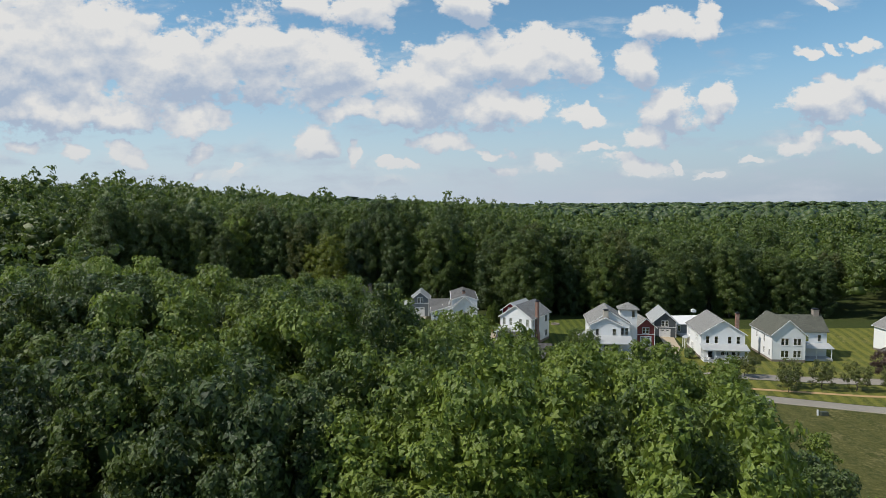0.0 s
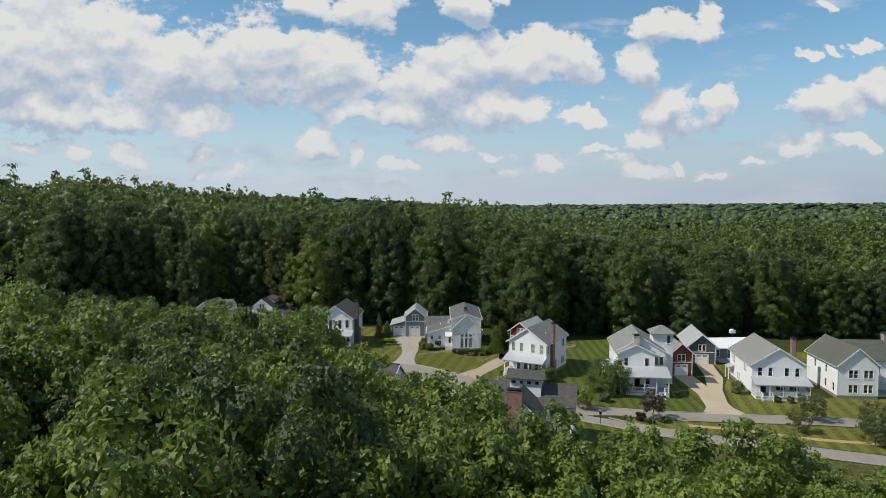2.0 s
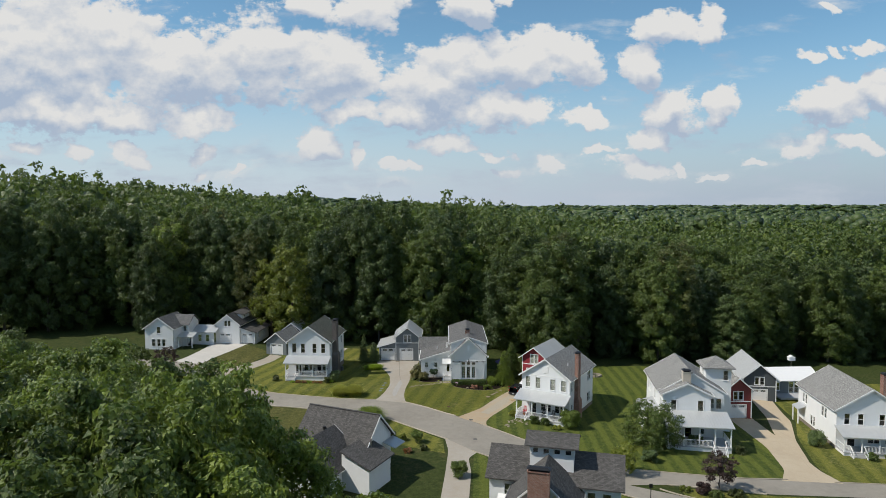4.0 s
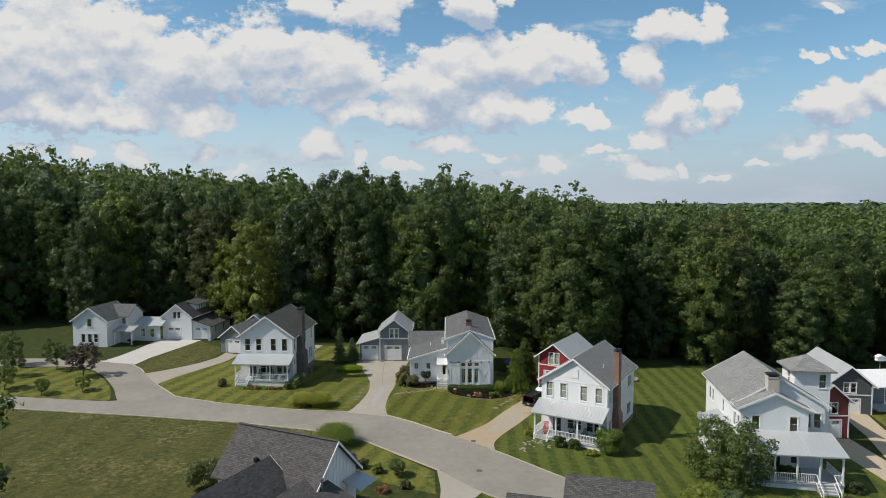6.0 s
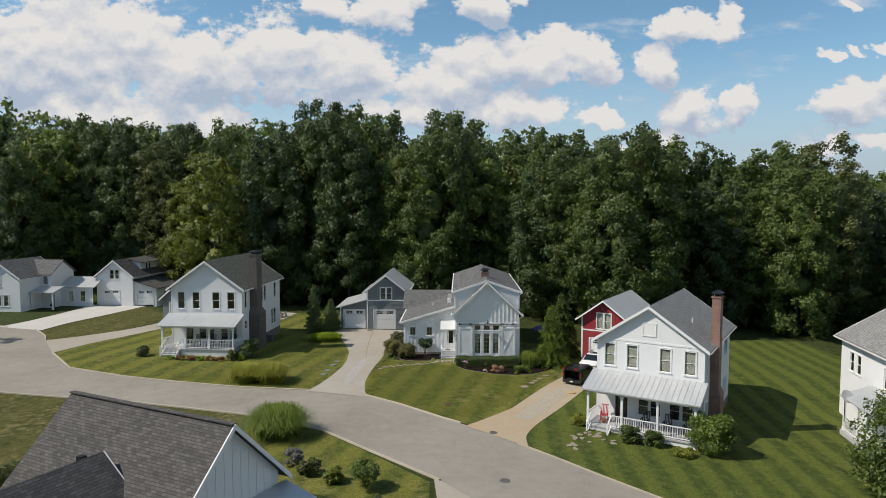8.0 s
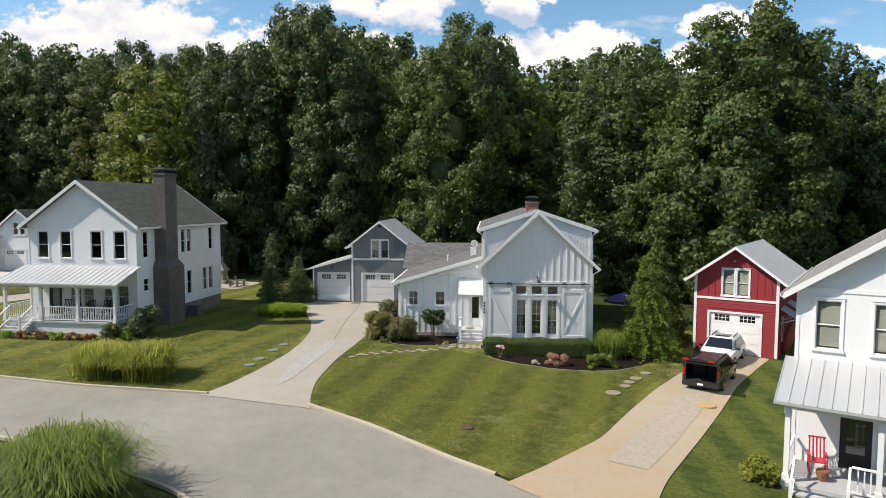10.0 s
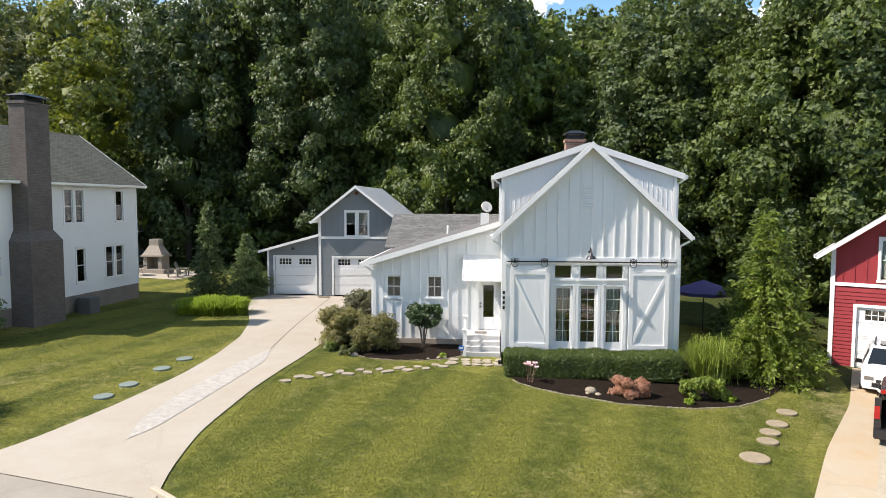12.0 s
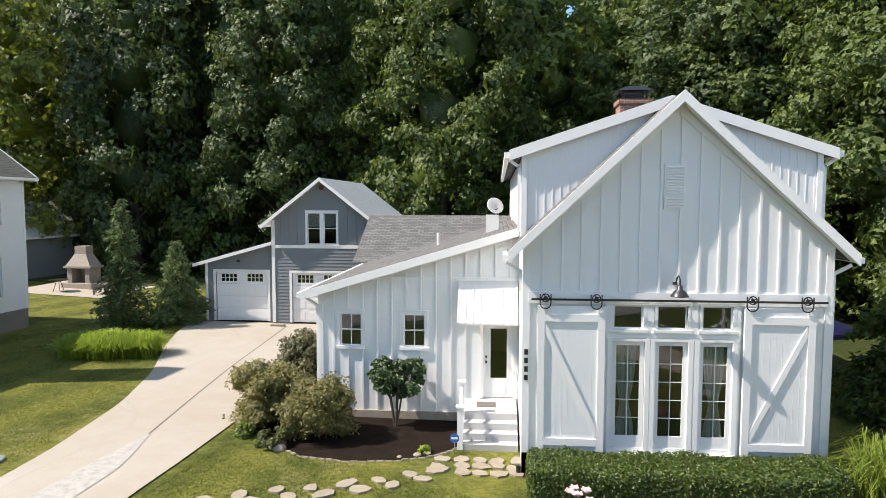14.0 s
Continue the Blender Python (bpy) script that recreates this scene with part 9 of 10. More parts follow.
for i, (x, y, w, h, m, lb) in enumerate(((-7.0, 143.0, 1.3, 1.2, LEAF_GREY, "silver-grey shrub by the corner house"), (-5.6, 141.7, 1.6, 1.0, LEAF_OLIVE, "loose olive shrub in the corner garden"), (-4.0, 140.7, 1.4, 0.9, LEAF_YELLOW, "yellow-green shrub in the corner garden"),
                                         (-2.0, 139.9, 1.9, 1.8, LEAF_BRIGHT, "bright green rounded shrub by the front drive"), (-3.0, 136.2, 1.6, 0.6, LEAF_ORANGE, "orange flowers in the corner garden"), (-1.0, 137.2, 1.2, 0.8, LEAF_OLIVE, "loose shrub in the corner garden"),
                                         (-19.4, 136.2, 4.2, 3.0, LEAF_OLIVE, "large olive shrub behind the shingled house"), (3.67, 128.6, 2.2, 2.2, LEAF, "rounded dark shrub beside the front drive"),
                                         (15.6, 149.0, 1.6, 1.35, LEAF, "rounded green shrub before the porch"), (17.2, 148.4, 1.5, 1.25, LEAF, "rounded green shrub before the porch"), (20.9, 147.6, 3.4, 2.9, LEAF_BRIGHT, "large rounded green shrub at the porch corner"),
                                         (18.6, 146.6, 1.6, 0.7, LEAF_STRAW, "clump of fading perennials"), (12.6, 152.4, 1.5, 0.9, LEAF_STRAW, "clump of fading day lilies by the steps"),
                                         (28.9, 135.4, 2.6, 1.6, LEAF_DARK, "rounded dark shrub on the striped lawn"), (42.6, 139.2, 1.6, 1.3, LEAF_OLIVE, "rounded shrub by the porch steps"), (37.5, 141.8, 3.0, 1.6, LEAF, "green shrub before the porch railing"),
                                         (60.4, 138.4, 1.5, 1.3, LEAF, "round shrub before the porch"), (62.6, 138.2, 1.4, 1.2, LEAF, "round shrub before the porch"), (64.4, 138.0, 1.4, 1.2, LEAF, "round shrub before the porch"),
                                         (55.4, 143.0, 2.6, 2.6, LEAF_DARK, "dark shrub at the house corner"), (32.4, 126.2, 2.0, 1.4, LEAF_PURPLE, "purple-brown shrub on the traffic island"), (33.4, 124.8, 2.2, 0.9, LEAF, "low green shrub on the traffic island"), (36.0, 125.6, 2.4, 0.9, LEAF_OLIVE, "low shrub on the traffic island"), (30.4, 126.6, 1.8, 0.6, LEAF_YELLOW, "yellow-green groundcover on the traffic island"))):
    shrub("shrub", x, y, w, h, m, lb, 400 + i, int(500 + 260 * w * h), 0.11 + 0.015 * w, "garden shrubs")
stones = thing("stone_walk", pose(0, 0, 0), "tan flagstones in the lawn before the east porch", "stone path")
rng = np.random.default_rng(255)
for i in range(20):
    t = i / 19
    x, y = 11.2 + 3.0 * t + rng.normal(0, 0.3), 147.4 + 2.6 * math.sin(t * 2.6) + rng.normal(0, 0.35)
    part("flagstone", stone_mesh(rng.uniform(0.17, 0.26), rng), STONE_PALE, stones, at=pose(x, y, gz(x, y) + 0.05, 0, 0, rng.uniform(0, 360)))

# ---------------------------------------------------------------- young trees
YOUNG = [tree_kind(500 + i, h, r, b, 22, 2600, 0.15, m, trunk=0.07, tuft=0.28, tufts=5, core=0.5) for i, (h, r, b, m) in enumerate(((4.6, 1.7, 1.2, LEAF), (3.4, 1.4, 1.0, LEAF_BRIGHT), (4.2, 1.8, 1.2, LEAF_PURPLE), (4.0, 1.8, 0.9, LEAF_OLIVE)))]
for i, (x, y, k, s_) in enumerate(((-63, 166.7, 1, 0.8), (-57.7, 164.9, 1, 0.95), (-56.6, 175.0, 0, 1.0), (-50.6, 171.4, 2, 1.15), (-51.5, 163.3, 1, 0.65), (-46.8, 164.7, 1, 0.65), (-64.8, 176.9, 0, 1.1), (-60.5, 171, 0, 0.9), (-70, 170, 0, 1.1))):
    plant_tree(YOUNG[k], x, y, s_, i * 1.3, 1.0, "young tree with a thin trunk on the grassed island" if k != 2 else "young purple-leaved tree on the grassed island", "young tree", "island trees", "young_tree", 0.05)
plant_tree(YOUNG[2], 34.9, 127.4, 1.05, 0.4, 1.0, "young purple-leaved tree on the traffic island", "young tree", "", "young_tree", 0.05)
for i, (x, y, s_) in enumerate(((55.6, 122.8, 0.9), (61, 128.4, 1.1), (66, 121.5, 1.3), (72, 121.0, 1.3), (78, 120.2, 1.3), (84, 118.5, 1.2), (90, 117.5, 1.3), (64, 117.6, 1.0))):
    plant_tree(YOUNG[3], x, y, s_, i * 0.9, 1.0, "young olive-green tree on the verge", "young tree", "verge trees", "young_tree", 0.05)
plant_tree(YOUNG[2], 88, 126.5, 1.5, 0.4, 1.0, "purple-leaved tree by the corner house", "young tree", "", "young_tree", 0.05)
YARD = [tree_kind(520, 5.4, 3.2, 0.4, 50, 7000, 0.18, LEAF, trunk=0.12, tuft=0.36), tree_kind(521, 4.6, 1.9, 0.8, 30, 2200, 0.18, LEAF_YELLOW, trunk=0.07, tuft=0.3)]
plant_tree(YARD[0], 31.1, 140.8, 1.14, 0, 1.0, "broad dense green tree on the lawn before the porch", "tree", "", "yard_tree", 0.05)
plant_tree(YARD[1], 24.3, 131.0, 0.9, 0, 1.0, "small yellow-green tree by the street corner", "tree", "", "yard_tree", 0.05)


# blades that catch the light over the mown lawns
def grass_blades(name, polygon, count, seed, label, tall=0.05):
    """Short blades over a lawn inside a polygon of the plan."""
    rng = np.random.default_rng(seed)
    poly = np.array(polygon)
    lo, hi = poly.min(0), poly.max(0)
    q = rng.uniform(lo, hi, (count * 3, 2))
    inside = np.zeros(len(q), bool)
    for (xa, ya), (xb, yb) in zip(poly, np.roll(poly, -1, 0)):
        cross = ((ya > q[:, 1]) != (yb > q[:, 1])) & (q[:, 0] < (xb - xa) * (q[:, 1] - ya) / (yb - ya + 1e-9) + xa)
        inside ^= cross
    q = q[inside][:count]
    n = len(q)
    z = np.array(ground_z(q[:, 0], q[:, 1])) + 0.018
    a = rng.uniform(0, 2 * math.pi, n)
    side = np.c_[np.cos(a), np.sin(a), np.zeros(n)] * (tall * 0.35 * rng.uniform(0.6, 1.3, n))[:, None]
    top = np.c_[rng.normal(0, tall * 0.5, (n, 2)), tall * rng.uniform(0.5, 1.3, n)]
    p = np.c_[q, z]
    v = np.stack([p - side, p + side, p + top], 1).reshape(-1, 3)
    return tagged(new(name, numpy_mesh(name, v, np.arange(len(v)).reshape(-1, 3), BLADES)), label, "grass", "", "stuff")


BLADES = leaves("grass blades", (0.082, 0.108, 0.011), (0.205, 0.235, 0.030), 0.4, (0.32, 0.29, 0.09))
grass_blades("lawn_grass", [(-4.6, 158.6), (-4.9, 161), (-4.85, 165.2), (-4.5, 168.5), (-4.2, 170), (-3.2, 169.8), (0, 168.9), (3.3, 167.0), (5, 165.4), (6.7, 164.7), (9, 164.7), (10.6, 165.1), (12.2, 166.4), (13.6, 167.4), (13.7, 166.2), (11.2, 162.5), (8.8, 158.8), (6.9, 155.9), (4.3, 153.1), (3.2, 152.2), (-0.5, 155.6)], 110000, 900, "short blades of the mown front lawn", 0.034)
grass_blades("lawn_grass", [(-9.9, 159.5), (-8.9, 163.0), (-8.4, 166.5), (-8.4, 169), (-8.8, 172.6), (-9.7, 176), (-11.5, 180), (-17.5, 183), (-17.8, 172), (-20, 166), (-24, 161.5)], 60000, 901, "short blades of the mown lawn beside the drive", 0.036)

# ---------------------------------------------------------------- vehicles and small things
def wheel(parent, x, y, r=0.34, w=0.22):
    t = part("wheel", Solid().tube((x - w / 2, y, r), (x + w / 2, y, r), r, n=20), RUBBER, parent)
    part("rim", Solid().tube((x - w / 2 - 0.008, y, r), (x + w / 2 + 0.008, y, r), r * 0.62, n=14), CHROME, t)


def shell(sections):
    """A body lofted through cross-sections (y, half width low, half width high, z low, z mid, z high)."""
    s = Solid()
    rings = []
    for y, wl, wh, z0, z1, z2 in sections:
        ring = [(-wl * 0.94, y, z0), (-wl, y, z0 + 0.12), (-wl, y, z1 - 0.08), (-wl * 0.97, y, z1), (-wh * 1.0, y, z2 - 0.08), (-wh * 0.86, y, z2),
                (wh * 0.86, y, z2), (wh * 1.0, y, z2 - 0.08), (wl * 0.97, y, z1), (wl, y, z1 - 0.08), (wl, y, z0 + 0.12), (wl * 0.94, y, z0)]
        rings.append(len(s.v))
        s.v += ring
    n = 12
    for a, b in zip(rings, rings[1:]):
        s.f += [(a + i, a + (i + 1) % n, b + (i + 1) % n, b + i) for i in range(n)]
    return s, rings


def van(x, y, z, rot):
    """Dark minivan seen from its open tail; its tail is at y = 0."""
    v = thing("van", pose(x, y, z, 0, 0, rot), "black minivan with its tailgate raised, parked on the drive", "van")
    s, rings = shell([(0.05, 0.95, 0.78, 0.30, 1.02, 1.70), (0.5, 0.97, 0.80, 0.28, 1.02, 1.74), (2.6, 0.97, 0.80, 0.28, 1.02, 1.74), (3.25, 0.97, 0.76, 0.28, 1.02, 1.62), (3.9, 0.95, 0.72, 0.28, 1.0, 1.08), (4.5, 0.86, 0.66, 0.30, 0.82, 0.88), (4.6, 0.80, 0.6, 0.34, 0.7, 0.76)])
    s.f.append(tuple(rings[-1] + i for i in range(12)))
    # frame of the open tail
    part("body", s, CAR_BLACK, v, smooth=False)
    part("tail_frame", Solid().box(-0.95, -0.78, 0.0, 0.08, 0.4, 1.6).box(0.78, 0.95, 0.0, 0.08, 0.4, 1.6).box(-0.8, 0.8, 0.0, 0.08, 1.58, 1.7), CAR_BLACK, v)
    part("bumper", Solid().box(-0.95, 0.95, -0.1, 0.08, 0.32, 0.62), BLACK_PLASTIC, v, bevel=0.03)
    part("cargo_floor", Solid().box(-0.85, 0.85, 0.08, 1.6, 0.60, 0.64), plain("dark carpet", (0.02, 0.02, 0.022), 0.95), v)
    part("seat_back", Solid().box(-0.75, -0.05, 1.2, 1.4, 0.64, 1.35).box(0.05, 0.75, 1.2, 1.4, 0.64, 1.35), plain("dark seat cloth", (0.03, 0.03, 0.033), 0.9), v, bevel=0.05)
    gate = part("tailgate", Solid().hexa([(-0.82, 0.1, 1.70), (0.82, 0.1, 1.70), (0.82, 0.12, 1.78), (-0.82, 0.12, 1.78), (-0.80, -0.62, 1.92), (0.80, -0.62, 1.92), (0.80, -0.60, 2.04), (-0.80, -0.60, 2.04)]), CAR_BLACK, v, "raised black tailgate")
    part("gate_light", Solid().box(-0.80, -0.46, -0.65, -0.60, 1.93, 2.05).box(0.46, 0.80, -0.65, -0.60, 1.93, 2.05), TAIL_RED, gate, "red lamps on the tailgate")
    for sx in (-1, 1):
        part("strut", Solid().bar((sx * 0.78, 0.05, 1.5), (sx * 0.75, -0.40, 1.84), 0.03), CHROME, v)
        part("tail_light", Solid().box(sx * 0.88 - 0.07, sx * 0.88 + 0.07, -0.03, 0.02, 0.95, 1.35), TAIL_RED, v, "red tail light")
        part("side_window", Solid().hexa([(sx * 0.955, 0.5, 1.06), (sx * 0.955, 3.2, 1.06), (sx * 0.965, 3.2, 1.06), (sx * 0.965, 0.5, 1.06), (sx * 0.83, 0.55, 1.6), (sx * 0.81, 2.7, 1.6), (sx * 0.825, 2.7, 1.6), (sx * 0.845, 0.55, 1.6)]), plain("dark tinted glass", (0.008, 0.008, 0.009), 0.08, spec=0.6, bump=0.0), v, "dark side windows")
        part("mirror", Solid().box(sx * 1.05 - 0.1, sx * 1.05 + 0.1, 3.3, 3.42, 1.05, 1.2), CAR_BLACK, v)
        part("roof_rail", Solid().box(sx * 0.66 - 0.02, sx * 0.66 + 0.02, 0.4, 2.8, 1.76, 1.80), BLACK, v)
        for yy in (0.95, 3.7):
            wheel(v, sx * 0.86, yy)
    part("number_plate", Solid().box(-0.16, 0.16, -0.115, -0.1, 0.42, 0.54), TRIM, v)
    return v


def suv(x, y, z, rot):
    """White car that faces the street; its nose is at y = 0."""
    v = thing("car", pose(x, y, z, 0, 0, rot), "white sport utility car parked before the red garage", "car")
    s, rings = shell([(0.0, 0.78, 0.6, 0.35, 0.72, 0.80), (0.15, 0.88, 0.68, 0.30, 0.86, 0.95), (0.95, 0.93, 0.74, 0.28, 0.98, 1.05), (1.65, 0.93, 0.70, 0.28, 1.0, 1.58), (2.2, 0.93, 0.72, 0.28, 1.0, 1.66), (3.5, 0.93, 0.70, 0.28, 1.0, 1.62), (4.1, 0.90, 0.66, 0.35, 0.98, 1.2)])
    s.f += [tuple(reversed([rings[0] + i for i in range(12)])), tuple(rings[-1] + i for i in range(12))]
    part("body", s, CAR_WHITE, v)
    dark = plain("dark windscreen", (0.012, 0.014, 0.015), 0.06, spec=0.7, bump=0.0)
    part("windscreen", Solid().hexa([(-0.74, 0.98, 1.07), (0.74, 0.98, 1.07), (0.74, 1.0, 1.09), (-0.74, 1.0, 1.09), (-0.62, 1.60, 1.56), (0.62, 1.60, 1.56), (0.62, 1.58, 1.60), (-0.62, 1.58, 1.60)]), dark, v, "dark windscreen")
    part("sunroof", Solid().box(-0.42, 0.42, 1.95, 2.75, 1.655, 1.68), dark, v, "dark glass sunroof")
    part("grille", Solid().box(-0.45, 0.45, -0.03, 0.02, 0.5, 0.72), BLACK_PLASTIC, v)
    for sx in (-1, 1):
        part("headlight", Solid().box(sx * 0.66 - 0.14, sx * 0.66 + 0.14, -0.01, 0.12, 0.68, 0.82), CHROME, v)
        part("mirror", Solid().box(sx * 1.02 - 0.1, sx * 1.02 + 0.1, 1.2, 1.32, 1.02, 1.16), BLACK_PLASTIC, v)
        part("roof_rail", Solid().box(sx * 0.58 - 0.02, sx * 0.58 + 0.02, 1.9, 3.4, 1.67, 1.72), BLACK, v)
        part("side_window", Solid().hexa([(sx * 0.915, 1.25, 1.03), (sx * 0.915, 3.7, 1.03), (sx * 0.925, 3.7, 1.03), (sx * 0.925, 1.25, 1.03), (sx * 0.75, 1.7, 1.5), (sx * 0.75, 3.4, 1.5), (sx * 0.77, 3.4, 1.5), (sx * 0.77, 1.7, 1.5)]), dark, v)
        for yy in (0.8, 3.3):
            wheel(v, sx * 0.83, yy)
    return v


van(13.75, 162.3, gz(14.8, 164.5) - 0.02, -31).scale = (0.92, 0.95, 0.86)
suv(16.05, 167.2, gz(17.3, 168.5) - 0.02, -31).scale.z = 0.9


def local(root_x, root_y, rot, x, y):
    a = radians(rot)
    return root_x + x * math.cos(a) - y * math.sin(a), root_y + x * math.sin(a) + y * math.cos(a)


def rocking_chair(px, py, z, rot, mat, label, group="porch chairs"):
    c = thing("porch_chair", pose(px, py, z, 0, 0, rot), label, "chair", group)
    part("seat", Solid().box(-0.26, 0.26, -0.25, 0.25, 0.40, 0.44), mat, c)
    for i in range(5):
        x = -0.22 + i * 0.11
        part("back_slat", Solid().bar((x, 0.24, 0.42), (x, 0.42, 1.1), 0.05, 0.025), mat, c)
    part("back_rail", Solid().bar((-0.27, 0.42, 1.1), (0.27, 0.42, 1.1), 0.05), mat, c)
    for sx in (-0.26, 0.26):
        part("leg", Solid().box(sx - 0.02, sx + 0.02, -0.24, -0.2, 0.05, 0.62), mat, c)
        part("leg", Solid().box(sx - 0.02, sx + 0.02, 0.2, 0.24, 0.05, 0.62), mat, c)
        part("arm", Solid().box(sx - 0.035, sx + 0.035, -0.28, 0.3, 0.62, 0.65), mat, c)
        part("rocker", Solid().bar((sx, -0.4, 0.06), (sx, 0, 0.02), 0.035).bar((sx, 0, 0.02), (sx, 0.5, 0.07), 0.035), mat, c)
    return c


for x in (3.2, 4.9, 6.0, 7.2):
    px_, py_ = local(-27.33, 171.58, -4.2, x, -0.9)
    rocking_chair(px_, py_, 0.75, -4, BLACK, "dark wooden rocking chair on the porch")
for x in (4.0, 5.6, 7.0):
    px_, py_ = local(14.27, 153.91, -30.5, x, -0.9)
    rocking_chair(px_, py_, -0.9, -31, BLACK, "dark wooden rocking chair on the porch")
px_, py_ = local(14.27, 153.91, -30.5, 0.9, -0.9)
rocking_chair(px_, py_, -0.9, -20, RED_CHAIR, "bright red chair on the porch")
px_, py_ = local(14.27, 153.91, -30.5, 1.1, -1.6)
solo("porch_pot", Solid().lathe((0, 0, 0), [(0.12, 0), (0.18, 0.2), (0.2, 0.34), (0.16, 0.34)], 12), WOOD_WARM, pose(px_, py_, -0.9), "terracotta pot on the porch", "pot")


def bench(x, y, rot):
    b = thing("bench", pose(x, y, gz(x, y), 0, 0, rot), "dark wooden bench beside the gravel path", "bench")
    for i in range(3):
        part("seat_slat", Solid().box(-0.9, 0.9, -0.22 + i * 0.15, -0.1 + i * 0.15, 0.42, 0.46), WOOD, b)
        part("back_slat", Solid().box(-0.9, 0.9, 0.24, 0.27, 0.55 + i * 0.14, 0.65 + i * 0.14), WOOD, b)
    for sx in (-0.75, 0.75):
        part("leg", Solid().box(sx - 0.03, sx + 0.03, -0.2, -0.14, 0, 0.42).box(sx - 0.03, sx + 0.03, 0.21, 0.27, 0, 0.95), BLACK, b)
        part("armrest", Solid().box(sx - 0.04, sx + 0.04, -0.22, 0.24, 0.6, 0.64), BLACK, b)


bench(49.2, 121.3, -8)
post = thing("street_sign", pose(25.4, 123.7, gz(25.4, 123.7)), "dark post with a small sign plate at the junction", "sign")
part("post", Solid().tube((0, 0, -0.2), (0, 0, 2.0), 0.05, n=8), BLACK, post)
part("plate", Solid().box(-0.2, 0.2, -0.02, 0.02, 1.55, 2.0), BLACK, post)
bh = thing("birdhouse", pose(68.3, 174.8, gz(68.3, 174.8)), "white many-holed birdhouse on a tall pole", "birdhouse")
part("pole", Solid().tube((0, 0, -0.2), (0, 0, 4.4), 0.05, n=8), WOOD, bh)
part("box", Solid().box(-0.6, 0.6, -0.35, 0.35, 4.4, 5.0), TRIM, bh)
part("roof", Solid().prism([(-0.7, 5.0), (0.7, 5.0), (0, 5.35)], -0.45, 0.45), TRIM, bh)
ut = thing("utility_box", pose(62.8, 104.6, gz(62.8, 104.6)), "low green utility box beside a pale marker post", "utility box")
part("box", Solid().box(-0.6, 0.6, -0.4, 0.4, 0, 0.7), plain("drab green box", (0.06, 0.07, 0.05), 0.6), ut, bevel=0.04)
part("post", Solid().box(-1.1, -0.9, -0.1, 0.1, 0, 1.0), TRIM, ut)
dh = thing("satellite_dish", pose(32.3, 151.8, 1.0), "round grey satellite dish at the porch roof's corner", "satellite dish")
part("bowl", Solid().lathe((0, 0, 0), [(0.06, 0), (0.32, 0.06), (0.48, 0.16), (0.5, 0.18), (0.46, 0.18), (0.06, 0.05)], 16), plain("grey dish", (0.4, 0.4, 0.4), 0.5), dh, at=pose(0, 0, 0.3, 60, 0, 15), smooth=True)
part("mast", Solid().tube((0, 0.1, -1.6), (0, 0.1, 0.3), 0.03, n=8), BLACK, dh)
fpit = thing("fire_pit", pose(31.2, 176.2, gz(31.2, 176.2)), "low round stone fire pit on the lawn", "fire pit")
for i in range(12):
    w_ = 2 * math.pi * i / 12
    part("stone", Solid().box(-0.24, 0.24, -0.14, 0.14, 0, 0.35), STONE, fpit, at=pose(1.0 * math.cos(w_), 1.0 * math.sin(w_), 0, 0, 0, math.degrees(w_) + 90), bevel=0.03)
kay = solo("kayak", Solid().lathe((0, 0, 0), [(0.05, -1.4), (0.24, -0.9), (0.33, 0), (0.24, 0.9), (0.05, 1.4)], 12), plain("faded red hull", (0.42, 0.10, 0.09), 0.5), pose(22.0, 171.3, gz(22, 171.3) + 1.3, 8, 12, 0), "faded red kayak stood against the red garage", "kayak", smooth=True)
for x, y in ((5.9, 149.6), (6.2, 141.4)):
    solo("manhole_cover", Solid().lathe((0, 0, 0), [(0.33, -0.02), (0.33, 0.012), (0.3, 0.016)], 18), plain("iron cover", (0.09, 0.085, 0.08), 0.7, vary=0.3), pose(x, y, gz(x, y) + 0.036), "dark iron cover in the road", "manhole cover")

# ---------------------------------------------------------------- trees and woods
NEAR = [tree_kind(20 + i, h, r, b, 52, 21000, 0.225, m, tuft=0.50, tufts=8, low=0.15, lobes=1.25) for i, (h, r, b, m) in enumerate(((17, 4.6, 3, LEAF_NEAR), (15, 4.9, 2.5, LEAF_BRIGHT), (18, 4.4, 3, LEAF), (14, 4.6, 2.5, LEAF_NEAR), (16, 4.7, 3, LEAF_BRIGHT), (17, 4.2, 3, LEAF_DEEP)))]
MID = [tree_kind(40 + i, h, r, b, 46, 6500, 0.50, m, tuft=0.85, tufts=6, low=0.1) for i, (h, r, b, m) in enumerate(((25, 5.4, 5, LEAF), (23, 5.8, 4, LEAF_DEEP), (27, 5.2, 6, LEAF), (22, 5.6, 3, LEAF_NEAR), (24, 5.0, 4, LEAF_OLIVE)))]
EDGE = [tree_kind(60 + i, h, r, b, 60, 22000, 0.30, m, tuft=0.70, tufts=10) for i, (h, r, b, m) in enumerate(((24, 5.6, 1.2, LEAF), (26, 5.4, 2.0, LEAF_DEEP), (21, 5.2, 0.8, LEAF_DEEP), (23, 5.4, 1.2, LEAF)))]
YELLOW = tree_kind(70, 17, 3.6, 2, 36, 7000, 0.30, LEAF_YELLOW)
WISPY = tree_kind(71, 27, 4.4, 4, 44, 7000, 0.36, LEAF_OLIVE, trunk=0.16, lobes=1.5, core=0.5)


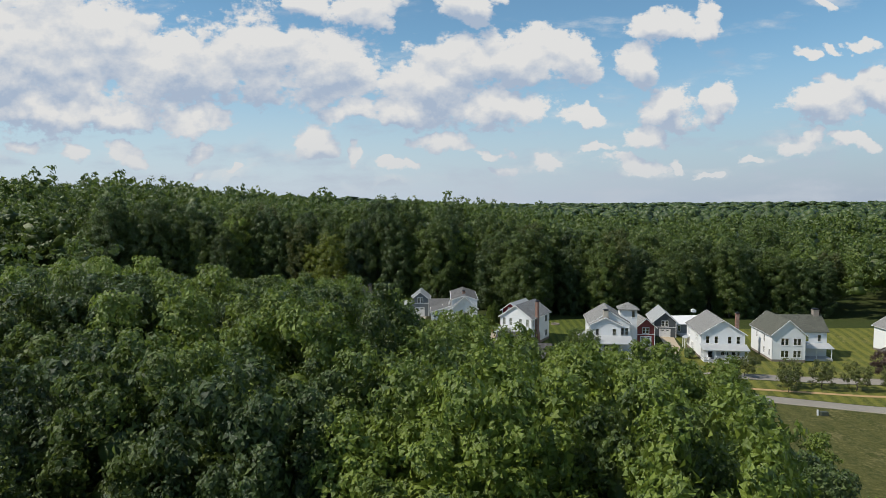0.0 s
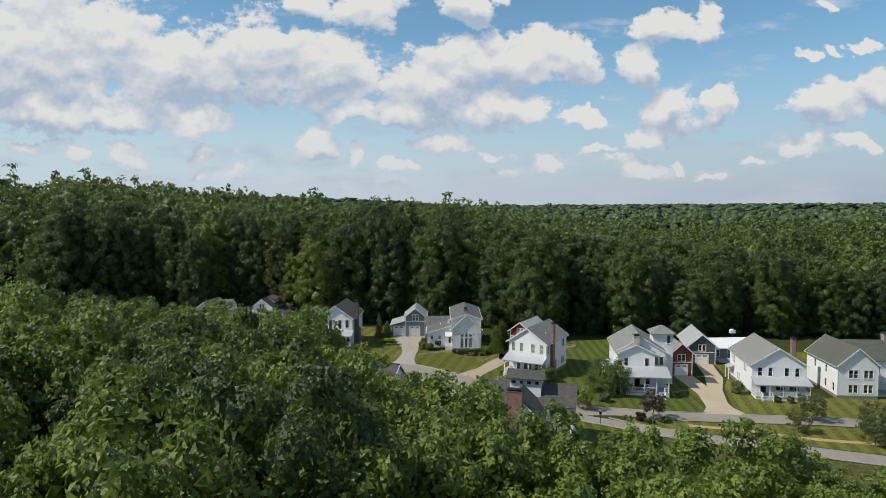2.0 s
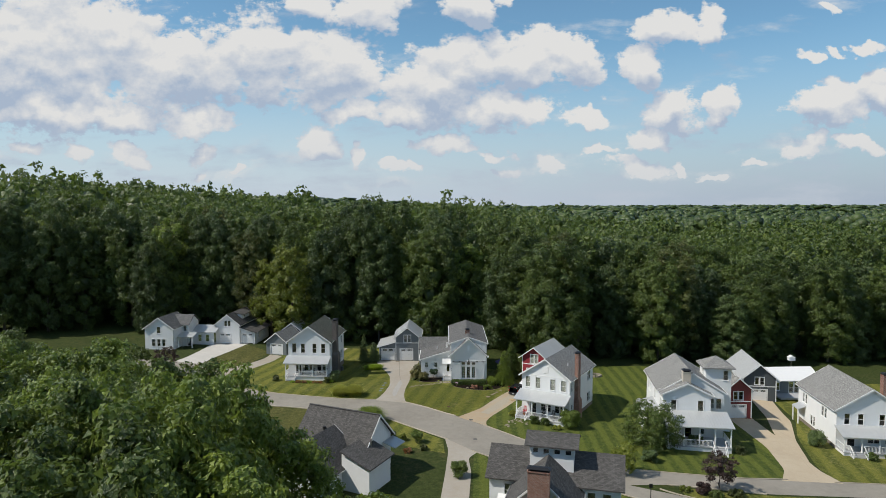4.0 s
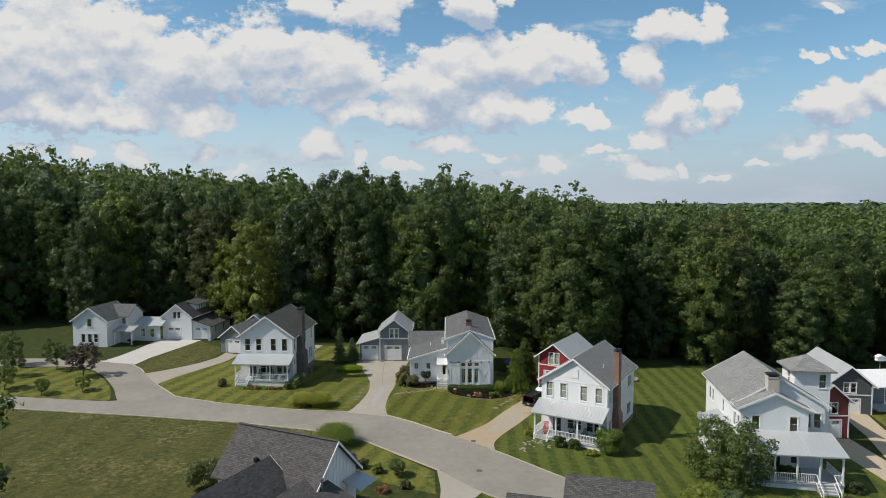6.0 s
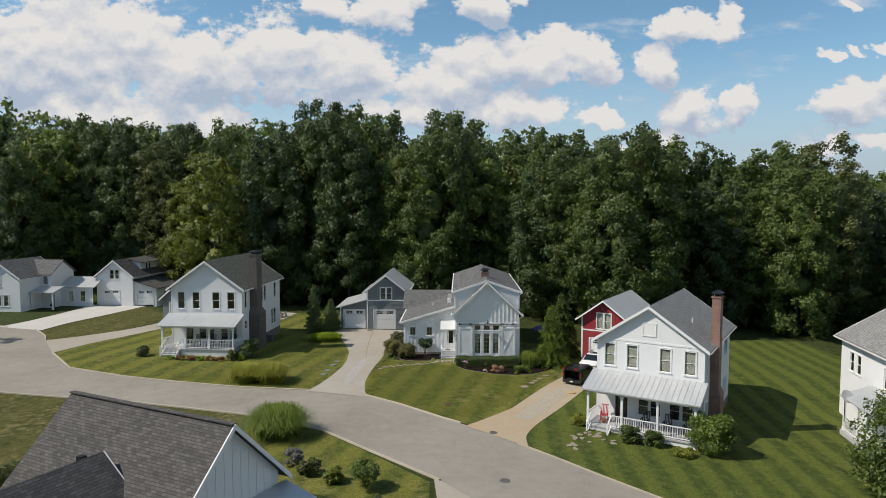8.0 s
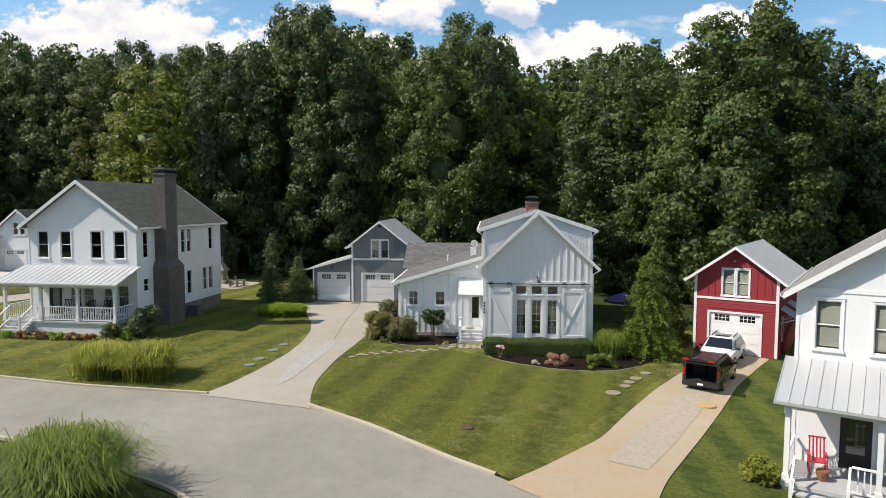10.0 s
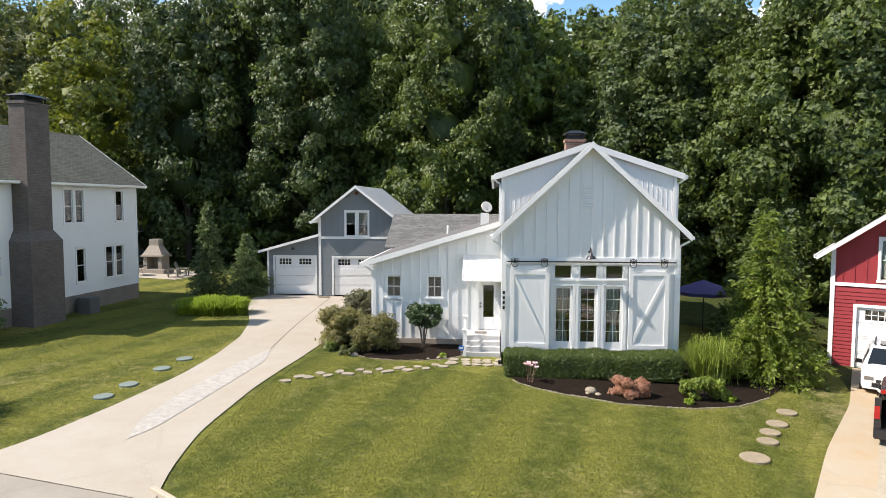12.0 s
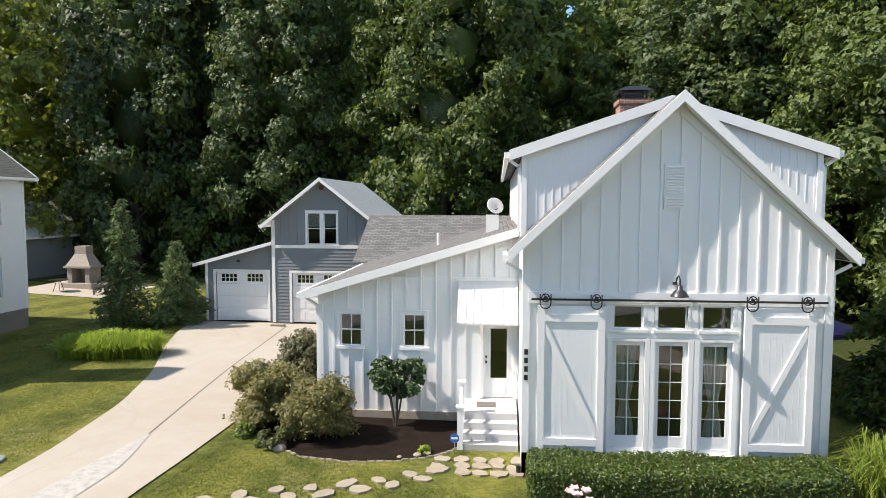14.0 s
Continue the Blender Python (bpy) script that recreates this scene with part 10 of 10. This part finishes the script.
def scatter(x0, x1, y0, y1, gap, rng, jitter=0.38):
    out = []
    ny = int((y1 - y0) / (gap * 0.87))
    for j in range(ny + 1):
        n = int((x1 - x0) / gap)
        for i in range(n + 1):
            out.append((x0 + (i + 0.5 * (j % 2)) * gap + rng.normal(0, jitter) * gap * 0.5, y0 + j * gap * 0.87 + rng.normal(0, jitter) * gap * 0.5))
    return out


def near_wood(x, y):
    """The wood under the start of the flight: its edge towards the houses."""
    if y < 14:
        return False
    edge = np.interp(x, [-130, -60, -38, -24, -12, -3, 4, 12, 20, 26, 32, 38], [122, 120, 118, 108, 97, 90, 85, 79, 83, 75, 68, 50])
    if y > edge:
        return False
    right = np.interp(y, [0, 40, 60, 75, 95], [27, 30, 36, 39, 32])
    return x < right


def back_gap(x, y):
    """How far back the wood's edge lies behind the gardens."""
    return float(np.interp(x, [-130, -75, -50, -38, -25, -10, 5, 15, 24, 30, 45, 60, 75, 95, 130], [203, 206, 215, 208, 201, 200, 200, 196, 184, 189, 189, 184, 190, 190, 184]))


TREE_COUNT = [0]
for x, y in scatter(-95, 42, 16, 130, 7.3, RNG):
    if near_wood(x, y) and x > -70 + 0.1 * y:
        k = NEAR[int(RNG.choice([0, 1, 2, 4, 5, 3, 1] if x > -10 else [0, 2, 5, 2, 5, 3, 2]))]
        sc = RNG.uniform(0.82, 1.16)
        if y > 70 and x > 2:
            sc *= 0.86
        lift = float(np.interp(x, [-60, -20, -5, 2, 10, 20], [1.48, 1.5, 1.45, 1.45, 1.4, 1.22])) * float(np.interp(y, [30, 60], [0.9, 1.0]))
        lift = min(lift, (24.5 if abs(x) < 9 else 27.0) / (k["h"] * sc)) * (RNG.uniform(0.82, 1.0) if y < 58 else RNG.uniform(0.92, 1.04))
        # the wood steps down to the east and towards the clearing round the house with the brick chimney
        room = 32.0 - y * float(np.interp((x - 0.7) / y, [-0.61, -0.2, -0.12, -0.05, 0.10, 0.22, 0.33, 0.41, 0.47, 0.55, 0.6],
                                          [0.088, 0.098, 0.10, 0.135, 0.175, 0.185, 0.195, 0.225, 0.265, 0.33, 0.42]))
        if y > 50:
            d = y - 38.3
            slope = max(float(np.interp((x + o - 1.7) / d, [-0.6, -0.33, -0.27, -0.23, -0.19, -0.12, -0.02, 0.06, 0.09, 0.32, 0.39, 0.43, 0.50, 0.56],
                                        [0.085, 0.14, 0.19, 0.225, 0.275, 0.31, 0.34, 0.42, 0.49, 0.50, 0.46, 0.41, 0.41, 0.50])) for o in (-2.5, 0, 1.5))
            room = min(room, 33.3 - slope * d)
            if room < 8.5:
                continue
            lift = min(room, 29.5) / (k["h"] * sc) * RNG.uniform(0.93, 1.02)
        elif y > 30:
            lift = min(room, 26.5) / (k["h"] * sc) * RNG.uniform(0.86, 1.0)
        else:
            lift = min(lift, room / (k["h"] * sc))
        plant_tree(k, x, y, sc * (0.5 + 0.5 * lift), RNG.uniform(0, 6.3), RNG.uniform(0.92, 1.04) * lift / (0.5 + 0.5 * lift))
        TREE_COUNT[0] += 1
belt = []
for x, y in scatter(-110, 120, 180, 232, 7.0, RNG):
    e = back_gap(x, y)
    if e < y:
        belt.append((y - e, x, y))
belt.sort()
rest = []
for depth, x, y in belt:
    if depth < 9:
        k = EDGE[int(RNG.choice([0, 1, 2, 3] if x < 10 else [0, 3, 3, 2]))]
    else:
        k = MID[int(RNG.choice([0, 1, 2, 0, 1, 3, 4]))]
    sc, turn, tall = RNG.uniform(0.85, 1.12), RNG.uniform(0, 6.3), RNG.uniform(0.92, 1.1)
    tall *= (1.22 if -22 < x < -10 else 1.14) if x < 6 else 1.0
    if 8 < x < 14 and y < 215:
        sc *= 0.72
    if x > 40:
        sc *= 0.86
    if TREE_COUNT[0] < 300 and depth < 22:
        plant_tree(k, x, y, sc, turn, tall)
        TREE_COUNT[0] += 1
    else:
        rest.append((MID[int(RNG.integers(0, 5))], x, y, sc, turn, tall))
for x, y, sc in ((-33.2, 200.2, 1.36), (-40, 207, 1.1)):
    plant_tree(YELLOW, x, y, sc, 1.0, 1.0, "yellowing broadleaf tree at the wood's edge")
for x, y, sc in ((27.5, 193, 1.05), (52, 190, 1.0), (-45.5, 210.5, 0.95), (-52, 222, 0.9)):
    plant_tree(WISPY, x, y, sc, 2.0, 1.0, "tall thin-crowned tree that stands above the wood")

# woods that nobody could count
FAR_KINDS = []
for i in range(5):
    rng = np.random.default_rng(90 + i)
    h, r = 22 + 2 * (i % 3), 6.6
    FAR_KINDS.append((tuft_crown(rng, h, r, 8, 22, 3, 480, 0.85, 1.15, 0.2, 1.0, 1.0, 0.32), tuft_crown(rng, h, r, 8, 14, 2, 210, 1.45, 1.5, 0.3, 0.8, 1.1, 0.3)))
HORIZON_KINDS = []
for i in range(4):
    rng = np.random.default_rng(130 + i)
    c, rr = crown_clumps(rng, 21, 6.2, 10, 3)
    v, f = single_leaves(c, rr, 20, 2.6, rng, 0.8)
    cv, cf = clump_bodies(rng, c, rr * 1.5, 1.1)
    HORIZON_KINDS.append((np.r_[v, cv], np.r_[f, cf + len(v)]))


def joined(places):
    vs, fs, base = [], [], 0
    for (v, f), x, y, sc, turn, tall in places:
        c, s = math.cos(turn) * sc, math.sin(turn) * sc
        q = np.c_[v[:, 0] * c - v[:, 1] * s + x, v[:, 0] * s + v[:, 1] * c + y, v[:, 2] * sc * tall + gz(x, y) - 0.2]
        vs.append(q.astype(np.float32))
        fs.append((f + base).astype(np.int32))
        base += len(v)
    return np.concatenate(vs), np.concatenate(fs)


def woods(name, places, material, label):
    v, f = joined(places)
    return tagged(new(name, numpy_mesh(name, v, f, material)), label, "woods", "", "stuff")


def clearing(x, y):
    """Open fields among the far woods."""
    for cx, cy, rx, ry in ((92, 222, 14, 10), (150, 330, 40, 16), (620, 1150, 160, 90), (240, 560, 60, 30)):
        if ((x - cx) / rx) ** 2 + ((y - cy) / ry) ** 2 < 1:
            return True
    return False


mid_places = [((k["v"], k["f"]), x, y, s_, t_, a_) for k, x, y, s_, t_, a_ in rest if not clearing(x, y)]
near_left = [(x, y) for x, y in scatter(-150, -60, 16, 135, 7.2, RNG) if near_wood(x, y) and x <= -70 + 0.1 * y]
far_places = []
for x, y in near_left:
    far_places.append((FAR_KINDS[int(RNG.integers(0, 5))][0], x, y, RNG.uniform(0.85, 1.05), RNG.uniform(0, 6.3), RNG.uniform(0.9, 1.08)))
for x, y in scatter(-260, 260, 190, 420, 9.4, RNG):
    if (y > 232 or abs(x) > 112) and abs(x) < 60 + 0.72 * y and not clearing(x, y) and not (-150 < x < -100 and y < 206):
        far_places.append((FAR_KINDS[int(RNG.integers(0, 5))][0 if y < 310 and abs(x) < 170 else 1], x, y, RNG.uniform(0.72, 1.28) * (0.85 if x > 40 else 1.0), RNG.uniform(0, 6.3), RNG.uniform(0.9, 1.12)))
horizon_places = []
for x, y in scatter(-620, 760, 420, 900, 14.5, RNG):
    if abs(x) < 60 + 0.75 * y and not clearing(x, y):
        horizon_places.append((HORIZON_KINDS[int(RNG.integers(0, 4))], x, y, RNG.uniform(0.85, 1.25), RNG.uniform(0, 6.3), RNG.uniform(0.85, 1.1)))
for x, y in scatter(-1900, 2300, 900, 2900, 46, RNG):
    if abs(x) < 60 + 0.8 * y and not clearing(x, y):
        horizon_places.append((HORIZON_KINDS[int(RNG.integers(0, 4))], x, y, RNG.uniform(2.6, 3.6), RNG.uniform(0, 6.3), RNG.uniform(0.28, 0.42)))
woods("woods_behind", mid_places, LEAF, "dense broadleaf woods behind the gardens")
woods("woods_far", far_places, LEAF, "rolling broadleaf woods")
woods("woods_horizon", horizon_places, LEAF_DEEP, "distant woods that run to the horizon")


# grey dead trees at the wood's edge
def dead_tree(x, y, h, seed):
    rng = np.random.default_rng(seed)
    ob = thing("dead_tree", pose(x, y, gz(x, y) - 0.2), "bare grey dead tree at the wood's edge", "dead tree", "dead trees")
    trunk, limbs = Solid(), []

    def grow(p, d, length, r, level):
        q = p + d * length
        (trunk if level == 0 else limbs[-1]).tube(tuple(p), tuple(q), r, r * 0.6, 6 if level < 2 else 4, False)
        if level < 3:
            for _ in range(5 if level == 0 else 4):
                if level == 0:
                    limbs.append(Solid())
                e = (d * 0.6 + Vector(rng.normal(0, 0.75, 3)) + Vector((0, 0, 0.25))).normalized()
                grow(p + d * length * rng.uniform(0.45, 1.0), e, length * rng.uniform(0.38, 0.6), r * 0.42, level + 1)

    grow(Vector((0, 0, 0)), Vector((0.06, 0.03, 1)).normalized(), h * 0.62, 0.2, 0)
    part("trunk", trunk, DEAD_WOOD, ob)
    for limb in limbs:
        part("limb", limb, DEAD_WOOD, ob)


DEAD_WOOD = plain("grey dead wood", (0.11, 0.098, 0.085), 0.95, vary=0.3, grain=9, patch=1.2, bump=0.6)
dead_tree(27.6, 187.0, 13.0, 801)
dead_tree(29.4, 185.6, 10.5, 802)
dead_tree(-66.0, 212.0, 15.0, 803)
